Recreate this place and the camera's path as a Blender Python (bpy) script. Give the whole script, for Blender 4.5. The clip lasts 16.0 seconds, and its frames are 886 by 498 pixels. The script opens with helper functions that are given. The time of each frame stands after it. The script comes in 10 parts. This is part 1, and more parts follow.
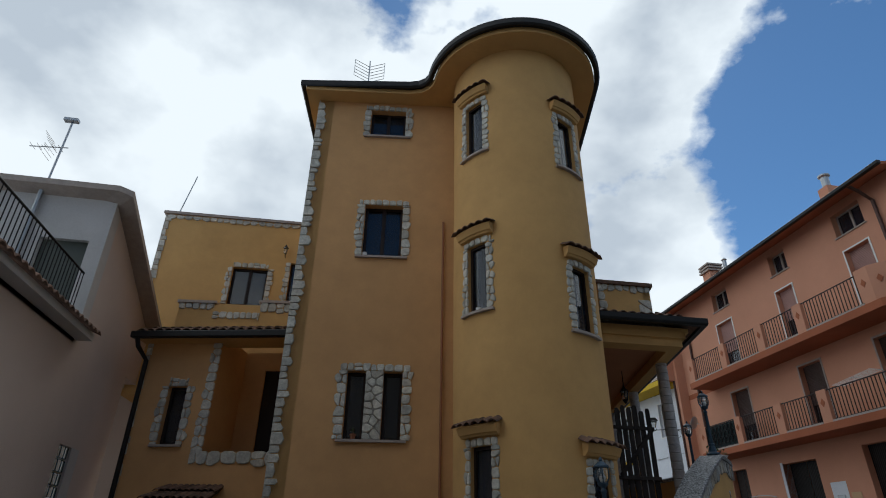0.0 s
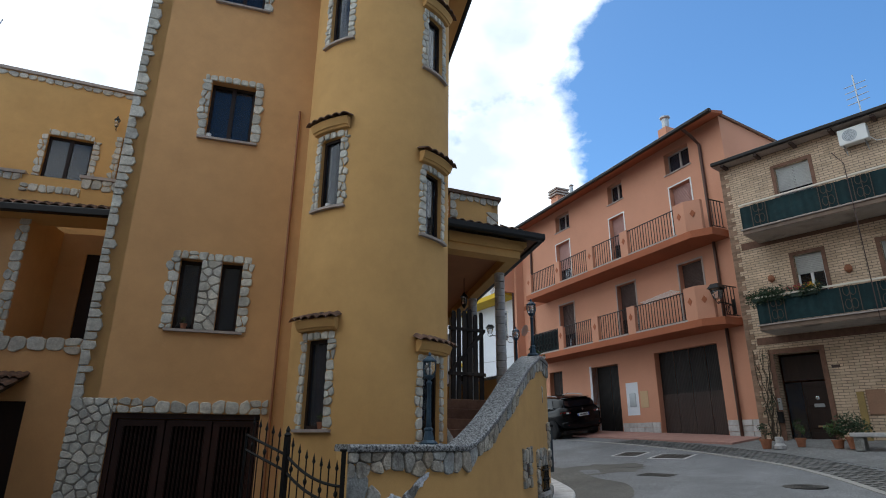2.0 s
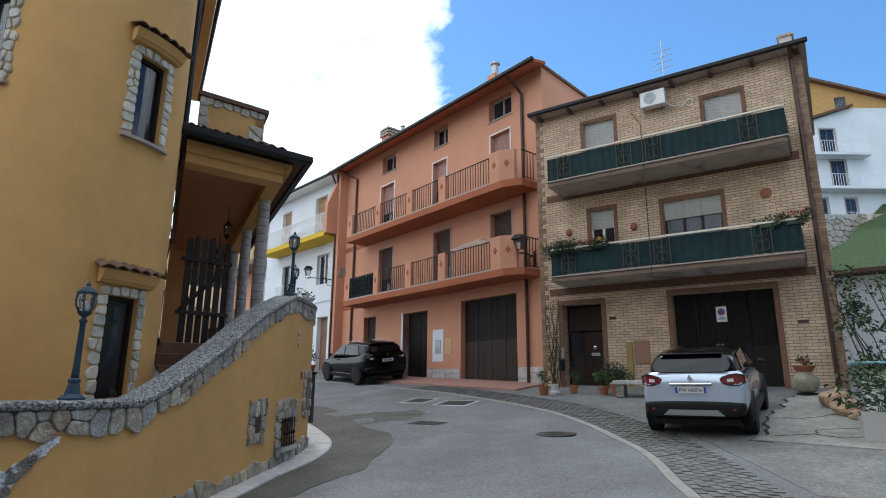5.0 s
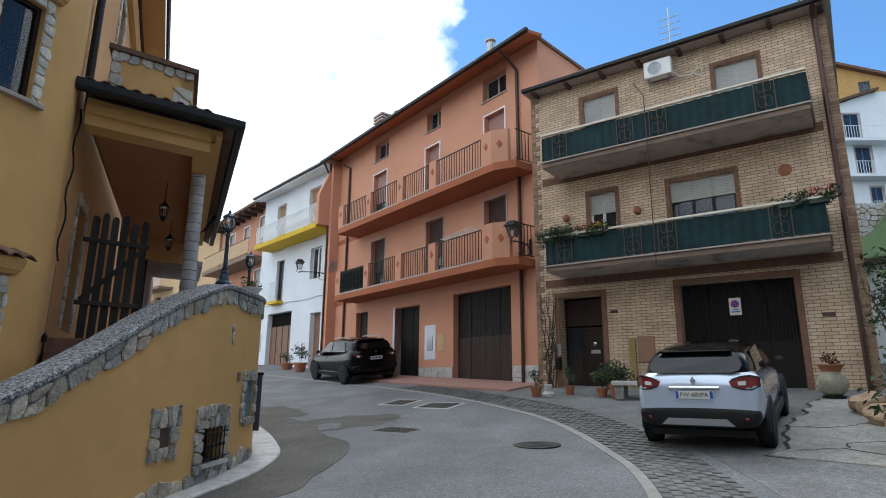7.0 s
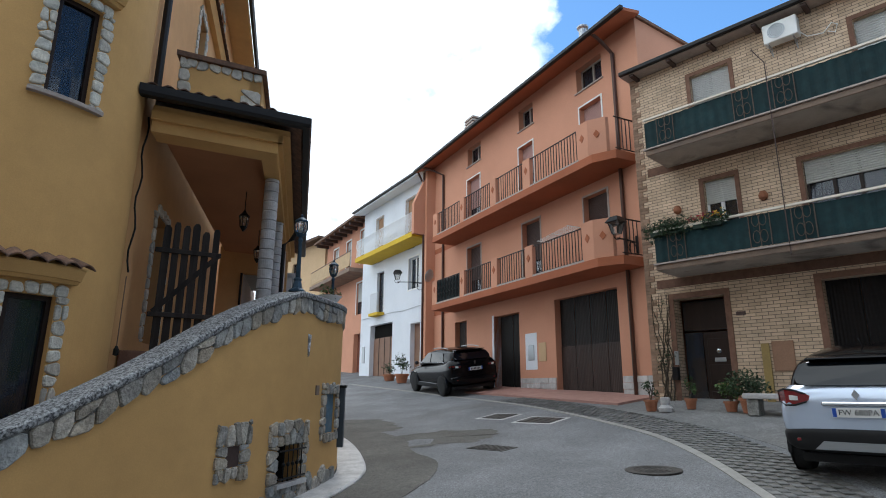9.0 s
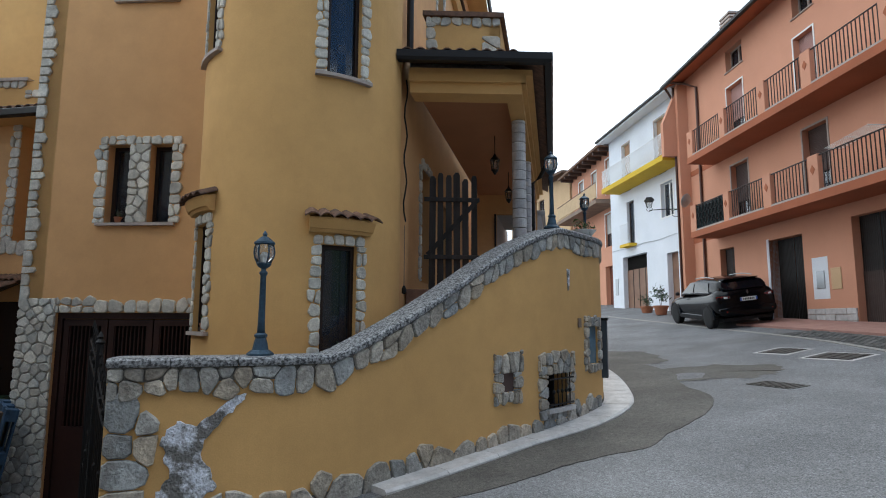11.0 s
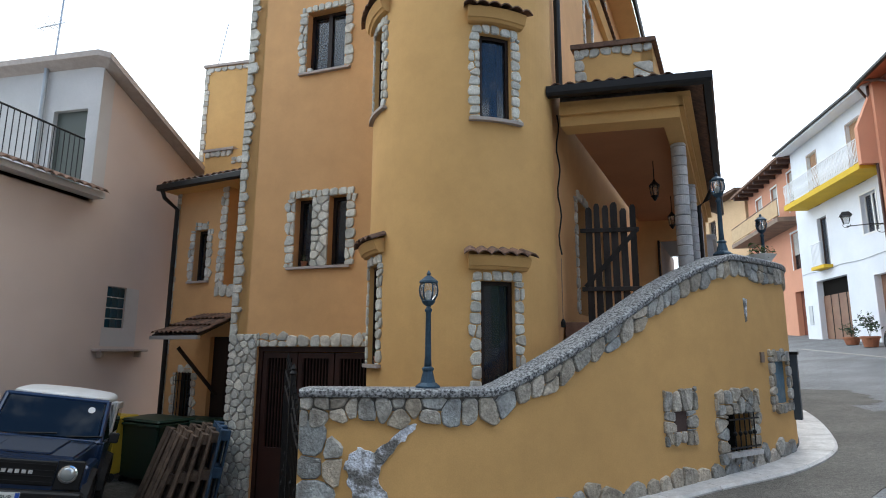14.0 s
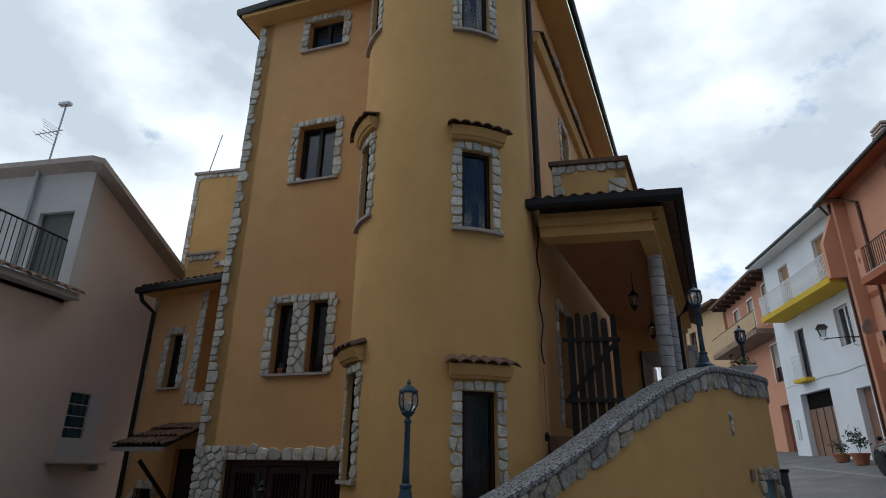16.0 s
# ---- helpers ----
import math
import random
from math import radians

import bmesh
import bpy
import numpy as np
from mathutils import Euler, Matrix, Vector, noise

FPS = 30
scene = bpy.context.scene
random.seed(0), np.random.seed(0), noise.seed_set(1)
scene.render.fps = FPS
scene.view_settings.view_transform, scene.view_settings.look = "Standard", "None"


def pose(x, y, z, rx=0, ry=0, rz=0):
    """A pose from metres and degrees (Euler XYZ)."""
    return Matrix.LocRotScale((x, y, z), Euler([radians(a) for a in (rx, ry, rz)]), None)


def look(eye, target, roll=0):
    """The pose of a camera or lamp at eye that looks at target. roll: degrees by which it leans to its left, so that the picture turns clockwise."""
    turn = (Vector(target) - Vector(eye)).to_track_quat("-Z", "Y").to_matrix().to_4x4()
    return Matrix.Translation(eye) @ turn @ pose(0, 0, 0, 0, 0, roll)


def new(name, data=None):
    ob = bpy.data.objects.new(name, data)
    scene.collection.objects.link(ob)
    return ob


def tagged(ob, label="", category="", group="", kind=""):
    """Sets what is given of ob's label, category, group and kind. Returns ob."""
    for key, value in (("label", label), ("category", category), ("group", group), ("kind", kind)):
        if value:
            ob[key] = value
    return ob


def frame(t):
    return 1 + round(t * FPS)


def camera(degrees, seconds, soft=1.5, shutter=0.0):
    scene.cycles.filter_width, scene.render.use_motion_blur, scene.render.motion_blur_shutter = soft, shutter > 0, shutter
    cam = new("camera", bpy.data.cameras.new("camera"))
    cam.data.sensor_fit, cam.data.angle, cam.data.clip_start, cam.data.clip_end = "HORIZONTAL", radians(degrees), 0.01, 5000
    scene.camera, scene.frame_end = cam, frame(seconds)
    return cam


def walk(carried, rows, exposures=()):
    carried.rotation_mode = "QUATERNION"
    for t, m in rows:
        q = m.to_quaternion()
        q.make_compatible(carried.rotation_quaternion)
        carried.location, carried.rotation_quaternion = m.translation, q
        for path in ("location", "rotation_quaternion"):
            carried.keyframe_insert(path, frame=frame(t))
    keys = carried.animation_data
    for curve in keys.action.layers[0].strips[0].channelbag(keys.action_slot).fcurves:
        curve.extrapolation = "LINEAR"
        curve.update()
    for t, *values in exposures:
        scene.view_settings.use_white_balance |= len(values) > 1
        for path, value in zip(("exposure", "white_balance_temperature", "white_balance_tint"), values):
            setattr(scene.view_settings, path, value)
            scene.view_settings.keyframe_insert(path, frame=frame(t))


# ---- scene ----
cam = camera(75.5, 16.0, soft=1.0)
PATH = [
    (0, (0.043, -0.092, 1.539), (0.356, 1.655, 2.46), 0.8),
    (0.5, (0.047, -0.066, 1.536), (0.458, 1.689, 2.401), 0.8),
    (1, (0.082, -0.064, 1.527), (0.611, 1.693, 2.32), 0.8),
    (1.5, (0.121, -0.025, 1.499), (0.782, 1.722, 2.213), 0.5),
    (2, (0.267, 0.003, 1.471), (1.069, 1.723, 2.1), 0.4),
    (2.5, (0.547, -0.039, 1.462), (1.475, 1.638, 2.034), 0.3),
    (3, (0.8, 0.063, 1.451), (1.831, 1.692, 1.986), 0.4),
    (3.5, (1.058, 0.216, 1.501), (2.178, 1.795, 2.005), 0.4),
    (4, (1.509, 0.177, 1.554), (2.698, 1.711, 2.037), 0.3),
    (4.5, (1.903, 0.257, 1.542), (3.128, 1.764, 2.018), 0.2),
    (5, (2.307, 0.328, 1.582), (3.56, 1.819, 2.037), 0.4),
    (5.2, (2.486, 0.36, 1.593), (3.752, 1.842, 2.042), 0.4),
    (7.3, (4.05, 1.038, 1.674), (5.247, 2.575, 2.125), 0.6),
    (7.5, (4.157, 1.119, 1.674), (5.341, 2.663, 2.138), 0.7),
    (8, (4.433, 1.245, 1.699), (5.555, 2.825, 2.194), 0.6),
    (8.2, (4.517, 1.32, 1.709), (5.608, 2.921, 2.205), 0.5),
    (10.5, (4.666, 1.576, 1.713), (5.006, 3.517, 2.059), 0.3),
    (11, (4.5, 1.493, 1.719), (4.616, 3.474, 1.965), 0.2),
    (11.5, (4.485, 1.412, 1.714), (4.361, 3.399, 1.9), 0.3),
    (12, (4.464, 1.389, 1.711), (4.153, 3.359, 1.862), -0.0),
    (12.5, (4.471, 1.399, 1.705), (4.053, 3.349, 1.863), 0.1),
    (13, (4.468, 1.355, 1.719), (4.029, 3.296, 1.92), 0.1),
    (13.5, (4.499, 1.326, 1.738), (4.062, 3.26, 2.004), 0.3),
    (14, (4.522, 1.346, 1.744), (4.095, 3.268, 2.095), 0.3),
    (14.5, (4.523, 1.353, 1.736), (4.113, 3.26, 2.178), 0.4),
    (15, (4.527, 1.361, 1.739), (4.132, 3.248, 2.272), 0.4),
    (15.5, (4.52, 1.341, 1.749), (4.149, 3.206, 2.369), 0.3),
    (16, (4.524, 1.338, 1.746), (4.175, 3.175, 2.456), 0.7),
]
EXPOSURES = [(t, e - 0.36, 5930, 4.5) for t, e in ((0, -1.05), (0.5, -1.2), (1.0, -1.1), (1.5, -0.75), (2.5, 0.0), (3.5, 0.15), (5, 0.0), (8, 0.0), (10.5, 0.1), (11.5, 0.4), (12.5, 0.8), (13.5, 0.78), (14.5, 0.15), (15.2, -0.4), (16, -0.8))]
walk(cam, [(t, look(eye, target, roll)) for t, eye, target, roll in PATH], EXPOSURES)

# ---- world and sun ----
SUN_AZ, SUN_EL = 20.0, 52.0      # azimuth from +y towards +x, elevation


def make_world():
    w = bpy.data.worlds.new("sky_world")
    scene.world = w
    w.use_nodes = True
    nt = w.node_tree
    nt.nodes.clear()
    N, L = nt.nodes.new, nt.links.new
    out = N("ShaderNodeOutputWorld")
    bg = N("ShaderNodeBackground")
    sky = N("ShaderNodeTexSky")
    sky.sky_type = "NISHITA"
    sky.sun_disc = False
    sky.sun_elevation, sky.sun_rotation = radians(SUN_EL), radians(SUN_AZ)
    sky.air_density, sky.dust_density, sky.ozone_density = 1.0, 0.1, 2.5
    tc = N("ShaderNodeTexCoord")
    # clouds: one lumpy noise, thicker towards the sun's side of the sky
    mp = N("ShaderNodeMapping")
    mp.inputs["Scale"].default_value = (1.0, 1.0, 1.5)
    mp.inputs["Location"].default_value = (0.35, 0.1, 0.2)
    n1 = N("ShaderNodeTexNoise")
    n1.inputs["Scale"].default_value, n1.inputs["Detail"].default_value, n1.inputs["Roughness"].default_value = 2.3, 9, 0.56
    n2 = N("ShaderNodeTexNoise")
    n2.inputs["Scale"].default_value, n2.inputs["Detail"].default_value = 3.6, 6
    dot = N("ShaderNodeVectorMath")
    dot.operation = "DOT_PRODUCT"
    dot.inputs[1].default_value = (0.80, 0.36, 0.48)
    bias = N("ShaderNodeMapRange")
    bias.inputs["From Min"].default_value, bias.inputs["From Max"].default_value = 0.905, 0.955
    bias.inputs["To Min"].default_value, bias.inputs["To Max"].default_value = 0.17, -0.13
    add = N("ShaderNodeMath")
    add.operation = "ADD"
    ramp = N("ShaderNodeValToRGB")
    ramp.color_ramp.elements[0].position, ramp.color_ramp.elements[1].position = 0.49, 0.555
    shade = N("ShaderNodeValToRGB")
    shade.color_ramp.elements[0].position, shade.color_ramp.elements[0].color = 0.36, (0.58, 0.61, 0.66, 1)
    shade.color_ramp.elements[1].position, shade.color_ramp.elements[1].color = 0.56, (1.0, 1.0, 1.0, 1)
    cl = N("ShaderNodeVectorMath")
    cl.operation = "SCALE"
    cl.inputs["Scale"].default_value = CLOUD
    sk = N("ShaderNodeVectorMath")
    sk.operation = "MULTIPLY"
    sk.inputs[1].default_value = (SKY * 0.80, SKY * 1.0, SKY * 1.12)
    mix = N("ShaderNodeMixRGB")
    L(tc.outputs["Generated"], mp.inputs["Vector"])
    L(mp.outputs["Vector"], n1.inputs["Vector"])
    L(mp.outputs["Vector"], n2.inputs["Vector"])
    L(tc.outputs["Generated"], dot.inputs[0])
    L(dot.outputs["Value"], bias.inputs["Value"])
    # the sky over the houses behind the walk is mostly clear, as the panes mirror it
    dot2 = N("ShaderNodeVectorMath")
    dot2.operation = "DOT_PRODUCT"
    dot2.inputs[1].default_value = (0.05, -0.95, 0.3)
    clear = N("ShaderNodeMapRange")
    clear.inputs["From Min"].default_value, clear.inputs["From Max"].default_value = 0.5, 0.85
    clear.inputs["To Min"].default_value, clear.inputs["To Max"].default_value = 0.0, -0.22
    add2 = N("ShaderNodeMath")
    add2.operation = "ADD"
    L(tc.outputs["Generated"], dot2.inputs[0])
    L(dot2.outputs["Value"], clear.inputs["Value"])
    L(n1.outputs["Fac"], add.inputs[0])
    L(bias.outputs["Result"], add.inputs[1])
    L(add.outputs["Value"], add2.inputs[0])
    L(clear.outputs["Result"], add2.inputs[1])
    L(add2.outputs["Value"], ramp.inputs["Fac"])
    L(n2.outputs["Fac"], shade.inputs["Fac"])
    L(shade.outputs["Color"], cl.inputs[0])
    L(sky.outputs["Color"], sk.inputs[0])
    L(ramp.outputs["Color"], mix.inputs["Fac"])
    L(sk.outputs["Vector"], mix.inputs["Color1"])
    L(cl.outputs["Vector"], mix.inputs["Color2"])
    L(mix.outputs["Color"], bg.inputs["Color"])
    bg.inputs["Strength"].default_value = 1.0
    L(bg.outputs["Background"], out.inputs["Surface"])


SKY, CLOUD = 0.20, 2.5
make_world()
sun_data = bpy.data.lights.new("sun", "SUN")
sun_data.energy, sun_data.angle, sun_data.color = 1.3, radians(14), (1.0, 0.95, 0.88)
sun = new("sun", sun_data)
sun.matrix_world = look((0, 0, 40), (-math.sin(radians(SUN_AZ)) * math.cos(radians(SUN_EL)), -math.cos(radians(SUN_AZ)) * math.cos(radians(SUN_EL)), 40 - math.sin(radians(SUN_EL))))

# ---- materials ----


def material(name, color, color2=None, rough=0.8, scale=3.0, fine=60.0, bump=0.15, metal=0.0, spec=0.3, stains=0.0, stain_color=(0.1, 0.09, 0.08), random_v=0.0, contrast=0.35, bump_dist=0.01, stretch=(1, 1, 1), speck=0.22, mid=None, tint=None):
    """A surface with large, soft variation between two colours, a fine grain and relief."""
    m = bpy.data.materials.new(name)
    m.use_nodes = True
    nt = m.node_tree
    N, L = nt.nodes.new, nt.links.new
    b = nt.nodes["Principled BSDF"]
    b.inputs["Roughness"].default_value, b.inputs["Metallic"].default_value = rough, metal
    b.inputs["Specular IOR Level"].default_value = spec
    color2 = color2 or tuple(c * 0.78 for c in color)
    geo = N("ShaderNodeNewGeometry")
    mp = N("ShaderNodeMapping")
    mp.inputs["Scale"].default_value = stretch
    L(geo.outputs["Position"], mp.inputs["Vector"])
    big = N("ShaderNodeTexNoise")
    big.inputs["Scale"].default_value, big.inputs["Detail"].default_value, big.inputs["Roughness"].default_value = scale, 6, 0.6
    L(mp.outputs["Vector"], big.inputs["Vector"])
    rng = N("ShaderNodeMapRange")
    rng.inputs["From Min"].default_value, rng.inputs["From Max"].default_value = 0.5 - contrast / 2, 0.5 + contrast / 2
    L(big.outputs["Fac"], rng.inputs["Value"])
    mix = N("ShaderNodeMixRGB")
    mix.inputs["Color1"].default_value, mix.inputs["Color2"].default_value = (*color2, 1), (*color, 1)
    L(rng.outputs["Result"], mix.inputs["Fac"])
    grain = N("ShaderNodeTexNoise")
    grain.inputs["Scale"].default_value, grain.inputs["Detail"].default_value = fine, 4
    L(mp.outputs["Vector"], grain.inputs["Vector"])
    gr = N("ShaderNodeMapRange")
    gr.inputs["To Min"].default_value, gr.inputs["To Max"].default_value = 1 - speck, 1 + speck
    L(grain.outputs["Fac"], gr.inputs["Value"])
    mul = N("ShaderNodeVectorMath")
    mul.operation = "SCALE"
    L(mix.outputs["Color"], mul.inputs[0])
    L(gr.outputs["Result"], mul.inputs["Scale"])
    last = mul.outputs["Vector"]
    if mid:
        # blotches between the grain and the large variation
        mn = N("ShaderNodeTexNoise")
        mn.inputs["Scale"].default_value, mn.inputs["Detail"].default_value, mn.inputs["Roughness"].default_value = mid[0], 5, 0.65
        L(mp.outputs["Vector"], mn.inputs["Vector"])
        mm = N("ShaderNodeMapRange")
        mm.inputs["From Min"].default_value, mm.inputs["From Max"].default_value = 0.3, 0.7
        mm.inputs["To Min"].default_value, mm.inputs["To Max"].default_value = 1 - mid[1], 1 + mid[1]
        L(mn.outputs["Fac"], mm.inputs["Value"])
        ms = N("ShaderNodeVectorMath")
        ms.operation = "SCALE"
        L(last, ms.inputs[0])
        L(mm.outputs["Result"], ms.inputs["Scale"])
        last = ms.outputs["Vector"]
    if tint:
        # some pieces lean towards another hue
        ti = N("ShaderNodeObjectInfo")
        ta_ = N("ShaderNodeMath")
        ta_.operation = "MULTIPLY_ADD"
        L(ti.outputs["Random"], ta_.inputs[0])
        ta_.inputs[1].default_value = 5.3
        L(geo.outputs["Random Per Island"], ta_.inputs[2])
        tf = N("ShaderNodeMath")
        tf.operation = "FRACT"
        L(ta_.outputs["Value"], tf.inputs[0])
        tm = N("ShaderNodeMixRGB")
        tm.blend_type = "MULTIPLY"
        tm.inputs["Color2"].default_value = (*tint, 1)
        L(tf.outputs["Value"], tm.inputs["Fac"])
        L(last, tm.inputs["Color1"])
        last = tm.outputs["Color"]
    if random_v:
        oi = N("ShaderNodeObjectInfo")
        gi = N("ShaderNodeMath")
        gi.operation = "ADD"
        L(oi.outputs["Random"], gi.inputs[0])
        L(geo.outputs["Random Per Island"], gi.inputs[1])
        fr = N("ShaderNodeMath")
        fr.operation = "FRACT"
        L(gi.outputs["Value"], fr.inputs[0])
        rr = N("ShaderNodeMapRange")
        rr.inputs["To Min"].default_value, rr.inputs["To Max"].default_value = 1 - random_v, 1 + random_v
        L(fr.outputs["Value"], rr.inputs["Value"])
        sc = N("ShaderNodeVectorMath")
        sc.operation = "SCALE"
        L(last, sc.inputs[0])
        L(rr.outputs["Result"], sc.inputs["Scale"])
        last = sc.outputs["Vector"]
    if stains:
        st = N("ShaderNodeTexNoise")
        st.inputs["Scale"].default_value, st.inputs["Detail"].default_value, st.inputs["Distortion"].default_value = scale * 0.45, 8, 0.6
        L(mp.outputs["Vector"], st.inputs["Vector"])
        sr = N("ShaderNodeMapRange")
        sr.inputs["From Min"].default_value, sr.inputs["From Max"].default_value, sr.inputs["To Max"].default_value = 0.53, 0.72, stains
        L(st.outputs["Fac"], sr.inputs["Value"])
        sm_ = N("ShaderNodeMixRGB")
        sm_.inputs["Color2"].default_value = (*stain_color, 1)
        L(sr.outputs["Result"], sm_.inputs["Fac"])
        L(last, sm_.inputs["Color1"])
        last = sm_.outputs["Color"]
    L(last, b.inputs["Base Color"])
    if bump:
        bp = N("ShaderNodeBump")
        bp.inputs["Strength"].default_value, bp.inputs["Distance"].default_value = bump, bump_dist
        L(grain.outputs["Fac"], bp.inputs["Height"])
        L(bp.outputs["Normal"], b.inputs["Normal"])
    return m


def brick_material(name, c1, c2, mortar, length, height, swap, scale_rot=0.0):
    """Fine face brick laid in courses; swap is the wall's angle round z."""
    m = material(name, c1, c2, rough=0.85, scale=1.2, fine=40, bump=0.0)
    nt = m.node_tree
    N, L = nt.nodes.new, nt.links.new
    b = nt.nodes["Principled BSDF"]
    geo = N("ShaderNodeNewGeometry")
    rot = N("ShaderNodeMapping")
    rot.inputs["Rotation"].default_value = (0, 0, -swap)
    L(geo.outputs["Position"], rot.inputs["Vector"])
    sep = N("ShaderNodeSeparateXYZ")
    L(rot.outputs["Vector"], sep.inputs["Vector"])
    su = N("ShaderNodeMath")
    su.operation = "ADD"
    L(sep.outputs["X"], su.inputs[0])
    L(sep.outputs["Y"], su.inputs[1])
    com = N("ShaderNodeCombineXYZ")
    L(su.outputs["Value"], com.inputs["X"])
    L(sep.outputs["Z"], com.inputs["Y"])
    br = N("ShaderNodeTexBrick")
    br.inputs["Color1"].default_value, br.inputs["Color2"].default_value, br.inputs["Mortar"].default_value = (*c1, 1), (*c2, 1), (*mortar, 1)
    br.inputs["Scale"].default_value = 1.0
    br.inputs["Brick Width"].default_value, br.inputs["Row Height"].default_value = length, height
    br.inputs["Mortar Size"].default_value, br.inputs["Mortar Smooth"].default_value, br.inputs["Bias"].default_value = height * 0.10, 0.2, -0.1
    L(com.outputs["Vector"], br.inputs["Vector"])
    n = N("ShaderNodeTexNoise")
    n.inputs["Scale"].default_value, n.inputs["Detail"].default_value = 2.2, 8
    L(geo.outputs["Position"], n.inputs["Vector"])
    mr = N("ShaderNodeMapRange")
    mr.inputs["To Min"].default_value, mr.inputs["To Max"].default_value = 0.6, 1.35
    L(n.outputs["Fac"], mr.inputs["Value"])
    sc = N("ShaderNodeVectorMath")
    sc.operation = "SCALE"
    L(br.outputs["Color"], sc.inputs[0])
    L(mr.outputs["Result"], sc.inputs["Scale"])
    L(sc.outputs["Vector"], b.inputs["Base Color"])
    bp = N("ShaderNodeBump")
    bp.invert = True
    bp.inputs["Strength"].default_value, bp.inputs["Distance"].default_value = 0.8, 0.01
    L(br.outputs["Fac"], bp.inputs["Height"])
    L(bp.outputs["Normal"], b.inputs["Normal"])
    return m


def simple(name, color, rough=0.5, metal=0.0, spec=0.5, trans=0.0, emit=0.0, coat=0.0, alpha=1.0):
    m = bpy.data.materials.new(name)
    m.use_nodes = True
    b = m.node_tree.nodes["Principled BSDF"]
    b.inputs["Base Color"].default_value = (*color, 1)
    b.inputs["Roughness"].default_value, b.inputs["Metallic"].default_value = rough, metal
    b.inputs["Specular IOR Level"].default_value, b.inputs["Transmission Weight"].default_value = spec, trans
    b.inputs["Coat Weight"].default_value = coat
    return m


YELLOW = material("yellow_stucco", (0.645, 0.395, 0.152), (0.565, 0.342, 0.130), 0.9, 0.7, 90, 0.14, speck=0.10, stains=0.22, stain_color=(0.32, 0.20, 0.085), mid=(3.2, 0.05))
APRICOT = material("apricot_stucco", (0.65, 0.375, 0.165), (0.57, 0.325, 0.14), 0.9, 0.7, 90, 0.14, speck=0.10, stains=0.22, stain_color=(0.33, 0.185, 0.085), mid=(3.2, 0.05))
ORANGE = material("orange_stucco", (0.60, 0.30, 0.195), (0.53, 0.265, 0.17), 0.9, 0.5, 80, 0.2, stains=0.1, stain_color=(0.4, 0.2, 0.14))
TERRACOTTA_PAINT = material("terracotta_paint", (0.38, 0.125, 0.06), (0.32, 0.105, 0.05), 0.85, 0.8, 60, 0.15)
WHITE_WALL = material("white_plaster", (0.74, 0.77, 0.82), (0.66, 0.69, 0.74), 0.9, 0.6, 60, 0.2, stains=0.2, stain_color=(0.45, 0.45, 0.45))
PINK_GREY = material("pink_grey_plaster", (0.60, 0.50, 0.44), (0.52, 0.43, 0.38), 0.92, 0.5, 70, 0.25, stains=0.22, stain_color=(0.33, 0.28, 0.25))
BEIGE_WALL = material("beige_plaster", (0.60, 0.42, 0.25), (0.52, 0.36, 0.21), 0.92, 0.5, 70, 0.2)
PLAIN_GREY = material("grey_plaster", (0.55, 0.53, 0.52), (0.45, 0.44, 0.43), 0.92, 0.5, 70, 0.25, stains=0.3, stain_color=(0.25, 0.25, 0.26))
STONE = material("pale_limestone", (0.66, 0.62, 0.53), (0.46, 0.43, 0.37), 0.85, 9, 55, 0.6, random_v=0.22, stains=0.45, stain_color=(0.22, 0.19, 0.15), bump_dist=0.02, mid=(22, 0.16), tint=(0.92, 0.97, 1.02))
ROUGH_STONE = material("weathered_slab_stone", (0.54, 0.465, 0.36), (0.31, 0.265, 0.205), 0.88, 9, 40, 0.8, random_v=0.30, stains=0.55, stain_color=(0.14, 0.12, 0.10), bump_dist=0.025, mid=(20, 0.2), tint=(0.74, 0.90, 1.16))
PALE_MORTAR = material("pale_mortar", (0.38, 0.355, 0.31), (0.28, 0.26, 0.23), 0.95, 12, 90, 0.4)
MORTAR = material("grey_mortar", (0.17, 0.16, 0.145), (0.10, 0.095, 0.088), 0.95, 12, 90, 0.4)
DARK_SOIL = material("dark_soil", (0.045, 0.042, 0.036), (0.025, 0.023, 0.02), 0.95, 6, 60, 0.4)
GRANITE = material("speckled_granite", (0.40, 0.41, 0.42), (0.045, 0.046, 0.05), 0.6, 38, 90, 0.35, contrast=0.20, stains=0.5, stain_color=(0.07, 0.065, 0.06))
MARBLE = material("white_kerb_stone", (0.56, 0.545, 0.54), (0.42, 0.41, 0.405), 0.7, 5, 50, 0.2, random_v=0.08, stains=0.35, stain_color=(0.30, 0.27, 0.24), mid=(16, 0.1))
SILL = material("sill_stone", (0.42, 0.36, 0.32), (0.34, 0.29, 0.26), 0.7, 8, 60, 0.2)
ASPHALT = material("asphalt", (0.215, 0.218, 0.226), (0.150, 0.152, 0.158), 0.9, 0.8, 70, 1.0, speck=1.2, stains=0.5, stain_color=(0.11, 0.103, 0.095), bump_dist=0.014, mid=(26, 0.28))
CONCRETE = material("concrete_slab", (0.34, 0.325, 0.30), (0.23, 0.22, 0.205), 0.9, 1.6, 30, 0.6, speck=0.6, stains=0.5, stain_color=(0.16, 0.15, 0.14), random_v=0.08, mid=(9, 0.2))
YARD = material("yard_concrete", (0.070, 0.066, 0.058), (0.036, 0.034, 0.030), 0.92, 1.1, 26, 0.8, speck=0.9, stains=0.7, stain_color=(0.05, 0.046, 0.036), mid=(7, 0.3))
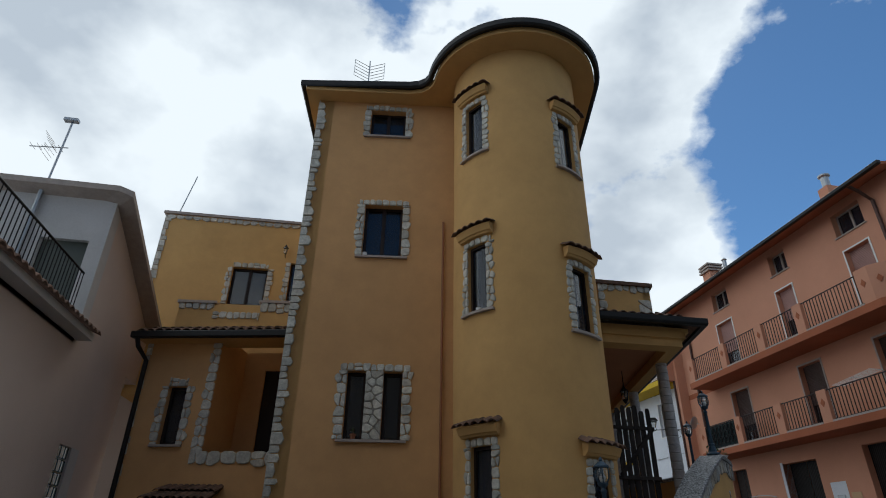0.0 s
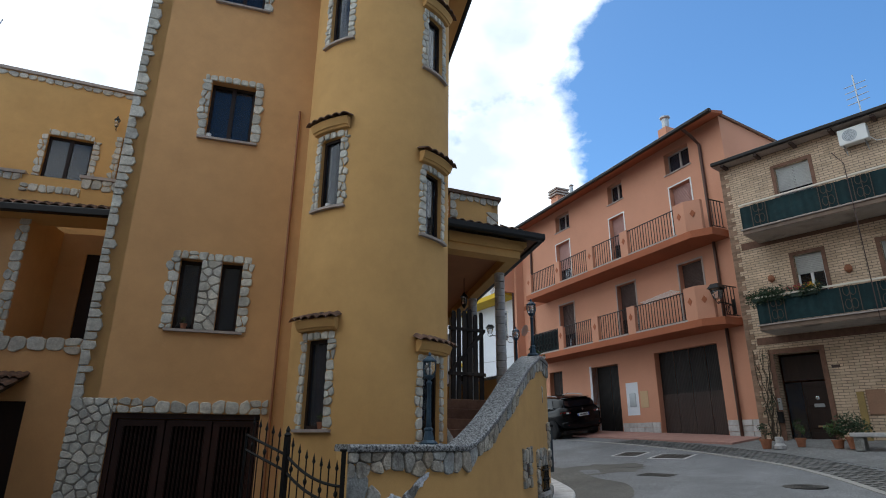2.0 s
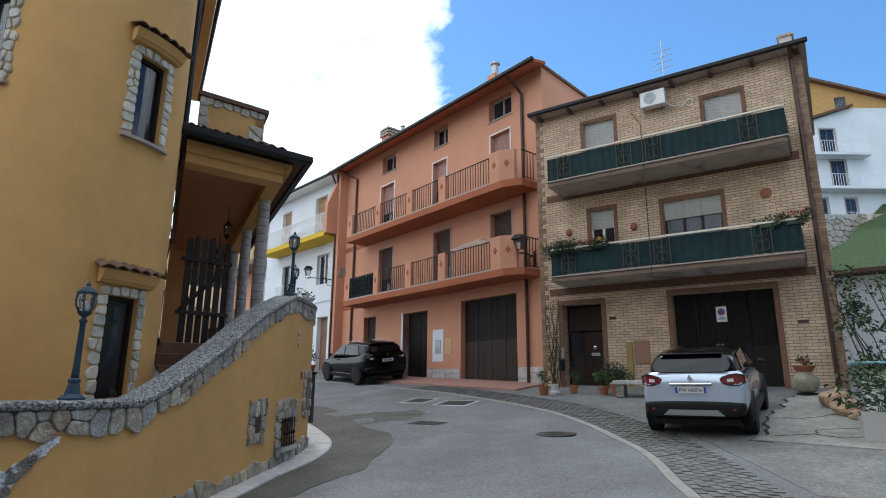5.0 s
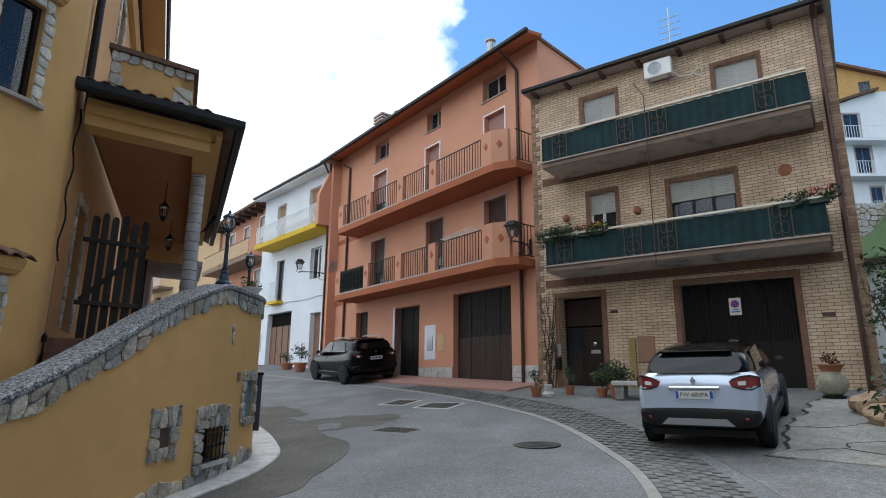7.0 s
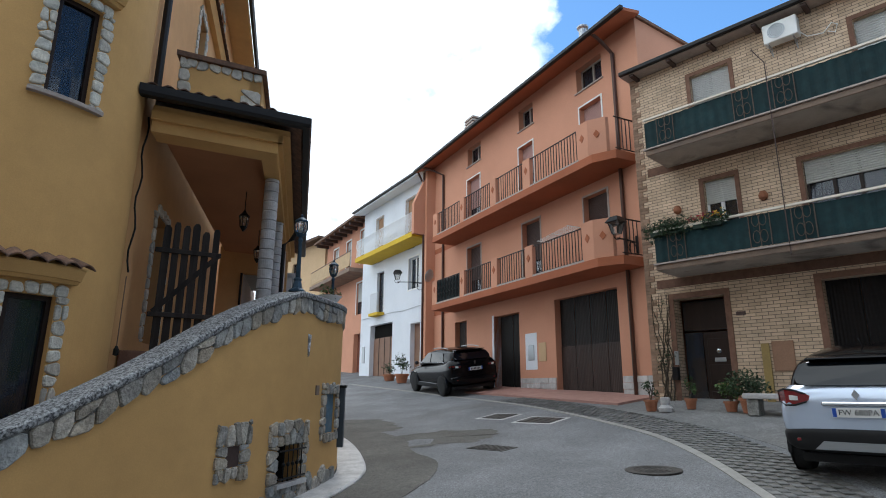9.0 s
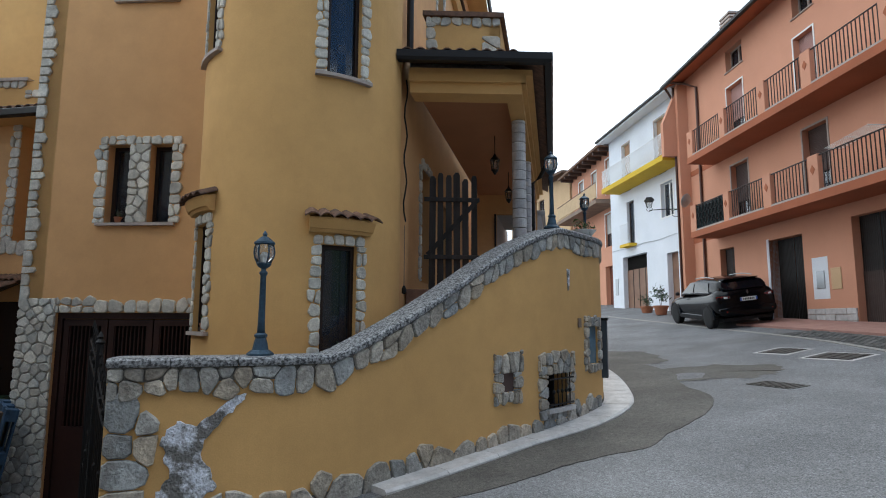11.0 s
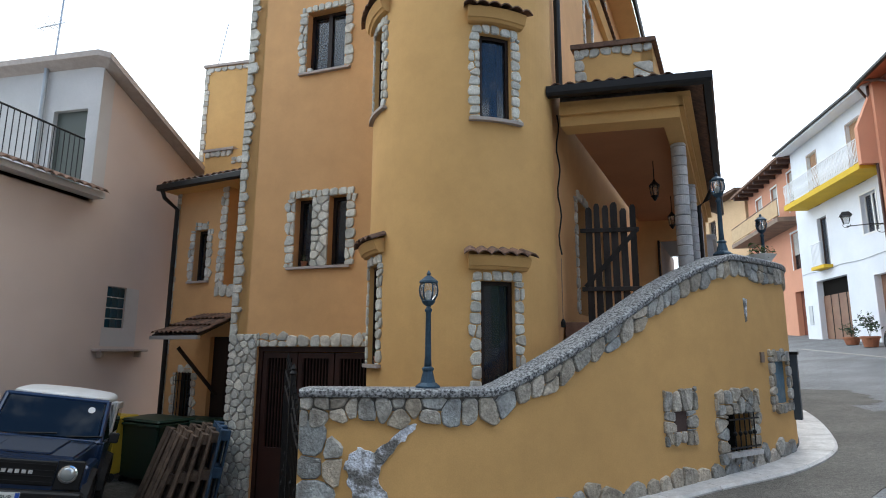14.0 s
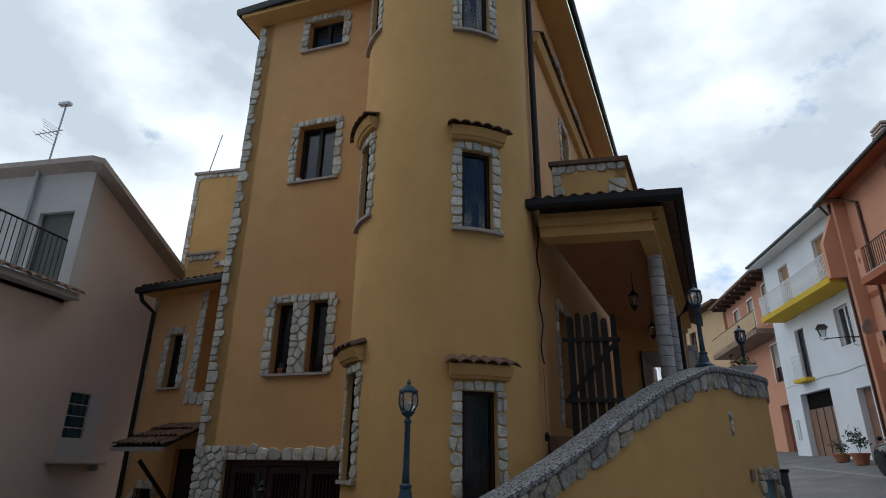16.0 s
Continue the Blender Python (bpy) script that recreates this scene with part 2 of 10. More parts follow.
COBBLE = material("basalt_sett", (0.185, 0.183, 0.18), (0.125, 0.124, 0.122), 0.75, 9, 60, 0.4, random_v=0.22, mid=(14, 0.2))
RED_PAVING = material("red_paving", (0.40, 0.23, 0.19), (0.32, 0.18, 0.15), 0.85, 4, 60, 0.3)
TILE = material("clay_roof_tile", (0.19, 0.105, 0.068), (0.09, 0.058, 0.044), 0.85, 14, 60, 0.4, random_v=0.35, stains=0.6, stain_color=(0.055, 0.048, 0.042))
GUTTER = simple("black_gutter", (0.010, 0.009, 0.009), 0.5, 0.0, 0.3)
PIPE = simple("brown_pipe", (0.075, 0.035, 0.025), 0.4, 0.4)
DARK_WOOD = material("dark_brown_wood", (0.024, 0.012, 0.008), (0.014, 0.007, 0.005), 0.55, 6, 50, 0.2, stretch=(1, 1, 0.15))
DARK_RIB = material("dark_ribbed_sheet", (0.014, 0.010, 0.009), (0.009, 0.007, 0.006), 0.6, 2.0, 50, 0.08)
DOOR_METAL = material("brown_metal_door", (0.058, 0.038, 0.032), (0.038, 0.025, 0.021), 0.55, 2.0, 50, 0.08, metal=0.1, stretch=(1, 1, 0.3))
RED_BROWN = material("red_brown_sheet", (0.040, 0.016, 0.012), (0.025, 0.011, 0.009), 0.45, 3, 50, 0.1)
GREY_WOOD = material("weathered_wood", (0.045, 0.037, 0.033), (0.018, 0.015, 0.014), 0.9, 8, 60, 0.5, random_v=0.25, stretch=(1, 1, 0.12))
PALLET_WOOD = material("pallet_wood", (0.17, 0.118, 0.082), (0.075, 0.053, 0.04), 0.9, 7, 50, 0.4, random_v=0.35)
IRON = simple("black_iron", (0.008, 0.008, 0.009), 0.5, 0.2, 0.3)
LAMP_BLUE = material("blue_grey_painted_iron", (0.045, 0.085, 0.125), (0.03, 0.055, 0.085), 0.5, 20, 80, 0.15, metal=0.2)
GLASS = simple("window_glass", (0.16, 0.19, 0.25), 0.02, 0.0, 0.32, trans=0.9)
CLEAR = simple("clear_glass", (0.85, 0.87, 0.87), 0.05, 0.0, 0.5, trans=0.9)
# near-black colour that stands in for shade in openings and hollows
SHADE_BLACK = simple("painted_shade_black", (0.008, 0.007, 0.006), 0.95, 0.0, 0.1)
CURTAIN = material("pale_curtain", (0.50, 0.52, 0.56), (0.40, 0.42, 0.46), 0.9, 6, 40, 0.1, stretch=(1, 1, 0.05))
SHUTTER = material("brown_roller_shutter", (0.095, 0.062, 0.054), (0.07, 0.045, 0.04), 0.6, 3, 40, 0.05)
SHUTTER_PALE = material("pale_roller_shutter", (0.52, 0.52, 0.50), (0.44, 0.44, 0.43), 0.6, 3, 40, 0.05)
PINK_SHUTTER = material("pink_brown_shutter", (0.44, 0.27, 0.24), (0.38, 0.23, 0.21), 0.6, 3, 40, 0.05)
RAIL_BROWN = simple("brown_railing", (0.022, 0.011, 0.010), 0.5, 0.1)
RAIL_WHITE = simple("white_railing", (0.72, 0.74, 0.76), 0.5)
YELLOW_PAINT = material("bright_yellow_paint", (0.65, 0.44, 0.03), (0.58, 0.38, 0.03), 0.8, 2, 60, 0.1)
CLOTH_GREEN = material("dark_green_shade_cloth", (0.010, 0.036, 0.040), (0.005, 0.020, 0.023), 0.75, 2.0, 90, 0.3, mid=(7, 0.25))
BRICK_TRIM = material("red_brick", (0.21, 0.115, 0.078), (0.145, 0.08, 0.055), 0.88, 8, 60, 0.4, random_v=0.25)
BALC_CONC = material("balcony_concrete", (0.27, 0.195, 0.145), (0.19, 0.14, 0.11), 0.9, 2.2, 60, 0.3, stains=0.6, stain_color=(0.16, 0.13, 0.11))
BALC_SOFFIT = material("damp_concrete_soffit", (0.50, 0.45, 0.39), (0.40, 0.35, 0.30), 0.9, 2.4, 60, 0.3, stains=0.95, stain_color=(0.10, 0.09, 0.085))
BORDER = material("grey_border_stone", (0.33, 0.32, 0.30), (0.25, 0.24, 0.225), 0.8, 6, 60, 0.3, stains=0.4, stain_color=(0.18, 0.17, 0.15))
LEAF = material("leaf_green", (0.075, 0.125, 0.035), (0.035, 0.065, 0.018), 0.6, 9, 30, 0.0, random_v=0.45)
LEAF_DARK = material("dark_leaf", (0.045, 0.075, 0.035), (0.022, 0.040, 0.018), 0.6, 9, 30, 0.0, random_v=0.45)
GRASS = material("grass_green", (0.050, 0.090, 0.024), (0.022, 0.042, 0.012), 0.9, 6, 40, 0.0, random_v=0.3)
BARK = material("bark", (0.10, 0.075, 0.055), (0.06, 0.045, 0.03), 0.9, 12, 60, 0.5)
POT = material("terracotta_pot", (0.36, 0.155, 0.085), (0.27, 0.11, 0.06), 0.85, 8, 60, 0.2)
CAR_SILVER = simple("silver_car_paint", (0.56, 0.64, 0.78), 0.24, 0.35, 0.5, coat=1.0)
CAR_BLACK = simple("black_car_paint", (0.003, 0.003, 0.004), 0.14, 0.0, 0.2, coat=0.0)
CAR_NAVY = simple("dark_blue_car_paint", (0.010, 0.030, 0.085), 0.3, 0.2, 0.5, coat=0.8)
CAR_WHITE = material("white_hardtop", (0.74, 0.75, 0.76), (0.66, 0.67, 0.68), 0.5, 4, 60, 0.05)
PLASTIC = simple("black_plastic", (0.010, 0.010, 0.011), 0.6, 0.0, 0.3)
RUBBER = material("tyre_rubber", (0.022, 0.022, 0.023), (0.014, 0.014, 0.015), 0.85, 20, 60, 0.3)
RIM = simple("alloy_rim", (0.42, 0.43, 0.45), 0.35, 0.8)
CHROME = simple("chrome", (0.75, 0.76, 0.78), 0.12, 1.0)
CAR_GLASS = simple("car_glass", (0.004, 0.006, 0.009), 0.02, 0.0, 0.45)
RED_LIGHT = simple("red_lamp_lens", (0.22, 0.008, 0.008), 0.12, 0.0, 0.6, coat=1.0)
CREAM = simple("cream_enamel", (0.70, 0.64, 0.54), 0.5)
WHITE_PLASTIC = simple("white_plastic", (0.74, 0.74, 0.72), 0.5)
BLUE_MARK = simple("blue_print", (0.02, 0.08, 0.42), 0.5)
RED_MARK = simple("red_print", (0.55, 0.03, 0.03), 0.5)
BLACK_INK = simple("black_print", (0.02, 0.02, 0.025), 0.6)
GREY_METAL = simple("galvanised_metal", (0.40, 0.42, 0.44), 0.45, 0.8)
BIN_GREEN = simple("dark_green_plastic", (0.005, 0.024, 0.014), 0.5)
BIN_YELLOW = simple("yellow_plastic", (0.50, 0.33, 0.03), 0.5)
TEAL_GLASS = simple("teal_glass_block", (0.010, 0.040, 0.060), 0.15, 0.0, 0.4, coat=0.3)
BARE_CEMENT = material("bare_cement", (0.72, 0.75, 0.82), (0.19, 0.185, 0.175), 0.95, 5.5, 45, 0.9, contrast=0.13, bump_dist=0.03, mid=(22, 0.25))
BLUE_DOOR = material("worn_blue_panel", (0.13, 0.22, 0.29), (0.07, 0.12, 0.16), 0.6, 6, 40, 0.2, stains=0.5, stain_color=(0.2, 0.2, 0.2))
# plaster of the unseen blocking houses, kept dark to cut bounced light
BLOCKER_PLASTER = material("dark_blocker_plaster", (0.27, 0.24, 0.20), (0.20, 0.18, 0.155), 0.92, 0.5, 70, 0.2, stains=0.4, stain_color=(0.12, 0.11, 0.10))
YELLOW_FLOWER = simple("yellow_petal", (0.75, 0.42, 0.01), 0.6)
RED_FLOWER = simple("red_petal", (0.35, 0.02, 0.04), 0.6)
# ---- building tools ----


def smooth(a, b, x):
    t = min(1.0, max(0.0, (x - a) / (b - a)))
    return t * t * (3 - 2 * t)


def gz(x, y):
    """Height of the ground: the street climbs to the far end, the yard dips to the garage."""
    z = 0.045 * x + 0.03 * y + 0.085 * max(0.0, min(x, 24) - 11) + 0.02 * max(0.0, y - 19)
    dip = 0.176 * max(0.0, min(y, 9.4) - 3.4) - 0.12 * max(0.0, -1.0 - max(x, -5.0)) * smooth(5.0, 8.0, y)
    low = 0.235 * smooth(2.6, 3.9, x) * (1 - smooth(6.8, 9.8, x)) * smooth(3.4, 5.6, y) * (1 - smooth(10.0, 13.0, y))
    return z - dip * (1 - smooth(0.9, 4.4, x)) - low


def rotz(x, y, z, deg):
    return pose(x, y, z, 0, 0, deg)


def finish(bm, name, mat, smooth_shade=False):
    bmesh.ops.recalc_face_normals(bm, faces=bm.faces)
    me = bpy.data.meshes.new(name)
    bm.to_mesh(me)
    bm.free()
    for m in mat if isinstance(mat, (list, tuple)) else [mat]:
        me.materials.append(m)
    if smooth_shade:
        me.polygons.foreach_set("use_smooth", [True] * len(me.polygons))
    return me


def part(name, bm, mat, parent, label="", smooth_shade=False):
    ob = new(name, finish(bm, name, mat, smooth_shade))
    ob.parent = parent
    return tagged(ob, label)


def thing(name, label, category, m=None, group=""):
    ob = new(name)
    ob.matrix_basis = m if m is not None else Matrix()
    return tagged(ob, label, category, group)


def structure(name, bm, mat, label="", smooth_shade=False):
    return tagged(new(name, finish(bm, name, mat, smooth_shade)), label, kind="structure")


def box(bm, x0, y0, z0, x1, y1, z1, m=None, bevel=0.0):
    r = bmesh.ops.create_cube(bm, size=1)
    t = Matrix.Translation(((x0 + x1) / 2, (y0 + y1) / 2, (z0 + z1) / 2)) @ Matrix.Diagonal((abs(x1 - x0), abs(y1 - y0), abs(z1 - z0), 1))
    vs = r["verts"]
    bmesh.ops.transform(bm, matrix=t, verts=vs)
    if bevel:
        es = list({e for v in vs for e in v.link_edges})
        g = bmesh.ops.bevel(bm, geom=es, offset=bevel, segments=1, affect="EDGES", profile=0.5)
        vs = list({v for f in g["faces"] for v in f.verts} | {v for v in vs if v.is_valid})
    if m is not None:
        bmesh.ops.transform(bm, matrix=m, verts=vs)
    return vs


def boxed(x0, y0, z0, x1, y1, z1, m=None, bevel=0.0):
    bm = bmesh.new()
    box(bm, x0, y0, z0, x1, y1, z1, m, bevel)
    return bm


def tube(bm, pts, r, n=8, closed=False):
    """A round bar along a line of points."""
    pts = [Vector(p) for p in pts]
    rings = []
    for i, p in enumerate(pts):
        a = pts[i - 1] if i else (pts[-1] if closed else pts[0])
        b = pts[(i + 1) % len(pts)] if (i + 1 < len(pts) or closed) else pts[-1]
        d = (b - a).normalized()
        up = Vector((0, 0, 1)) if abs(d.z) < 0.95 else Vector((1, 0, 0))
        s = d.cross(up).normalized()
        u = s.cross(d)
        rr = r[i] if isinstance(r, (list, tuple)) else r
        rings.append([bm.verts.new(p + (s * math.cos(k * math.tau / n) + u * math.sin(k * math.tau / n)) * rr) for k in range(n)])
    for i in range(len(rings) - (0 if closed else 1)):
        a, b = rings[i], rings[(i + 1) % len(rings)]
        for k in range(n):
            bm.faces.new((a[k], a[(k + 1) % n], b[(k + 1) % n], b[k]))
    if not closed:
        bm.faces.new(rings[0]), bm.faces.new(rings[-1])


def tubed(pts, r, n=8):
    bm = bmesh.new()
    tube(bm, pts, r, n)
    return bm


def lathe(bm, profile, n=20, m=None, ang=math.tau):
    """A turned shape from (radius, height) pairs."""
    rings = []
    for r, z in profile:
        rings.append([bm.verts.new((r * math.cos(k * math.tau / n), r * math.sin(k * math.tau / n), z)) for k in range(n)])
    for a, b in zip(rings, rings[1:]):
        for k in range(n):
            bm.faces.new((a[k], a[(k + 1) % n], b[(k + 1) % n], b[k]))
    bm.faces.new(rings[0]), bm.faces.new(rings[-1])
    if m is not None:
        bmesh.ops.transform(bm, matrix=m, verts=[v for r in rings for v in r])


def lathed(profile, n=20, m=None):
    bm = bmesh.new()
    lathe(bm, profile, n, m)
    return bm


def prism(bm, poly, z0, z1, m=None):
    """An upright prism over a plan outline; z0 and z1 may be functions of x and y."""
    lo = [bm.verts.new((x, y, z0(x, y) if callable(z0) else z0)) for x, y in poly]
    hi = [bm.verts.new((x, y, z1(x, y) if callable(z1) else z1)) for x, y in poly]
    n = len(poly)
    bm.faces.new(lo), bm.faces.new(hi)
    for i in range(n):
        bm.faces.new((lo[i], lo[(i + 1) % n], hi[(i + 1) % n], hi[i]))
    if m is not None:
        bmesh.ops.transform(bm, matrix=m, verts=lo + hi)


def slab_on(bm, f, poly, d0, d1, inset=0.012):
    """A flat piece with a slightly chamfered face, laid on the surface f(u, z, d)."""
    cu, cz = sum(p[0] for p in poly) / len(poly), sum(p[1] for p in poly) / len(poly)
    a = [bm.verts.new(f(u, z, d0)) for u, z in poly]
    b = [bm.verts.new(f(u, z, d1 * 0.65 + d0 * 0.35)) for u, z in poly]
    c = []
    for u, z in poly:
        l = max(1e-6, math.hypot(u - cu, z - cz))
        k = max(0.0, 1 - inset / l)
        c.append(bm.verts.new(f(cu + (u - cu) * k, cz + (z - cz) * k, d1)))
    n = len(poly)
    for i in range(n):
        j = (i + 1) % n
        bm.faces.new((a[i], a[j], b[j], b[i]))
        bm.faces.new((b[i], b[j], c[j], c[i]))
    bm.faces.new(c)


def wall_sheet(f, us, zs, holes, th, zlo=None, zhi=None, cap=True):
    """A wall of thickness th on the surface f(u, z, d) (d inwards), with openings (u0, z0, u1, z1) cut right through."""
    bm = bmesh.new()
    us = sorted(set([round(u, 4) for u in us] + [round(h[i], 4) for h in holes for i in (0, 2)]))
    zs = sorted(set([round(z, 4) for z in zs] + [round(h[i], 4) for h in holes for i in (1, 3)]))
    vd = {}

    def height(i, k):
        z = zs[k]
        if zlo and k == 0:
            z = zlo(us[i])
        if zhi:
            z = zhi(us[i]) if k == len(zs) - 1 else min(z, zhi(us[i]))
        return z

    def v(i, k, d):
        key = (i, k, d)
        if key not in vd:
            vd[key] = bm.verts.new(f(us[i], height(i, k), th if d else 0.0))
        return vd[key]

    def solid(i, k):
        if not (0 <= i < len(us) - 1 and 0 <= k < len(zs) - 1):
            return False
        if height(i, k + 1) - height(i, k) < 1e-4 and height(i + 1, k + 1) - height(i + 1, k) < 1e-4:
            return False
        cu, cz = (us[i] + us[i + 1]) / 2, (zs[k] + zs[k + 1]) / 2
        return not any(h[0] < cu < h[2] and h[1] < cz < h[3] for h in holes)

    def quad(*q):
        q = list(dict.fromkeys(q))
        if len(q) >= 3:
            try:
                bm.faces.new(q)
            except ValueError:
                pass

    for i in range(len(us) - 1):
        for k in range(len(zs) - 1):
            if not solid(i, k):
                continue
            quad(v(i, k, 0), v(i + 1, k, 0), v(i + 1, k + 1, 0), v(i, k + 1, 0))
            quad(v(i, k, 1), v(i, k + 1, 1), v(i + 1, k + 1, 1), v(i + 1, k, 1))
            if not solid(i - 1, k):
                quad(v(i, k, 0), v(i, k + 1, 0), v(i, k + 1, 1), v(i, k, 1))
            if not solid(i + 1, k):
                quad(v(i + 1, k, 0), v(i + 1, k, 1), v(i + 1, k + 1, 1), v(i + 1, k + 1, 0))
            if not solid(i, k - 1):
                quad(v(i, k, 0), v(i, k, 1), v(i + 1, k, 1), v(i + 1, k, 0))
            if not solid(i, k + 1):
                quad(v(i, k + 1, 0), v(i + 1, k + 1, 0), v(i + 1, k + 1, 1), v(i, k + 1, 1))
    bmesh.ops.remove_doubles(bm, verts=bm.verts, dist=1e-5)
    return bm


def flat(m):
    """The mapping (u, z, d) of a flat wall whose outer face is the local plane y = 0."""
    return lambda u, z, d: m @ Vector((u, d, z))


def spaced(a, b, step):
    n = max(1, round((b - a) / step))
    return [a + (b - a) * i / n for i in range(n + 1)]


rnd = random.Random(7)


def clip_poly(poly, nu, nz, c):
    """The part of a convex outline where nu * u + nz * z <= c."""
    out = []
    for (a, b), (p, q) in zip(poly, poly[1:] + poly[:1]):
        da, dp = nu * a + nz * b - c, nu * p + nz * q - c
        if da <= 0:
            out.append((a, b))
        if da * dp < 0:
            t = da / (da - dp)
            out.append((a + (p - a) * t, b + (q - b) * t))
    return out


def crazy_cells(seeds, ghosts, planes, gap=0.012, reach=0.45):
    """Irregular flat stones round the seeds; the ghosts beyond the edge leave it ragged, the planes cut it straight."""
    pts = seeds + ghosts
    out = []
    for i, (u, z) in enumerate(seeds):
        poly = [(u - reach, z - reach), (u + reach, z - reach), (u + reach, z + reach), (u - reach, z + reach)]
        near = sorted((p for k, p in enumerate(pts) if k != i), key=lambda p: (p[0] - u) ** 2 + (p[1] - z) ** 2)[:16]
        for p, q in near:
            du, dz = p - u, q - z
            l = math.hypot(du, dz)
            if l < 1e-4:
                continue
            poly = clip_poly(poly, du / l, dz / l, (du * (u + p) + dz * (z + q)) / 2 / l - gap / 2)
        for nu, nz, c in planes:
            poly = clip_poly(poly, nu, nz, c)
        # drop tiny edges, then knock the outline about a little
        poly = [p for p, q in zip(poly, poly[1:] + poly[:1]) if math.hypot(p[0] - q[0], p[1] - q[1]) > 0.012]
        if len(poly) < 3:
            continue
        area = abs(sum(a[0] * b[1] - b[0] * a[1] for a, b in zip(poly, poly[1:] + poly[:1]))) / 2
        if area > 0.0012:
            out.append(worn(poly))
    return out


def worn(poly, cut=0.2):
    """An outline with its corners knocked off."""
    out = []
    for (a, b), (p, q) in zip(poly, poly[1:] + poly[:1]):
        c = cut * rnd.uniform(0.7, 1.2)
        out += [(a + (p - a) * c, b + (q - b) * c), (p + (a - p) * c, q + (b - q) * c)]
    return out


def stone_strip(path, inner, outer, step=(0.11, 0.22), rough=0.05, two_rows=0.3):
    """Outlines of irregular flat stones along a line in wall coordinates. Side: to the left of the path's way."""
    out = []
    w = outer - inner
    for (u0, z0), (u1, z1) in zip(path, path[1:]):
        L = math.hypot(u1 - u0, z1 - z0)
        du, dz = (u1 - u0) / L, (z1 - z0) / L
        nu, nz = -dz, du
        seeds, ghosts, a = [], [], -rnd.uniform(0, step[0])
        while a < L + step[1]:
            st = rnd.uniform(*step)
            if w > 0.11 and rnd.random() < two_rows:
                seeds.append((a, inner + w * rnd.uniform(0.1, 0.3)))
                seeds.append((a + rnd.uniform(-0.03, 0.03), inner + w * rnd.uniform(0.7, 0.9)))
            else:
                seeds.append((a, inner + w * rnd.uniform(0.3, 0.65)))
            a += st
        a = -0.1
        while a < L + 0.15:
            ghosts.append((a, inner + w * 1.5 + rnd.uniform(-0.5, 1.1) * rough))
            a += rnd.uniform(0.05, 0.13)
        for poly in crazy_cells(seeds, ghosts, [(0, -1, -inner), (0, 1, inner + w * 1.3), (-1, 0, 0.0), (1, 0, L)]):
            out.append([(u0 + du * p + nu * h, z0 + dz * p + nz * h) for p, h in poly])
    return out


def stone_patch(u0, z0, u1, z1, size=0.17, jitter=0.32):
    """A field of crazy paving filling a rectangle."""
    n_u, n_z = max(1, round((u1 - u0) / size)), max(1, round((z1 - z0) / (size * 0.85)))
    du, dz = (u1 - u0) / n_u, (z1 - z0) / n_z
    seeds = [(u0 + (i + 0.5 + (0.25 if k % 2 else -0.25) + rnd.uniform(-jitter, jitter)) * du, z0 + (k + 0.5 + rnd.uniform(-jitter, jitter)) * dz) for k in range(n_z) for i in range(n_u)]
    return crazy_cells(seeds, [], [(-1, 0, -u0), (1, 0, u1), (0, -1, -z0), (0, 1, z1)], 0.014, max(0.45, size * 2.5))


def lay_stones(parent, f, polys, mat=STONE, thick=0.028, limit=300, name="stone"):
    """Each stone is a part of the wall; past the limit the rest are one joined part."""
    for poly in polys[:limit]:
        bm = bmesh.new()
        slab_on(bm, f, poly, 0.004, -thick * rnd.uniform(0.75, 1.25))
        part(name, bm, mat, parent)
    if len(polys) > limit:
        bm = bmesh.new()
        for poly in polys[limit:]:
            slab_on(bm, f, poly, 0.004, -thick * rnd.uniform(0.75, 1.25))
        tagged(part("stone_cladding", bm, mat, parent), kind="stuff")


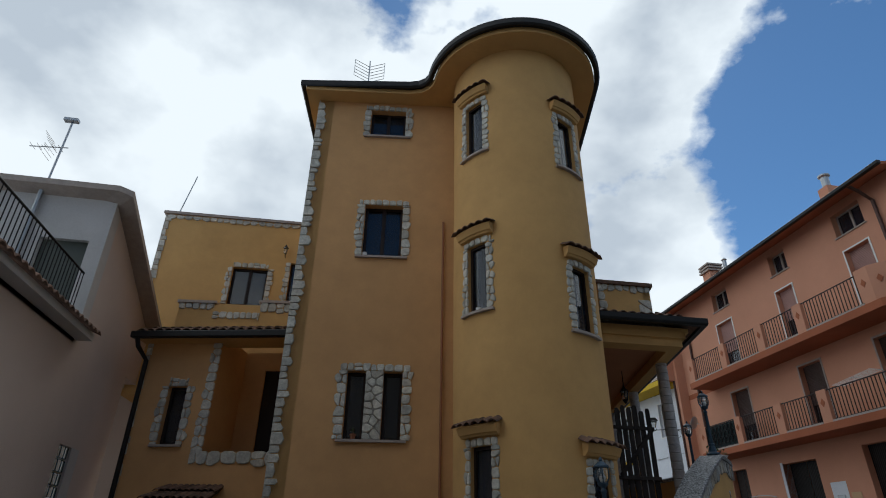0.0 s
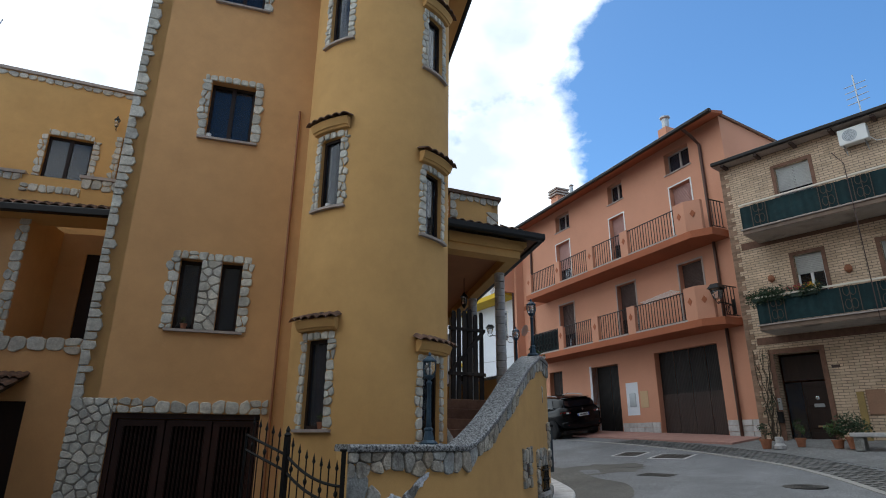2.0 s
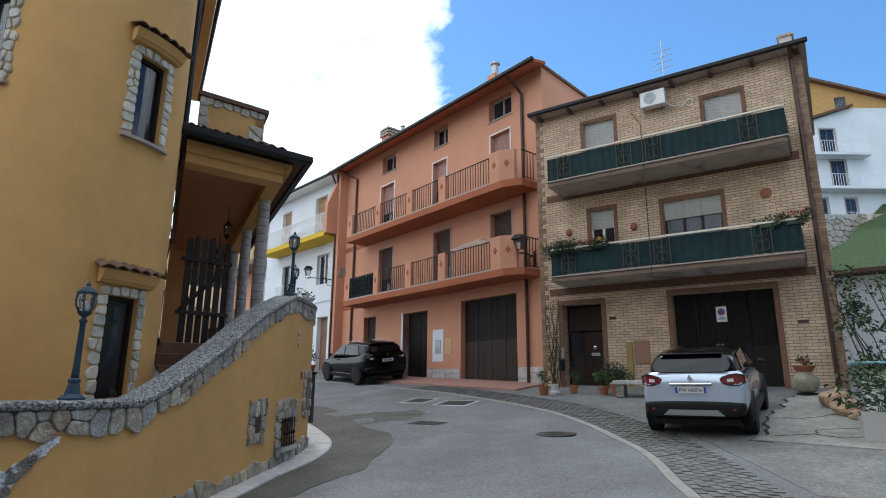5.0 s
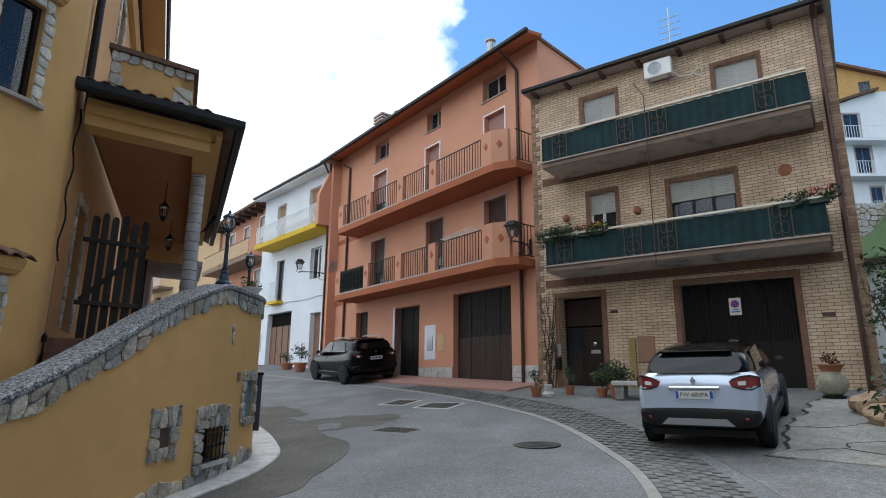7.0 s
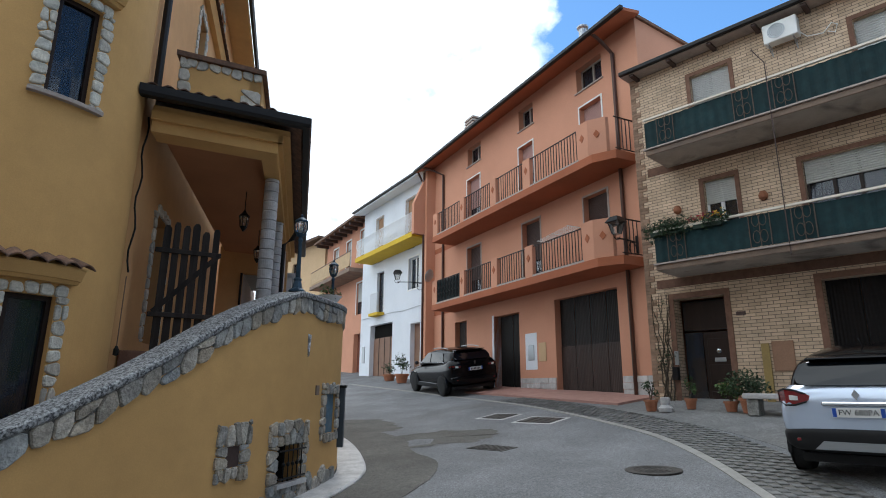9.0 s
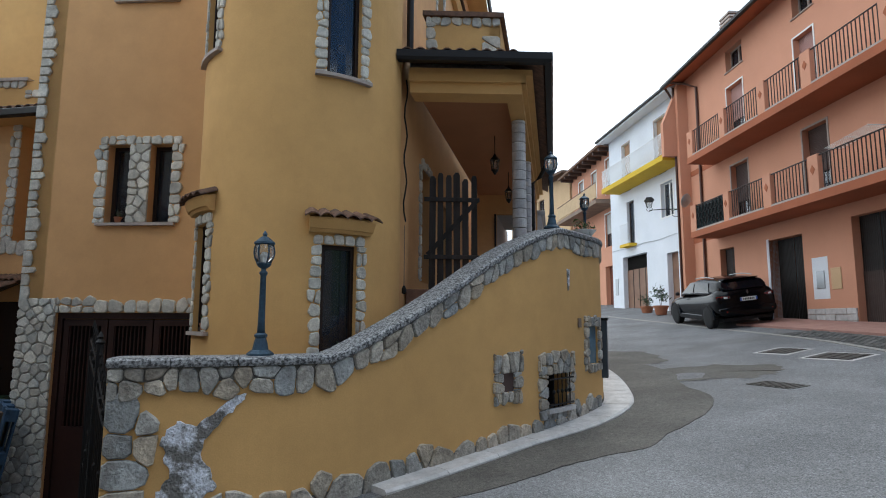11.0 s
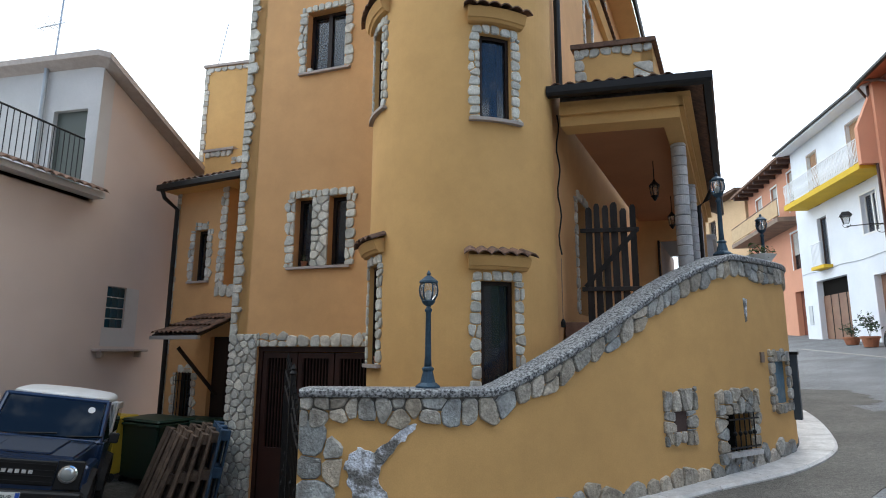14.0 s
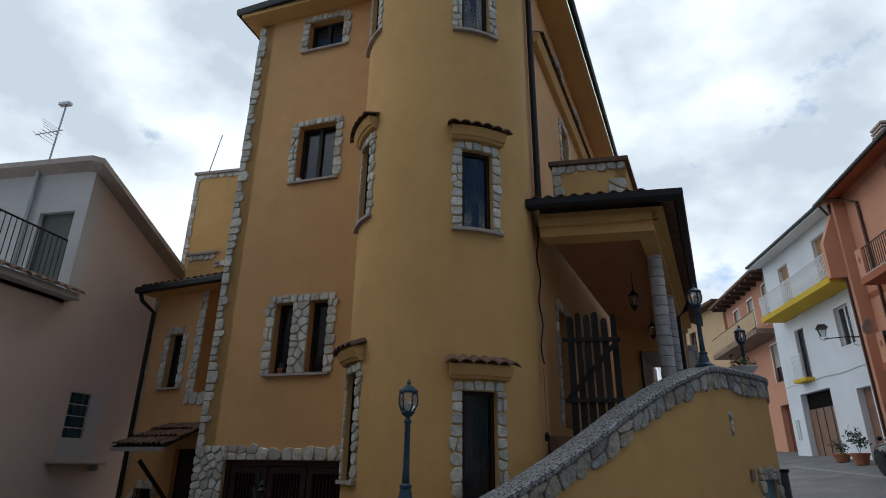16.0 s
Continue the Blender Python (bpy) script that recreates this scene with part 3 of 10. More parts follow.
def window_unit(name, f, u0, z0, u1, z1, depth, parent, leaves=2, frame_mat=DARK_WOOD, glass=GLASS, curtain=None, shutter=None, shutter_drop=0.4, back=True, fw=0.05):
    """A window set back in its opening: frame, leaves, panes, black sheet painting the unlit room."""
    w = new(name)
    w.parent = parent

    def slab(a, b, c, d, y0, y1):
        bm = bmesh.new()
        n = max(1, round((c - a) / 0.12))
        for i in range(n):
            p, q = a + (c - a) * i / n, a + (c - a) * (i + 1) / n
            vs = [bm.verts.new(f(u, z, y)) for y in (y0, y1) for u, z in ((p, b), (q, b), (q, d), (p, d))]
            for idx in ((0, 1, 2, 3), (4, 5, 6, 7), (0, 1, 5, 4), (3, 2, 6, 7), (0, 3, 7, 4), (1, 2, 6, 5)):
                bm.faces.new([vs[j] for j in idx])
        bmesh.ops.remove_doubles(bm, verts=bm.verts, dist=1e-5)
        return bm
    part("frame", slab(u0, z0, u0 + fw, z1, depth, depth + 0.06), frame_mat, w)
    part("frame", slab(u1 - fw, z0, u1, z1, depth, depth + 0.06), frame_mat, w)
    part("frame", slab(u0 + fw, z1 - fw, u1 - fw, z1, depth, depth + 0.06), frame_mat, w)
    part("frame", slab(u0 + fw, z0, u1 - fw, z0 + fw, depth, depth + 0.06), frame_mat, w)
    a, b = u0 + fw, u1 - fw
    for i in range(leaves):
        p, q = a + (b - a) * i / leaves, a + (b - a) * (i + 1) / leaves
        if i:
            part("frame", slab(p - 0.035, z0 + fw, p + 0.035, z1 - fw, depth - 0.01, depth + 0.05), frame_mat, w)
        part("pane", slab(p + (0.036 if i else 0), z0 + fw, q - (0.036 if i < leaves - 1 else 0), z1 - fw, depth + 0.035, depth + 0.043), glass, w)
    if shutter:
        zz = z1 - (z1 - z0) * shutter_drop
        n = max(4, int((z1 - zz) / 0.05))
        bm = bmesh.new()
        prof = []
        for i in range(n):
            za, zb = zz + (z1 - zz) * i / n, zz + (z1 - zz) * (i + 1) / n
            prof += [(depth - 0.006, za), (depth - 0.02, za + 0.012), (depth - 0.024, (za + zb) / 2), (depth - 0.018, zb - 0.006)]
        vs = [(bm.verts.new(f(u0 + 0.01, z, y)), bm.verts.new(f(u1 - 0.01, z, y))) for y, z in prof]
        for p_, q_ in zip(vs, vs[1:]):
            bm.faces.new((p_[0], p_[1], q_[1], q_[0]))
        part("roller_shutter", bm, shutter, w)
    # no room is built: a near-black sheet paints its darkness
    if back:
        part("dark_room", slab(u0, z0, u1, z1, depth + 0.16, depth + 0.17), SHADE_BLACK, w)
    if curtain:
        bm = bmesh.new()
        n = 24
        prev = None
        for i in range(n + 1):
            u = a + (b - a) * i / n
            y = depth + 0.10 + 0.015 * math.sin(i * 1.7)
            cur = (bm.verts.new(f(u, z0 + fw, y)), bm.verts.new(f(u, z1 - fw, y)))
            if prev:
                bm.faces.new((prev[0], cur[0], cur[1], prev[1]))
            prev = cur
        part("curtain", bm, curtain, w, smooth_shade=True)
    return w


def ribbon(bm, left, right, dz, thick=0.0):
    """A band laid on the ground between two lines of plan points."""
    rows = []
    for a, b in zip(left, right):
        row = []
        for k in range(4):
            x, y = a[0] + (b[0] - a[0]) * k / 3, a[1] + (b[1] - a[1]) * k / 3
            row.append((bm.verts.new((x, y, gz(x, y) + dz)), bm.verts.new((x, y, gz(x, y) - 0.05))))
        rows.append(row)
    for r, s in zip(rows, rows[1:]):
        for k in range(3):
            bm.faces.new((r[k][0], r[k + 1][0], s[k + 1][0], s[k][0]))
        bm.faces.new((r[0][0], s[0][0], s[0][1], r[0][1]))
        bm.faces.new((r[3][0], r[3][1], s[3][1], s[3][0]))
    for r in (rows[0], rows[-1]):
        for k in range(3):
            bm.faces.new((r[k][0], r[k][1], r[k + 1][1], r[k + 1][0]))


def spline(pts, step=0.25):
    """A smooth line through plan points, with its points evenly spaced."""
    P = [Vector(p).to_2d() if len(p) > 2 else Vector((p[0], p[1])) for p in pts]
    P = [P[0] * 2 - P[1]] + P + [P[-1] * 2 - P[-2]]
    dense = []
    for i in range(1, len(P) - 2):
        a, b, c, d = P[i - 1], P[i], P[i + 1], P[i + 2]
        for k in range(24):
            t = k / 24
            dense.append(0.5 * ((2 * b) + (c - a) * t + (2 * a - 5 * b + 4 * c - d) * t * t + (3 * b - a - 3 * c + d) * t ** 3))
    dense.append(P[-2])
    length = sum((q - p).length for p, q in zip(dense, dense[1:]))
    n = max(1, round(length / step))
    out, acc, j = [dense[0]], 0.0, 1
    for p, q in zip(dense, dense[1:]):
        l = (q - p).length
        while acc + l >= length * j / n - 1e-9 and j < n:
            out.append(p + (q - p) * ((length * j / n - acc) / l))
            j += 1
        acc += l
    out.append(dense[-1])
    return out, length


def offset_line(line, d):
    """The line moved d to its left."""
    out = []
    for i, p in enumerate(line):
        t = (line[min(i + 1, len(line) - 1)] - line[max(i - 1, 0)]).normalized()
        out.append(p + Vector((-t.y, t.x)) * d)
    return out


# ---- ground ----
def build_ground():
    xs = [-400, -150, -60, -30] + spaced(-16, 30, 0.5) + [45, 80, 200, 420]
    ys = [-400, -150, -50, -20] + spaced(-10, 48, 0.5) + [65, 100, 220, 420]
    bm = bmesh.new()
    g = [[bm.verts.new((x, y, gz(max(-14, min(26, x)), max(-10, min(46, y))))) for y in ys] for x in xs]
    for i in range(len(xs) - 1):
        for k in range(len(ys) - 1):
            bm.faces.new((g[i][k], g[i + 1][k], g[i + 1][k + 1], g[i][k + 1]))
    structure("ground", bm, ASPHALT, "worn grey asphalt street with darker patches", True)


build_ground()
LINE, LINE_LEN = spline([(4.6, 0.2), (6.6, 2.0), (8.42, 3.6), (10.6, 5.58), (12.3, 8.2), (13.15, 10.71), (13.75, 13.59), (14.0, 16.0), (14.1, 19.0), (14.0, 24.0), (13.7, 33.0)], 0.3)


def road_edge():
    cut = next(i for i, p in enumerate(LINE) if p.y > 16.5)
    bm = bmesh.new()
    ribbon(bm, offset_line(LINE, 0.06)[: cut + 40], offset_line(LINE, -0.07)[: cut + 40], 0.012)
    structure("kerb_line", bm, BORDER, "flush pale stone border beside the paved strip")


road_edge()
# concrete forecourt beside the brick house and red paving before the orange one
fore, _ = spline([(9.2, 2.6), (11.4, 4.7), (13.1, 7.3), (14.05, 10.2), (14.5, 12.2)], 0.4)
fore_r, _ = spline([(11.9, -2.0), (14.0, 1.6), (16.6, 5.0), (16.6, 9.0), (16.4, 12.2)], 0.4)
n = min(len(fore), len(fore_r))
bm = bmesh.new()
ribbon(bm, [fore[round(i * (len(fore) - 1) / (n - 1))] for i in range(n)], [fore_r[round(i * (len(fore_r) - 1) / (n - 1))] for i in range(n)], 0.006)
structure("forecourt", bm, material("forecourt_asphalt", (0.225, 0.222, 0.218), (0.16, 0.158, 0.155), 0.9, 1.3, 50, 0.9, speck=0.9, stains=0.5, stain_color=(0.12, 0.115, 0.11), mid=(12, 0.25)), "worn grey asphalt forecourt before the brick house")
# broken pale slab beside the garage, with a dark crack round it
rs = random.Random(12)
edge_l, _ = spline([(11.9, 4.32), (12.25, 4.22), (12.9, 4.42), (13.7, 4.72), (14.5, 4.86), (15.3, 5.06), (16.4, 5.24)], 0.12)
edge_l = [p + Vector((0.0, 0.16 * noise.noise(Vector((p.x * 2.2, 1.7, 0))) + rs.uniform(-0.02, 0.02))) for p in edge_l]
edge_r = [Vector((p.x + 0.25, p.y - 1.75)) for p in edge_l]
bm = bmesh.new()
ribbon(bm, [p + Vector((-0.02, 0.05)) for p in edge_l], [p + Vector((0, -0.3)) for p in edge_l], 0.009)
structure("slab_crack", bm, DARK_SOIL, "dark crack along the broken slab")
bm = bmesh.new()
ribbon(bm, edge_l, edge_r, 0.022)
structure("concrete_apron", bm, CONCRETE, "pale broken concrete slab beside the garage")
for k, pts in enumerate(([(12.3, 4.15), (12.7, 3.7), (13.0, 3.75), (13.5, 3.2)], [(13.7, 4.7), (13.9, 4.2), (14.4, 3.9), (14.6, 3.3)], [(12.7, 3.7), (12.6, 3.3), (12.9, 2.9)])):
    line_, _ = spline(pts, 0.1)
    line_ = [p + Vector((rs.uniform(-0.03, 0.03), rs.uniform(-0.03, 0.03))) for p in line_]
    bm = bmesh.new()
    ribbon(bm, [p + Vector((-0.012, 0.006)) for p in line_], [p + Vector((0.012, -0.006)) for p in line_], 0.026)
    structure("slab_crack", bm, DARK_SOIL, "thin dark crack across the slab")
bm = bmesh.new()
ribbon(bm, [Vector((14.85, y)) for y in (11.95, 13, 14, 15, 16, 17, 18, 19.2)], [Vector((16.3, y)) for y in (11.95, 13, 14, 15, 16, 17, 18, 19.2)], 0.06)
structure("pavement", bm, RED_PAVING, "reddish paved apron before the garages")
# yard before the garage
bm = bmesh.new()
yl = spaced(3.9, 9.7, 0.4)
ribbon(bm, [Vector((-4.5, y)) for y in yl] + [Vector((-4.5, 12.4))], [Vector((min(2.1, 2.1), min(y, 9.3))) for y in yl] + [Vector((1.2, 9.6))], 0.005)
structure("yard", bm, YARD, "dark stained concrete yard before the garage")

# ---- retaining wall of the ramp ----
WALL_PTS = [(2.1, 6.30), (3.2, 6.53), (4.0, 6.93), (4.92, 7.66), (5.7, 8.36), (6.45, 9.05), (7.05, 9.7), (7.45, 10.25), (7.66, 10.9), (7.84, 11.8), (7.93, 12.8), (7.9, 14.5), (7.8, 17)]
WL, W_LEN = spline(WALL_PTS, 0.1)
W_STEP = W_LEN / (len(WL) - 1)


def wall_at(u):
    i = max(0.0, min(len(WL) - 1.001, u / W_STEP))
    k = int(i)
    p = WL[k] + (WL[k + 1] - WL[k]) * (i - k)
    t = (WL[min(k + 2, len(WL) - 1)] - WL[max(k - 1, 0)]).normalized()
    return p, Vector((-t.y, t.x))


def wall_f(u, z, d):
    p, nrm = wall_at(u)
    return Vector((p.x + nrm.x * d, p.y + nrm.y * d, z))


def u_of(x, y):
    return min(range(len(WL)), key=lambda i: (WL[i].x - x) ** 2 + (WL[i].y - y) ** 2) * W_STEP


U_FLAT, U_TOP = u_of(3.80, 6.82), u_of(6.48, 9.08)


def wall_top(u):
    if u < U_FLAT:
        return 1.33
    if u > U_TOP:
        return 2.90
    t = (u - U_FLAT) / (U_TOP - U_FLAT)
    return 1.33 + 1.57 * (t + 0.035 * math.sin(math.pi * t) - 0.03 * math.sin(2 * math.pi * t))


def wall_base(u):
    p, _ = wall_at(u)
    return gz(p.x, p.y)


VENT = (u_of(5.63, 8.30), 0.88, u_of(5.77, 8.42), 1.10)
GRATE = (u_of(6.23, 8.85), 0.60, u_of(6.62, 9.22), 1.02)
PANEL = (u_of(7.07, 9.73), 1.09, u_of(7.30, 10.05), 1.63)


def retaining_wall():
    top = thing("retaining_wall", "yellow stucco ramp wall with crazy stone edging and granite coping", "wall")
    tagged(top, kind="structure")
    us = spaced(0, W_LEN, 0.1)
    body = part("wall_body", wall_sheet(wall_f, us, [-0.4, 0.3, 1.0, 1.33, 2.2, 3.0], [VENT, GRATE, PANEL], 0.28, lambda u: wall_base(u) - 0.3, wall_top), YELLOW, top, "yellow stucco with faint stains")
    # coping of granite lengths
    s = -0.05
    while s < W_LEN - 0.3:
        e = s + 0.52
        bm = bmesh.new()
        ring = []
        for u in spaced(s + 0.003, e - 0.003, 0.13):
            z = wall_top(max(0, u))
            ring.append([bm.verts.new(wall_f(u, z + dz, d)) for d, dz in ((-0.045, 0.0), (-0.055, 0.02), (-0.055, 0.055), (-0.035, 0.075), (0.31, 0.075), (0.33, 0.055), (0.33, 0.0))])
        for a, b in zip(ring, ring[1:]):
            for k in range(7):
                bm.faces.new((a[k], a[(k + 1) % 7], b[(k + 1) % 7], b[k]))
        bm.faces.new(ring[0]), bm.faces.new(ring[-1])
        part("coping_stone", bm, GRANITE, top)
        s = e
    polys = []
    # crazy stone edging under the coping: one or two courses, ragged below
    def drop(u, h):
        return wall_top(max(0.0, u)) - h

    end = U_TOP + 2.6
    seeds, ghosts, u = [], [], 0.05
    while u < end:
        st = rnd.uniform(0.10, 0.25)
        r_ = rnd.random()
        if r_ < 0.22:
            seeds += [(u, rnd.uniform(0.03, 0.06)), (u + rnd.uniform(-0.04, 0.04), rnd.uniform(0.15, 0.19))]
        elif r_ < 0.34:
            seeds.append((u, rnd.uniform(0.14, 0.17)))
        else:
            seeds.append((u, rnd.uniform(0.06, 0.12)))
        u += st
    u = -0.1
    while u < end + 0.2:
        ghosts.append((u, rnd.uniform(0.27, 0.40)))
        u += rnd.uniform(0.06, 0.16)
    cells = crazy_cells(seeds, ghosts, [(0, -1, -0.005), (0, 1, 0.32), (-1, 0, -0.006)], 0.010)
    polys += [[(p, drop(p, h)) for p, h in c] for c in cells]
    # base course of uneven boulders with small stones wedged between them
    seeds, ghosts, u, end = [], [], 0.42, u_of(7.3, 10.05)
    while u < end:
        st = rnd.choice((0.17, 0.22, 0.28, 0.36, 0.42)) * rnd.uniform(0.9, 1.1)
        seeds.append((u, rnd.uniform(0.04, 0.11)))
        if rnd.random() < 0.22:
            seeds.append((u + st * 0.5, rnd.uniform(0.17, 0.22)))
        u += st
    u = 0.2
    while u < end + 0.3:
        ghosts.append((u, rnd.uniform(0.28, 0.44) - 0.08 * smooth(2.0, 6.0, u)))
        u += rnd.uniform(0.10, 0.26)
    cells = crazy_cells(seeds, ghosts, [(0, -1, 0.08), (0, 1, 0.40), (-1, 0, -0.28), (1, 0, end)], 0.022)
    polys += [[(p, wall_base(p) + 0.02 + h) for p, h in c] for c in cells]
    # mortar bed showing between the stones
    bed = bmesh.new()
    for i, u in enumerate(spaced(0.0, U_TOP + 2.5, 0.1)[:-1]):
        for za, zb in ((lambda v: drop(v, 0.12), lambda v: drop(v, 0.0)), (lambda v: wall_base(v) - 0.1, lambda v: wall_base(v) + 0.12 - 0.03 * smooth(2.0, 6.0, v))):
            vs = [bed.verts.new(wall_f(p, q, -0.012)) for p, q in ((u, za(u)), (u + 0.1, za(u + 0.1)), (u + 0.1, zb(u + 0.1)), (u, zb(u)))]
            bed.faces.new(vs)
    bmesh.ops.remove_doubles(bed, verts=bed.verts, dist=0.0005)
    ex = bmesh.ops.extrude_face_region(bed, geom=bed.faces[:])
    for v in [e for e in ex["geom"] if isinstance(e, bmesh.types.BMVert)]:
        p, nrm = min(((wall_at(q * 0.1)) for q in range(int(W_LEN * 10))), key=lambda r: (r[0].x - v.co.x) ** 2 + (r[0].y - v.co.y) ** 2)
        v.co += Vector((nrm.x, nrm.y, 0)) * 0.02
    part("mortar_bed", bed, MORTAR, top, "grey mortar")
    # pier at the gate end: interlocking courses, ragged towards the stucco
    seeds, ghosts, z = [], [], -0.10
    while z < 1.05:
        seeds.append((rnd.uniform(0.10, 0.17), z))
        if rnd.random() < 0.4:
            seeds.append((rnd.uniform(0.26, 0.34), z + rnd.uniform(-0.05, 0.05)))
        z += rnd.uniform(0.15, 0.27)
    z = -0.2
    while z < 1.3:
        ghosts.append((rnd.uniform(0.44, 0.66), z))
        z += rnd.uniform(0.08, 0.2)
    polys += crazy_cells(seeds, ghosts, [(-1, 0, -0.006), (0, 1, 1.13), (0, -1, 0.15), (1, 0, 0.52)], 0.010)
    # surrounds of the vent, the grated opening and the worn panel
    for (a, b, c, d), wdt in ((VENT, 0.17), (GRATE, 0.19), (PANEL, 0.14)):
        polys += stone_strip([(a, b), (a, d)], 0.0, wdt, (0.10, 0.18), 0.05, 0.25) + stone_strip([(c, d), (c, b)], 0.0, wdt, (0.10, 0.18), 0.05, 0.25)
        polys += stone_strip([(c + wdt, b), (a - wdt, b)], 0.0, wdt * 0.8, (0.08, 0.15), 0.05, 0.0)
        polys += stone_strip([(a - wdt, d), (c + wdt, d)], 0.0, wdt * (1.4 if d > 1.0 and wdt > 0.14 else 1.0), (0.08, 0.15), 0.06, 0.4)
    lay_stones(top, wall_f, polys, ROUGH_STONE, 0.035, 300)
    # closed back of the openings
    part("vent_grille", wall_sheet(wall_f, [VENT[0] - 0.01, VENT[2] + 0.01], [VENT[1], VENT[3]], [], 0.01), SHUTTER, top)
    for i in range(7):
        z = VENT[1] + (VENT[3] - VENT[1]) * (i + 0.5) / 7
        part("louvre", tubed([wall_f(VENT[0], z, 0.02), wall_f(VENT[2], z, 0.02)], 0.009, 6), BALC_CONC, top)
    # black sheet paints the shade inside the grated opening
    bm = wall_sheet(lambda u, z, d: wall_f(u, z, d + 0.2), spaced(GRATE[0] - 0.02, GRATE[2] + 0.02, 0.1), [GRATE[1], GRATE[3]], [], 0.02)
    part("opening_back", bm, SHADE_BLACK, top)
    g = part("window_grate", bmesh.new(), IRON, top, "black wrought iron grate with ring ornaments")
    bm = bmesh.new()
    for i in range(5):
        u = GRATE[0] + (GRATE[2] - GRATE[0]) * (i + 0.5) / 5
        tube(bm, [wall_f(u, GRATE[1] + 0.02, -0.07), wall_f(u, GRATE[3] + 0.02, -0.07)], 0.008, 6)
        c = wall_f(u, (GRATE[1] + GRATE[3]) / 2, -0.07)
        lathe(bm, [(0.005, -0.03), (0.02, -0.015), (0.024, 0), (0.02, 0.015), (0.005, 0.03)], 8, Matrix.Translation(c))
    for z in (GRATE[1] + 0.05, GRATE[3] - 0.05):
        tube(bm, [wall_f(u, z, -0.07) for u in spaced(GRATE[0] - 0.05, GRATE[2] + 0.05, 0.1)], 0.012, 6)
    bm.to_mesh(g.data)
    bm.free()
    part("opening_sill", wall_sheet(lambda u, z, d: wall_f(u, z, d - 0.09), spaced(GRATE[0] - 0.08, GRATE[2] + 0.08, 0.1), [GRATE[1] - 0.05, GRATE[1]], [], 0.3), MARBLE, top, "pale stone sill")
    part("worn_panel", wall_sheet(lambda u, z, d: wall_f(u, z, d + 0.03), spaced(PANEL[0], PANEL[2], 0.08), [PANEL[1], PANEL[3]], [], 0.02), BLUE_DOOR, top, "worn blue-grey metal panel")
    # bare cement where the stucco fell off, and small patches
    ud = u_of(2.49, 6.39)
    shape = [(ud - 0.02, 0.24), (ud + 0.12, 0.16), (ud + 0.30, 0.26), (ud + 0.46, 0.36), (ud + 0.41, 0.50), (ud + 0.33, 0.60), (ud + 0.34, 0.72), (ud + 0.50, 0.90), (ud + 0.62, 1.02), (ud + 0.66, 1.10), (ud + 0.56, 1.08), (ud + 0.42, 0.95), (ud + 0.28, 0.86), (ud + 0.14, 0.90), (ud + 0.07, 0.82), (ud + 0.02, 0.76), (ud + 0.06, 0.62), (ud + 0.10, 0.46), (ud + 0.02, 0.34)]
    bm = bmesh.new()
    rough = []
    for (a, b), (p, q) in zip(shape, shape[1:] + shape[:1]):
        for t in (0.0, 0.25, 0.5, 0.75):
            rough.append((a + (p - a) * t + rnd.uniform(-0.016, 0.016), b + (q - b) * t + rnd.uniform(-0.016, 0.016)))
    slab_on(bm, wall_f, rough, 0.002, -0.014, 0.004)
    part("bare_cement", bm, BARE_CEMENT, top, "bare grey cement where stucco fell off")
    up = u_of(6.71, 9.33)
    bm = bmesh.new()
    slab_on(bm, wall_f, [(up - 0.02, 2.12), (up + 0.02, 2.14), (up + 0.035, 2.3), (up + 0.05, 2.42), (up - 0.04, 2.43), (up - 0.035, 2.25)], 0.002, -0.006, 0.005)
    part("bare_cement", bm, BARE_CEMENT, top, "small chip of bare cement")
    uq = u_of(6.89, 9.53)
    part("number_plate", wall_sheet(lambda u, z, d: wall_f(u, z, d - 0.02), [uq - 0.045, uq + 0.045], [1.62, 1.75], [], 0.018), BALC_CONC, top, "small tan wall plate")
    # fill behind the wall: the ramp and the terrace of the porch
    inner = offset_line(WL, 0.27)
    bm = bmesh.new()
    k = next(i for i, p in enumerate(inner) if p.x > 3.9)
    pts = [(p.x, p.y) for p in inner[k:]] + [(4.6, 17.0), (4.5, 9.2), (3.9, 7.9)]
    prism(bm, pts, -0.3, lambda x, y: 0.95 + 1.25 * smooth(4.3, 6.2, x * 0.7 + (y - 7) * 0.55 + 1.2))
    structure("ramp_terrace", bm, CONCRETE, "concrete ramp and porch terrace behind the wall")
    # kerb of white stones round the foot
    s = u_of(3.10, 6.50)
    kerb = thing("kerb", "white stone kerb curving round the wall's foot", "kerb")
    tagged(kerb, kind="structure")
    while s < U_TOP + 5.0:
        e = s + (0.44 if s < 1.3 else 0.75)
        if s < W_LEN - 0.8:
            bm = bmesh.new()
            rows = []
            for u in spaced(s + 0.004, e - 0.004, 0.12):
                p, nr = wall_at(u)
                w = 0.24 + 0.18 * smooth(U_TOP - 1.2, U_TOP + 1.2, u)
                row = []
                for d, dz in ((0.0, 0.055), (-w, 0.05), (-w - 0.03, 0.025), (-w - 0.035, -0.08), (0.0, -0.08)):
                    q = p + nr * d
                    row.append(bm.verts.new((q.x, q.y, gz(q.x, q.y) + dz)))
                rows.append(row)
            for a, b in zip(rows, rows[1:]):
                for j in range(5):
                    bm.faces.new((a[j], a[(j + 1) % 5], b[(j + 1) % 5], b[j]))
            bm.faces.new(rows[0]), bm.faces.new(rows[-1])
            part("kerb_stone", bm, MARBLE, kerb)
        s = e if e > u_of(4.0, 6.9) else u_of(4.16, 7.04)


retaining_wall()
# ---- yellow house with the round stair tower ----
HA = -7.0
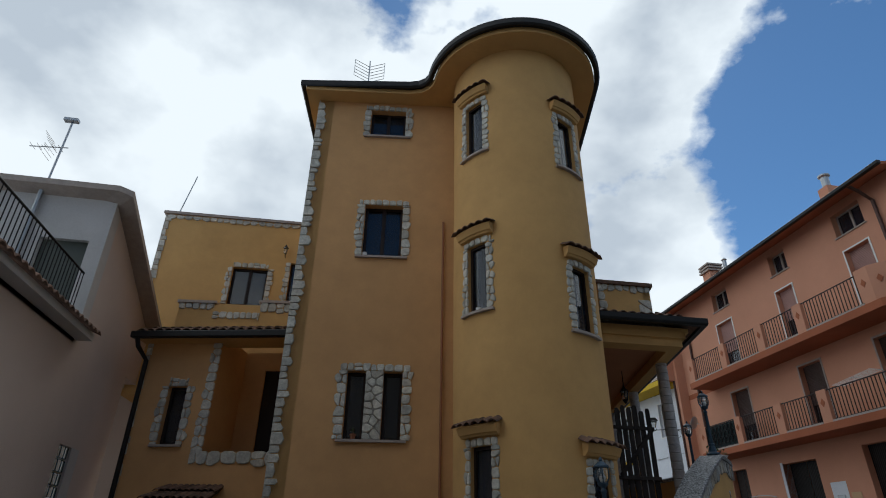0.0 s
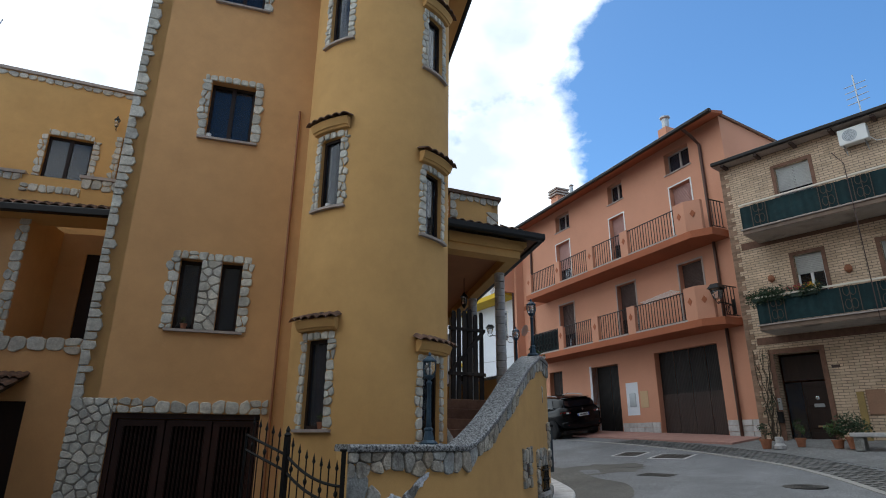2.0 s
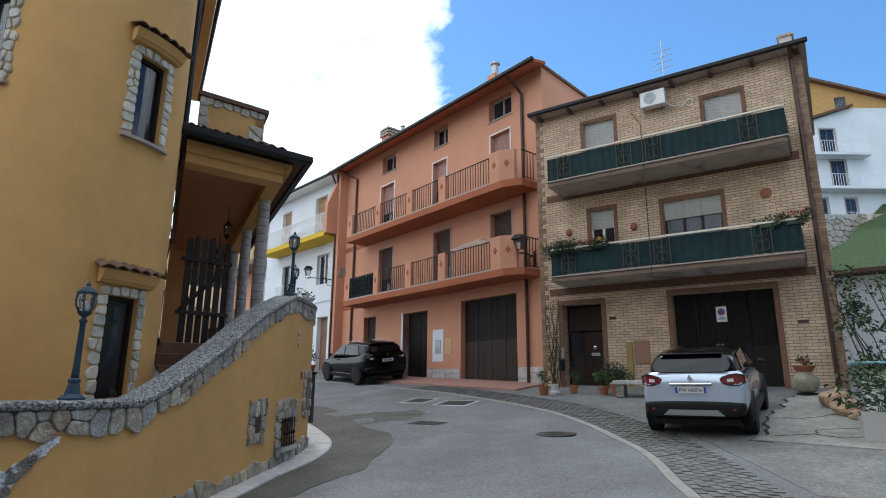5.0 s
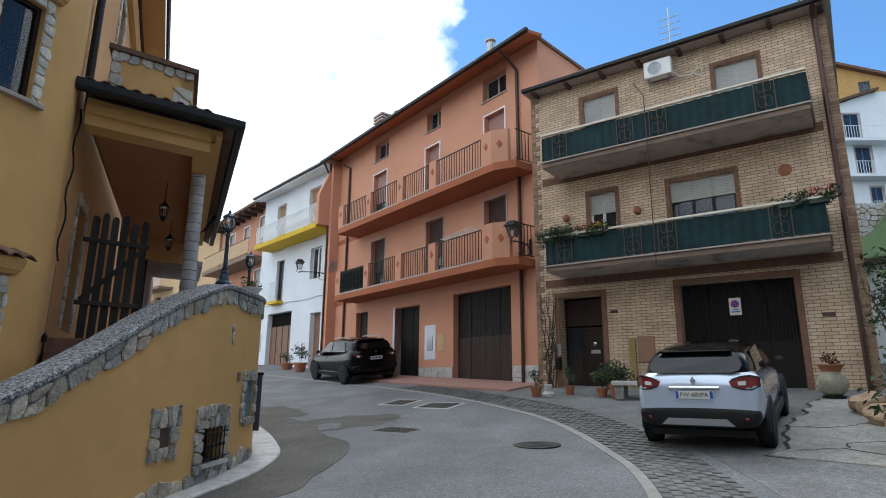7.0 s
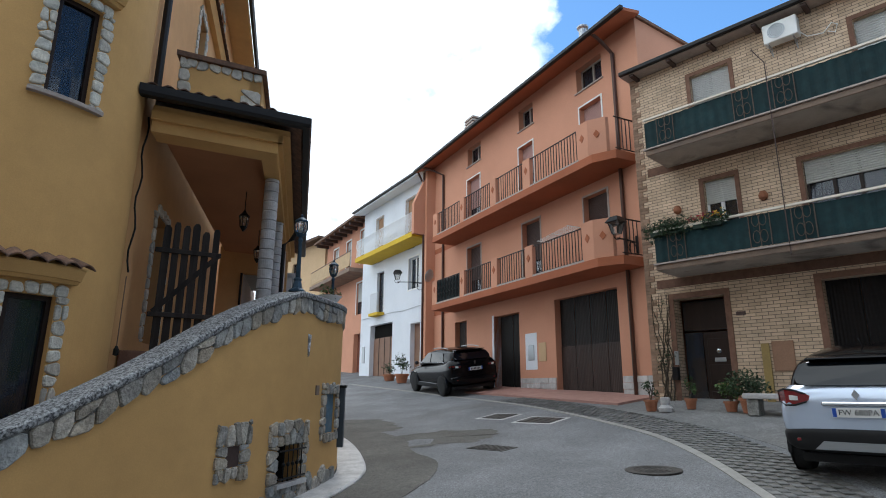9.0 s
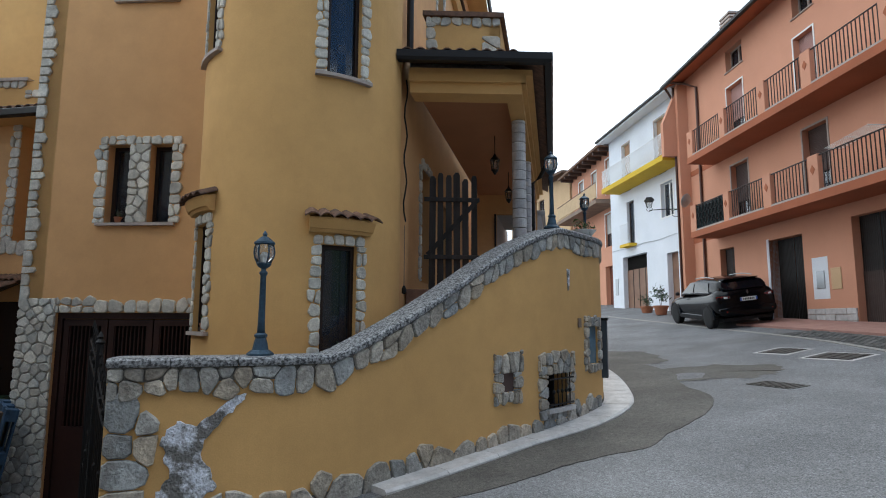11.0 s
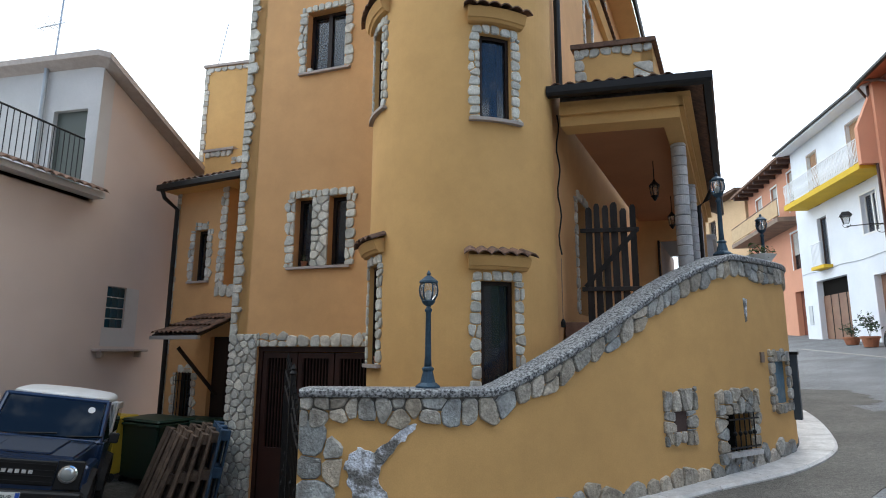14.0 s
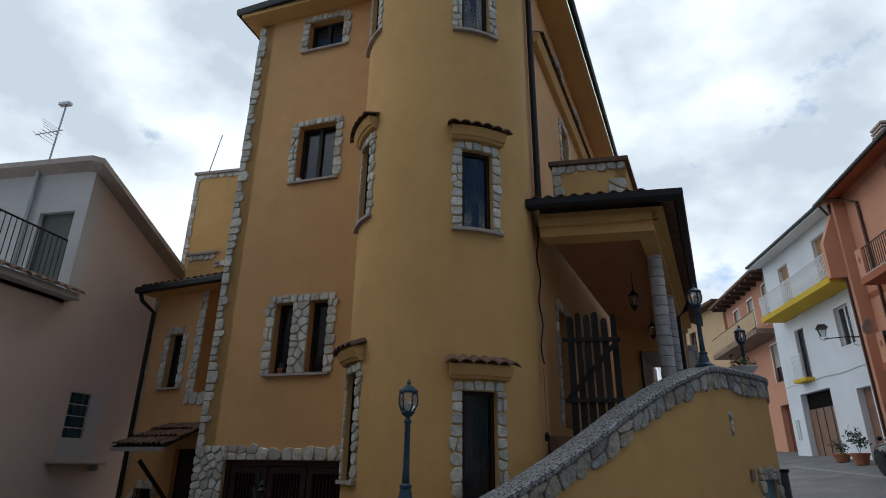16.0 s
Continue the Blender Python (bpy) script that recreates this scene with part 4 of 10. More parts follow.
FRONT = rotz(-0.93, 9.89, 0, HA)
front_f = flat(FRONT)
TC, TR = Vector((3.12, 8.88)), 1.25


def tower_f(u, z, d):
    """u is the angle in degrees times the radius, so that lengths along the wall are true."""
    a = u / TR
    r = TR - d
    return Vector((TC.x + r * math.cos(a), TC.y + r * math.sin(a), z))


def ta(deg):
    return radians(deg) * TR


SIDE = Matrix.Translation((4.37, 8.95, 0)) @ Matrix.Rotation(radians(90 - 13), 4, "Z")
side_f = flat(SIDE)


def canopy_tiles(parent, f, u0, u1, z, out, rise, count, mat=TILE):
    """A short row of curved clay tiles that slopes out from the wall."""
    for i in range(count):
        a, b = u0 + (u1 - u0) * i / count, u0 + (u1 - u0) * (i + 1) / count
        bm = bmesh.new()
        rows = []
        for d, dz in ((0.02, rise), (-out, 0.0)):
            rows.append([(bm.verts.new(f(a + (b - a) * (k / 6) * 1.12, z + dz + math.sin(math.pi * k / 6) * 0.045, d)), bm.verts.new(f(a + (b - a) * (k / 6) * 1.12, z + dz + math.sin(math.pi * k / 6) * 0.045 - 0.014, d))) for k in range(7)])
        r, s = rows
        for k in range(6):
            bm.faces.new((r[k][0], r[k + 1][0], s[k + 1][0], s[k][0]))
            bm.faces.new((r[k][1], s[k][1], s[k + 1][1], r[k + 1][1]))
            bm.faces.new((s[k][0], s[k + 1][0], s[k + 1][1], s[k][1]))
        bm.faces.new((r[0][0], s[0][0], s[0][1], r[0][1]))
        bm.faces.new((r[6][0], r[6][1], s[6][1], s[6][0]))
        part("roof_tile", bm, mat, parent)


def sill_on(f, u0, u1, z, out, parent, mat=SILL, h=0.04):
    part("window_sill", wall_sheet(lambda u, zz, d: f(u, zz, d - out), spaced(u0, u1, 0.08), [z - h, z], [], out + 0.12), mat, parent)


def little_roof(f, u0, u1, z, parent):
    """The moulded ledge over a tower window with its row of tiles."""
    bm = bmesh.new()
    rows = []
    for u in spaced(u0, u1, 0.06):
        rows.append([bm.verts.new(f(u, z + dz, d)) for d, dz in ((0.03, 0.0), (-0.07, 0.0), (-0.09, 0.03), (-0.11, 0.035), (-0.15, 0.13), (-0.15, 0.15), (0.03, 0.19))])
    for a, b in zip(rows, rows[1:]):
        for k in range(7):
            bm.faces.new((a[k], a[(k + 1) % 7], b[(k + 1) % 7], b[k]))
    bm.faces.new(rows[0]), bm.faces.new(rows[-1])
    part("ledge", bm, YELLOW, parent)
    canopy_tiles(parent, f, u0 - 0.05, u1 + 0.03, z + 0.15, 0.21, 0.09, 6)


def roof_field(parent, m, width, depth, rise, pitch=0.2, rows=3):
    """Rows of clay tiles on a slope: local x across, y up the slope."""
    n = max(2, round(width / pitch))
    for j in range(rows):
        for i in range(n):
            x = -0.0 + width * i / n
            bm = bmesh.new()
            y0, y1 = depth * j / rows - 0.05, depth * (j + 1) / rows
            z0, z1 = rise * j / rows + 0.03, rise * (j + 1) / rows
            A = [(x + pitch * 1.05 * k / 5, y0, z0 + math.sin(math.pi * k / 5) * 0.055) for k in range(6)]
            B = [(x + pitch * (0.05 + 0.95 * k / 5), y1, z1 + math.sin(math.pi * k / 5) * 0.045) for k in range(6)]
            a = [bm.verts.new(p) for p in A]
            b = [bm.verts.new(p) for p in B]
            a2 = [bm.verts.new((p[0], p[1], p[2] - 0.015)) for p in A]
            for k in range(5):
                bm.faces.new((a[k], a[k + 1], b[k + 1], b[k]))
                bm.faces.new((a[k], a2[k], a2[k + 1], a[k + 1]))
            bmesh.ops.transform(bm, matrix=m, verts=bm.verts)
            part("roof_tile", bm, TILE, parent)


def yellow_house():
    top = thing("yellow_house", "yellow stucco house with round stair tower and stone-framed windows", "house")
    hx = lambda x: (x + 0.93) / math.cos(radians(HA))
    wins = [("h2a", hx(0.17), 3.06, hx(0.49), 4.20), ("h2b", hx(0.79), 3.06, hx(1.11), 4.20), ("h3", hx(0.23), 6.41, hx(0.97), 7.55), ("hT", hx(0.19), 9.27, hx(0.93), 9.97)]
    gar = (hx(-0.42), -1.0, hx(1.62), 1.80)
    holes = [w[1:] for w in wins] + [gar]
    front = part("front_wall", wall_sheet(front_f, spaced(0, 2.95, 0.5), [-1.2, 10.2], holes, 0.3), APRICOT, top, "apricot stucco front")
    polys = []
    for k, (_, a, b, c, d) in enumerate(wins):
        if k < 2:
            continue
        polys += stone_strip([(a, b), (a, d)], 0.0, 0.15) + stone_strip([(c, d), (c, b)], 0.0, 0.15) + stone_strip([(a - 0.12, d), (c + 0.12, d)], 0.0, 0.12, (0.09, 0.16), 0.02, 0)
    a, b, c, d = wins[0][1], 3.06, wins[1][3], 4.20
    polys += stone_strip([(a, b), (a, d)], 0.0, 0.16) + stone_strip([(c, d), (c, b)], 0.0, 0.16) + stone_strip([(a - 0.13, d), (c + 0.13, d)], 0.0, 0.13, (0.09, 0.17), 0.03, 0.1)
    polys += stone_patch(wins[0][3], b, wins[1][1], d, 0.15)
    # corner strip, band over the garage and the pier beside it
    z = 1.98
    while z < 10.1:
        h = rnd.uniform(0.1, 0.24)
        w = rnd.uniform(0.09, 0.2)
        polys.append([(-0.03, z + 0.005), (w * 0.8, z + 0.01), (w, z + h * 0.45), (w * rnd.uniform(0.6, 0.9), z + h - 0.006), (-0.03, z + h - 0.006)])
        z += h
    polys += stone_patch(-0.03, -1.0, gar[0], 2.0, 0.145, 0.42)
    polys += stone_strip([(gar[0], 1.80), (gar[2] + 0.1, 1.80)], 0.0, 0.19, (0.11, 0.24), 0.06, 0.35)
    lay_stones(front, front_f, polys, STONE, 0.03, 240)
    part("stone_bed", wall_sheet(lambda u, z, d: front_f(u, z, d - 0.006), [-0.02, gar[0]], [-1.0, 2.0], [], 0.005), PALE_MORTAR, front)
    part("stone_bed", wall_sheet(lambda u, z, d: front_f(u, z, d - 0.006), [wins[0][3], wins[1][1]], [3.06, 4.2], [], 0.005), PALE_MORTAR, front)
    # left return of the corner strip
    polys = []
    lf = lambda u, z, d: FRONT @ Vector((d, u, z))
    z = 1.9
    while z < 10.1:
        h, w = rnd.uniform(0.1, 0.24), rnd.uniform(0.1, 0.2)
        polys.append([(0.0, z + 0.005), (w, z + 0.01), (w * 0.9, z + h - 0.006), (0.0, z + h - 0.006)])
        z += h
    left = part("side_wall", wall_sheet(lf, [0, 9.0], [-1.2, 10.2], [], 0.3), YELLOW, top)
    lay_stones(left, lf, polys, STONE, 0.03, 0)
    for nm, a, b, c, d in wins[:2]:
        window_unit("window", front_f, a, b, c, d, 0.14, top, 1)
    for nm, a, b, c, d in wins[2:]:
        window_unit("window", front_f, a, b, c, d, 0.14, top, 2, curtain=None)
    sill_on(front_f, wins[0][1] - 0.1, wins[1][3] + 0.1, 3.06, 0.06, top)
    for w in wins[2:]:
        sill_on(front_f, w[1] - 0.12, w[3] + 0.12, w[2], 0.06, top)
    # garage gate of slatted red-brown sheet
    g = new("garage_gate")
    g.parent = top
    tagged(g, "red-brown sheet metal folding garage gate with slots")
    a, b, c, d = gar
    part("gate_frame", wall_sheet(lambda u, z, dd: front_f(u, z, dd + 0.05), [a, c], [b, d], [(a + 0.07, b, c - 0.02, d - 0.08)], 0.06), RED_BROWN, g)
    lw = (c - a - 0.09) / 3
    for i in range(3):
        u = a + 0.07 + lw * i
        part("gate_leaf", wall_sheet(lambda u_, z, dd: front_f(u_, z, dd + 0.075), [u + 0.01, u + lw - 0.01], [b, d - 0.09], [(u + 0.09, 0.25, u + lw - 0.09, d - 0.18)], 0.035), RED_BROWN, g)
        bm = bmesh.new()
        for k in range(9):
            x = u + 0.10 + (lw - 0.2) * k / 8
            vs = [front_f(x - 0.02, 0.25, 0.085), front_f(x + 0.014, 0.25, 0.11), front_f(x + 0.014, d - 0.18, 0.11), front_f(x - 0.02, d - 0.18, 0.085)]
            tube(bm, [(vs[0] + vs[1]) / 2, (vs[2] + vs[3]) / 2], 0.013, 5)
        part("gate_slats", bm, RED_BROWN, g)
        # black sheet behind the slats, painting the unlit garage
        part("gate_back", wall_sheet(lambda u_, z, dd: front_f(u_, z, dd + 0.15), [u, u + lw], [0.2, d - 0.1], [], 0.01), SHADE_BLACK, g)
    # tower
    twl = [(ta(206), 1.58, ta(224), 2.80), (ta(205), 4.84, ta(223.5), 6.03), (ta(204.5), 7.90, ta(223), 9.07)]
    twr = [(ta(290), 1.30, ta(309), 2.53), (ta(290), 4.47, ta(309), 5.57), (ta(290), 7.50, ta(309), 8.62)]
    tw = part("tower_wall", wall_sheet(tower_f, spaced(ta(140), ta(372), 0.07), [-0.6, 10.2], twl + twr, 0.25), YELLOW, top, "round yellow stucco stair tower")
    polys = []
    for a, b, c, d in [twr[0], twl[0], twr[1], twl[1], twr[2], twl[2]]:
        polys += stone_strip([(a, b), (a, d)], 0.0, 0.125, (0.08, 0.17), 0.04, 0.25) + stone_strip([(c, d), (c, b)], 0.0, 0.125, (0.08, 0.17), 0.04, 0.25) + stone_strip([(a - 0.1, d), (c + 0.1, d)], 0.0, 0.11, (0.09, 0.16), 0.005, 0)
    lay_stones(tw, tower_f, polys, STONE, 0.026, 300)
    for i, (a, b, c, d) in enumerate(twl + twr):
        window_unit("window", tower_f, a, b, c, d, 0.06, top, 1, fw=0.045)
        # roller box and the open leaf's edge show behind the opening
        part("frame_stile", wall_sheet(lambda u, z, dd: tower_f(u, z, dd + 0.10), [c - 0.15, c - 0.09], [b + 0.03, d - 0.04], [], 0.05), DARK_WOOD, top)
        little_roof(tower_f, a - 0.14, c + 0.14, d + 0.125, top)
        if not (i == 3):
            sill_on(tower_f, a - 0.13, c + 0.13, b, 0.06, top)
    part("side_wall", wall_sheet(side_f, spaced(0, 9.0, 1.0), [0.0, 10.2], [(1.3, 2.3, 2.15, 4.1), (2.6, 7.0, 3.3, 8.3), (4.6, 7.0, 5.3, 8.3), (2.6, 9.1, 3.2, 9.8), (4.6, 9.1, 5.2, 9.8), (3.4, 2.3, 4.0, 3.9)], 0.3), APRICOT, top, "apricot side wall beside the porch")
    for a, b, c, d in ((2.6, 7.0, 3.3, 8.3), (4.6, 7.0, 5.3, 8.3), (2.6, 9.1, 3.2, 9.8), (4.6, 9.1, 5.2, 9.8)):
        window_unit("window", side_f, a, b, c, d, 0.14, top, 1)
    sidew = part("side_window_surround", bmesh.new(), STONE, top)
    bm = bmesh.new()
    for a, b, c, d in ((2.6, 7.0, 3.3, 8.3), (4.6, 7.0, 5.3, 8.3), (2.6, 9.1, 3.2, 9.8), (4.6, 9.1, 5.2, 9.8), (1.3, 2.3, 2.15, 4.1)):
        for q in stone_strip([(a, b), (a, d), (c, d), (c, b)], 0.0, 0.13):
            slab_on(bm, side_f, q, 0.004, -0.03)
    bm.to_mesh(sidew.data)
    bm.free()
    tagged(sidew, kind="stuff")
    # tiled ledge along the side wall over the second floor
    bm = bmesh.new()
    vs = []
    for u in (0.5, 8.6):
        vs.append([bm.verts.new(side_f(u, 8.60 + dz, d)) for d, dz in ((0.02, 0.0), (-0.10, 0.0), (-0.16, 0.14), (-0.16, 0.17), (0.02, 0.26))])
    for k in range(5):
        bm.faces.new((vs[0][k], vs[0][(k + 1) % 5], vs[1][(k + 1) % 5], vs[1][k]))
    bm.faces.new(vs[0]), bm.faces.new(vs[1])
    part("ledge", bm, YELLOW, top)
    canopy_tiles(top, side_f, 0.5, 8.6, 8.77, 0.22, 0.1, 40)
    # back
    bk = SIDE @ Vector((9.0, 0, 0))
    lb = FRONT @ Vector((0, 9.0, 0))
    bm = bmesh.new()
    prism(bm, [(bk.x, bk.y), (lb.x, lb.y), (lb.x, lb.y - 0.3), (bk.x, bk.y - 0.3)], -0.5, 10.2)
    part("back_wall", bm, YELLOW, top)
    # eaves: outline of the roof, with the rounded end over the tower
    e0 = FRONT @ Vector((-0.27, -0.34, 0))
    outline = [(e0.x, e0.y)]
    RE = 1.70
    for k in range(0, 31):
        a = radians(183 + (348 - 183) * k / 30)
        outline.append((TC.x + RE * math.cos(a), TC.y + RE * math.sin(a)))
    # fillet where the straight eave swings round the tower
    outline[1:1] = [(0.95, 9.30), (1.18, 9.22), (1.34, 9.08), (1.41, 8.93)]
    s1 = SIDE @ Vector((0.9, -0.5, 0))
    s2 = SIDE @ Vector((9.4, -0.5, 0))
    l2 = FRONT @ Vector((-0.27, 9.4, 0))
    outline += [(s1.x, s1.y), (s2.x, s2.y), (l2.x, l2.y)]
    bm = bmesh.new()
    prism(bm, outline, 10.17, 10.30)
    part("eave_slab", bm, YELLOW, top, "yellow painted eaves slab")
    bm = bmesh.new()
    n = len(outline)
    prof = [(0.02, 10.26), (0.10, 10.24), (0.13, 10.28), (0.13, 10.40), (0.02, 10.42)]
    rows = []
    for i, (x, y) in enumerate(outline):
        a, b = Vector(outline[i - 1]), Vector(outline[(i + 1) % n])
        t = (b - a).normalized()
        nr = Vector((t.y, -t.x))
        rows.append([bm.verts.new((x + nr.x * d, y + nr.y * d, z)) for d, z in prof])
    for i in range(n):
        for k in range(5):
            bm.faces.new((rows[i][k], rows[i][(k + 1) % 5], rows[(i + 1) % n][(k + 1) % 5], rows[(i + 1) % n][k]))
    part("gutter", bm, GUTTER, top, "black gutter round the eaves")
    bm = bmesh.new()
    lo = [bm.verts.new((x, y, 10.31)) for x, y in outline]
    apex = [bm.verts.new((1.8, 11.6, 10.75)), bm.verts.new((2.4, 16.0, 10.75))]
    for i in range(n):
        j = (i + 1) % n
        k2 = 0 if lo[j].co.y < 13.5 else 1
        bm.faces.new((lo[i], lo[j], apex[k2]))
        if (0 if lo[i].co.y < 13.5 else 1) != k2:
            bm.faces.new((lo[i], apex[1 - k2], apex[k2]))
    part("roof", bm, TILE, top)
    # pipes: thin one in the corner by the tower, the black one on the side
    j0 = FRONT @ Vector((2.72, -0.04, 0))
    part("drain_pipe", tubed([(j0.x, j0.y, 0.2), (j0.x, j0.y, 7.2)], 0.022, 8), simple("ochre_pipe", (0.30, 0.12, 0.05), 0.6), top, "thin ochre pipe")
    sp = SIDE @ Vector((0.12, -0.08, 0))
    part("drain_pipe", tubed([(sp.x, sp.y, 5.3), (sp.x, sp.y, 9.6), (sp.x + 0.2, sp.y + 0.1, 10.2)], 0.05, 10), GUTTER, top, "black downpipe")
    # loose cable
    c0 = SIDE @ Vector((0.05, -0.05, 0))
    pts = [(c0.x + 0.02 * math.sin(i * 1.3), c0.y - 0.05, 4.95 - i * 0.13) for i in range(16)]
    part("loose_cable", tubed(pts, 0.012, 6), IRON, top)
    part("loose_cable", tubed([(c0.x, c0.y - 0.05, 2.95 - i * 0.1) for i in range(9)], 0.006, 5), BALC_CONC, top)
    lathe_bm = lathed([(0.01, -0.05), (0.03, -0.04), (0.03, 0.02), (0.01, 0.06)], 10, Matrix.Translation((c0.x, c0.y - 0.06, 2.1)))
    part("bulb_holder", lathe_bm, IRON, top)


yellow_house()


# ---- porch on the tower's side ----
def porch():
    top = thing("porch", "tiled porch roof on pale round columns beside the yellow house", "porch")
    # outline: wall side, front, outer corner
    P = rotz(4.40, 8.50, 0, -1.0)      # local x along the front edge, y back along the house
    W, D = 1.80, 7.6
    skew = 0.235
    f = lambda x, y, z: P @ Vector((x + y * skew, y, z))
    bm = bmesh.new()
    q = [f(0, 0.28, 0), f(W - 0.15, 0.28, 0), f(W - 0.15, D, 0), f(0, D, 0)]
    prism(bm, [(v.x, v.y) for v in q], 4.98, 5.06)
    part("soffit", bm, YELLOW, top)
    bm = bmesh.new()
    for x0, y0, x1, y1 in ((0.0, 0.30, W - 0.3, 0.62), (W - 0.52, 0.62, W - 0.3, D)):
        q = [f(x0, y0, 0), f(x1, y0, 0), f(x1, y1, 0), f(x0, y1, 0)]
        prism(bm, [(v.x, v.y) for v in q], 4.72, 4.98)
    part("beam", bm, YELLOW, top, "yellow moulded porch beam")
    bm = bmesh.new()
    for x0, y0, x1, y1 in ((0.0, 0.24, W - 0.24, 0.30), (W - 0.30, 0.24, W - 0.24, D)):
        q = [f(x0, y0, 0), f(x1, y0, 0), f(x1, y1, 0), f(x0, y1, 0)]
        prism(bm, [(v.x, v.y) for v in q], 4.86, 4.975)
    part("moulding", bm, YELLOW, top)
    bm = bmesh.new()
    q = [f(0, 0.62, 0), f(W - 0.52, 0.62, 0), f(W - 0.52, D, 0), f(0, D, 0)]
    prism(bm, [(v.x, v.y) for v in q], 4.90, 4.95)
    part("porch_ceiling", bm, material("porch_orange", (0.50, 0.235, 0.115), (0.42, 0.20, 0.10), 0.9, 0.8, 70, 0.15, stains=0.2, stain_color=(0.28, 0.13, 0.07)), top, "dull orange porch ceiling")
    # sloping tiled roof: front slope and right slope meeting in a hip
    bm = bmesh.new()
    lo = [f(-0.05, 0.05, 5.14), f(W, 0.05, 5.14), f(W, D, 5.14)]
    hi = [f(-0.05, 0.75, 5.42), f(W - 0.62, 0.75, 5.42), f(W - 0.62, D, 5.42)]
    v = [bm.verts.new(p) for p in lo + hi]
    bm.faces.new((v[0], v[1], v[4], v[3])), bm.faces.new((v[1], v[2], v[5], v[4]))
    w = [bm.verts.new(p - Vector((0, 0, 0.09))) for p in lo + hi]
    bm.faces.new((w[0], w[3], w[4], w[1])), bm.faces.new((w[1], w[4], w[5], w[2]))
    bm.faces.new((v[0], w[0], w[1], v[1])), bm.faces.new((v[1], w[1], w[2], v[2])), bm.faces.new((v[0], v[3], w[3], w[0]))
    part("roof_deck", bm, TILE, top)
    roof_field(top, P @ Matrix.Translation((-0.05, 0.05, 5.13)), W - 0.25, 0.7, 0.28, 0.165, 2)
    m = Matrix.Translation(f(W, 0.3, 5.13)) @ Matrix.Rotation(radians(90 - 14), 4, "Z")
    roof_field(top, m, D - 0.4, 0.62, 0.28, 0.19, 2)
    # gutters
    prof = [(0.0, 0.0), (-0.09, 0.0), (-0.11, 0.04), (-0.11, 0.13), (-0.095, 0.13), (0.0, 0.12)]
    bm = bmesh.new()
    rows = []
    for x, y, dx, dy in ((-0.08, 0.05, 0, 1), (W + 0.02, 0.05, -1, 1), (W + 0.02, D, -1, 0)):
        rows.append([bm.verts.new(f(x + dx * d * 1.0, y + dy * d, 5.02 + z)) for d, z in prof])
    for a, b in zip(rows, rows[1:]):
        for k in range(6):
            bm.faces.new((a[k], a[(k + 1) % 6], b[(k + 1) % 6], b[k]))
    bm.faces.new(rows[0]), bm.faces.new(rows[-1])
    part("gutter", bm, GUTTER, top, "black square gutter")
    # terrace floor and parapet above the roof
    bm = bmesh.new()
    q = [f(-0.1, 0.7, 0), f(W - 0.3, 0.7, 0), f(W - 0.3, D, 0), f(-0.1, D, 0)]
    prism(bm, [(v.x, v.y) for v in q], 5.06, 5.40)
    part("terrace_floor", bm, CONCRETE, top)
    bmf = lambda u, z, d: f(0.12 + u, 0.72 + d, z)
    pf = part("parapet", wall_sheet(bmf, [0, 1.06], [5.38, 6.02], [], 0.16), YELLOW, top, "yellow terrace parapet with stone edging")
    polys = stone_strip([(1.06, 6.02), (0.0, 6.02)], 0.0, 0.13, (0.12, 0.22), 0.05, 0.2) + stone_strip([(0, 6.0), (0, 5.42)], 0.0, 0.14, (0.12, 0.2), 0.05, 0.2) + stone_patch(0.80, 5.42, 1.06, 5.75, 0.2)
    polys = [[(u, z) for u, z in p] for p in polys]
    lay_stones(pf, bmf, polys, STONE, 0.025, 60)
    bm = bmesh.new()
    q = [f(0.08, 0.66, 0), f(1.24, 0.66, 0), f(1.24, D, 0), f(1.04, D, 0), f(1.04, 0.95, 0), f(0.08, 0.95, 0)]
    prism(bm, [(p.x, p.y) for p in q], 6.02, 6.09)
    part("parapet_coping", bm, TILE, top)
    sf = lambda u, z, d: f(1.18 - d, 0.72 + u, z)
    part("parapet", wall_sheet(sf, [0, D - 0.8], [5.38, 6.02], [], 0.16), YELLOW, top)
    # wall that closes the porch's far end
    ef = lambda u, z, d: f(u, D - 0.3 + d, z)
    part("end_wall", wall_sheet(ef, [-0.1, W - 0.3], [1.8, 5.0], [(0.45, 2.2, 1.35, 4.4)], 0.15), APRICOT, top, "apricot wall at the porch's end")
    # passage that goes on behind the end wall; unseen right wall added against daylight
    for nm, x0, y0, x1, y1, za, zb, mt in (("passage_wall", 0.28, D - 0.12, 0.44, D + 3.4, 1.8, 4.5, PINK_GREY), ("passage_ceiling", 0.28, D - 0.12, 1.7, D + 2.4, 4.42, 4.55, PLAIN_GREY), ("passage_wall", 1.5, D - 0.12, 1.62, D + 2.4, 1.8, 4.5, PLAIN_GREY), ("passage_end", 0.2, D + 4.2, 2.6, D + 4.4, 1.8, 4.0, BEIGE_WALL)):
        bm = bmesh.new()
        q = [f(x0, y0, 0), f(x1, y0, 0), f(x1, y1, 0), f(x0, y1, 0)]
        prism(bm, [(v.x, v.y) for v in q], za, zb)
        part(nm, bm, mt, top)
    for u in (0.40, 1.35):
        part("door_frame", wall_sheet(lambda a, z, d: ef(a, z, d - 0.04), [u, u + 0.05], [2.2, 4.4], [], 0.05), DARK_WOOD, top)
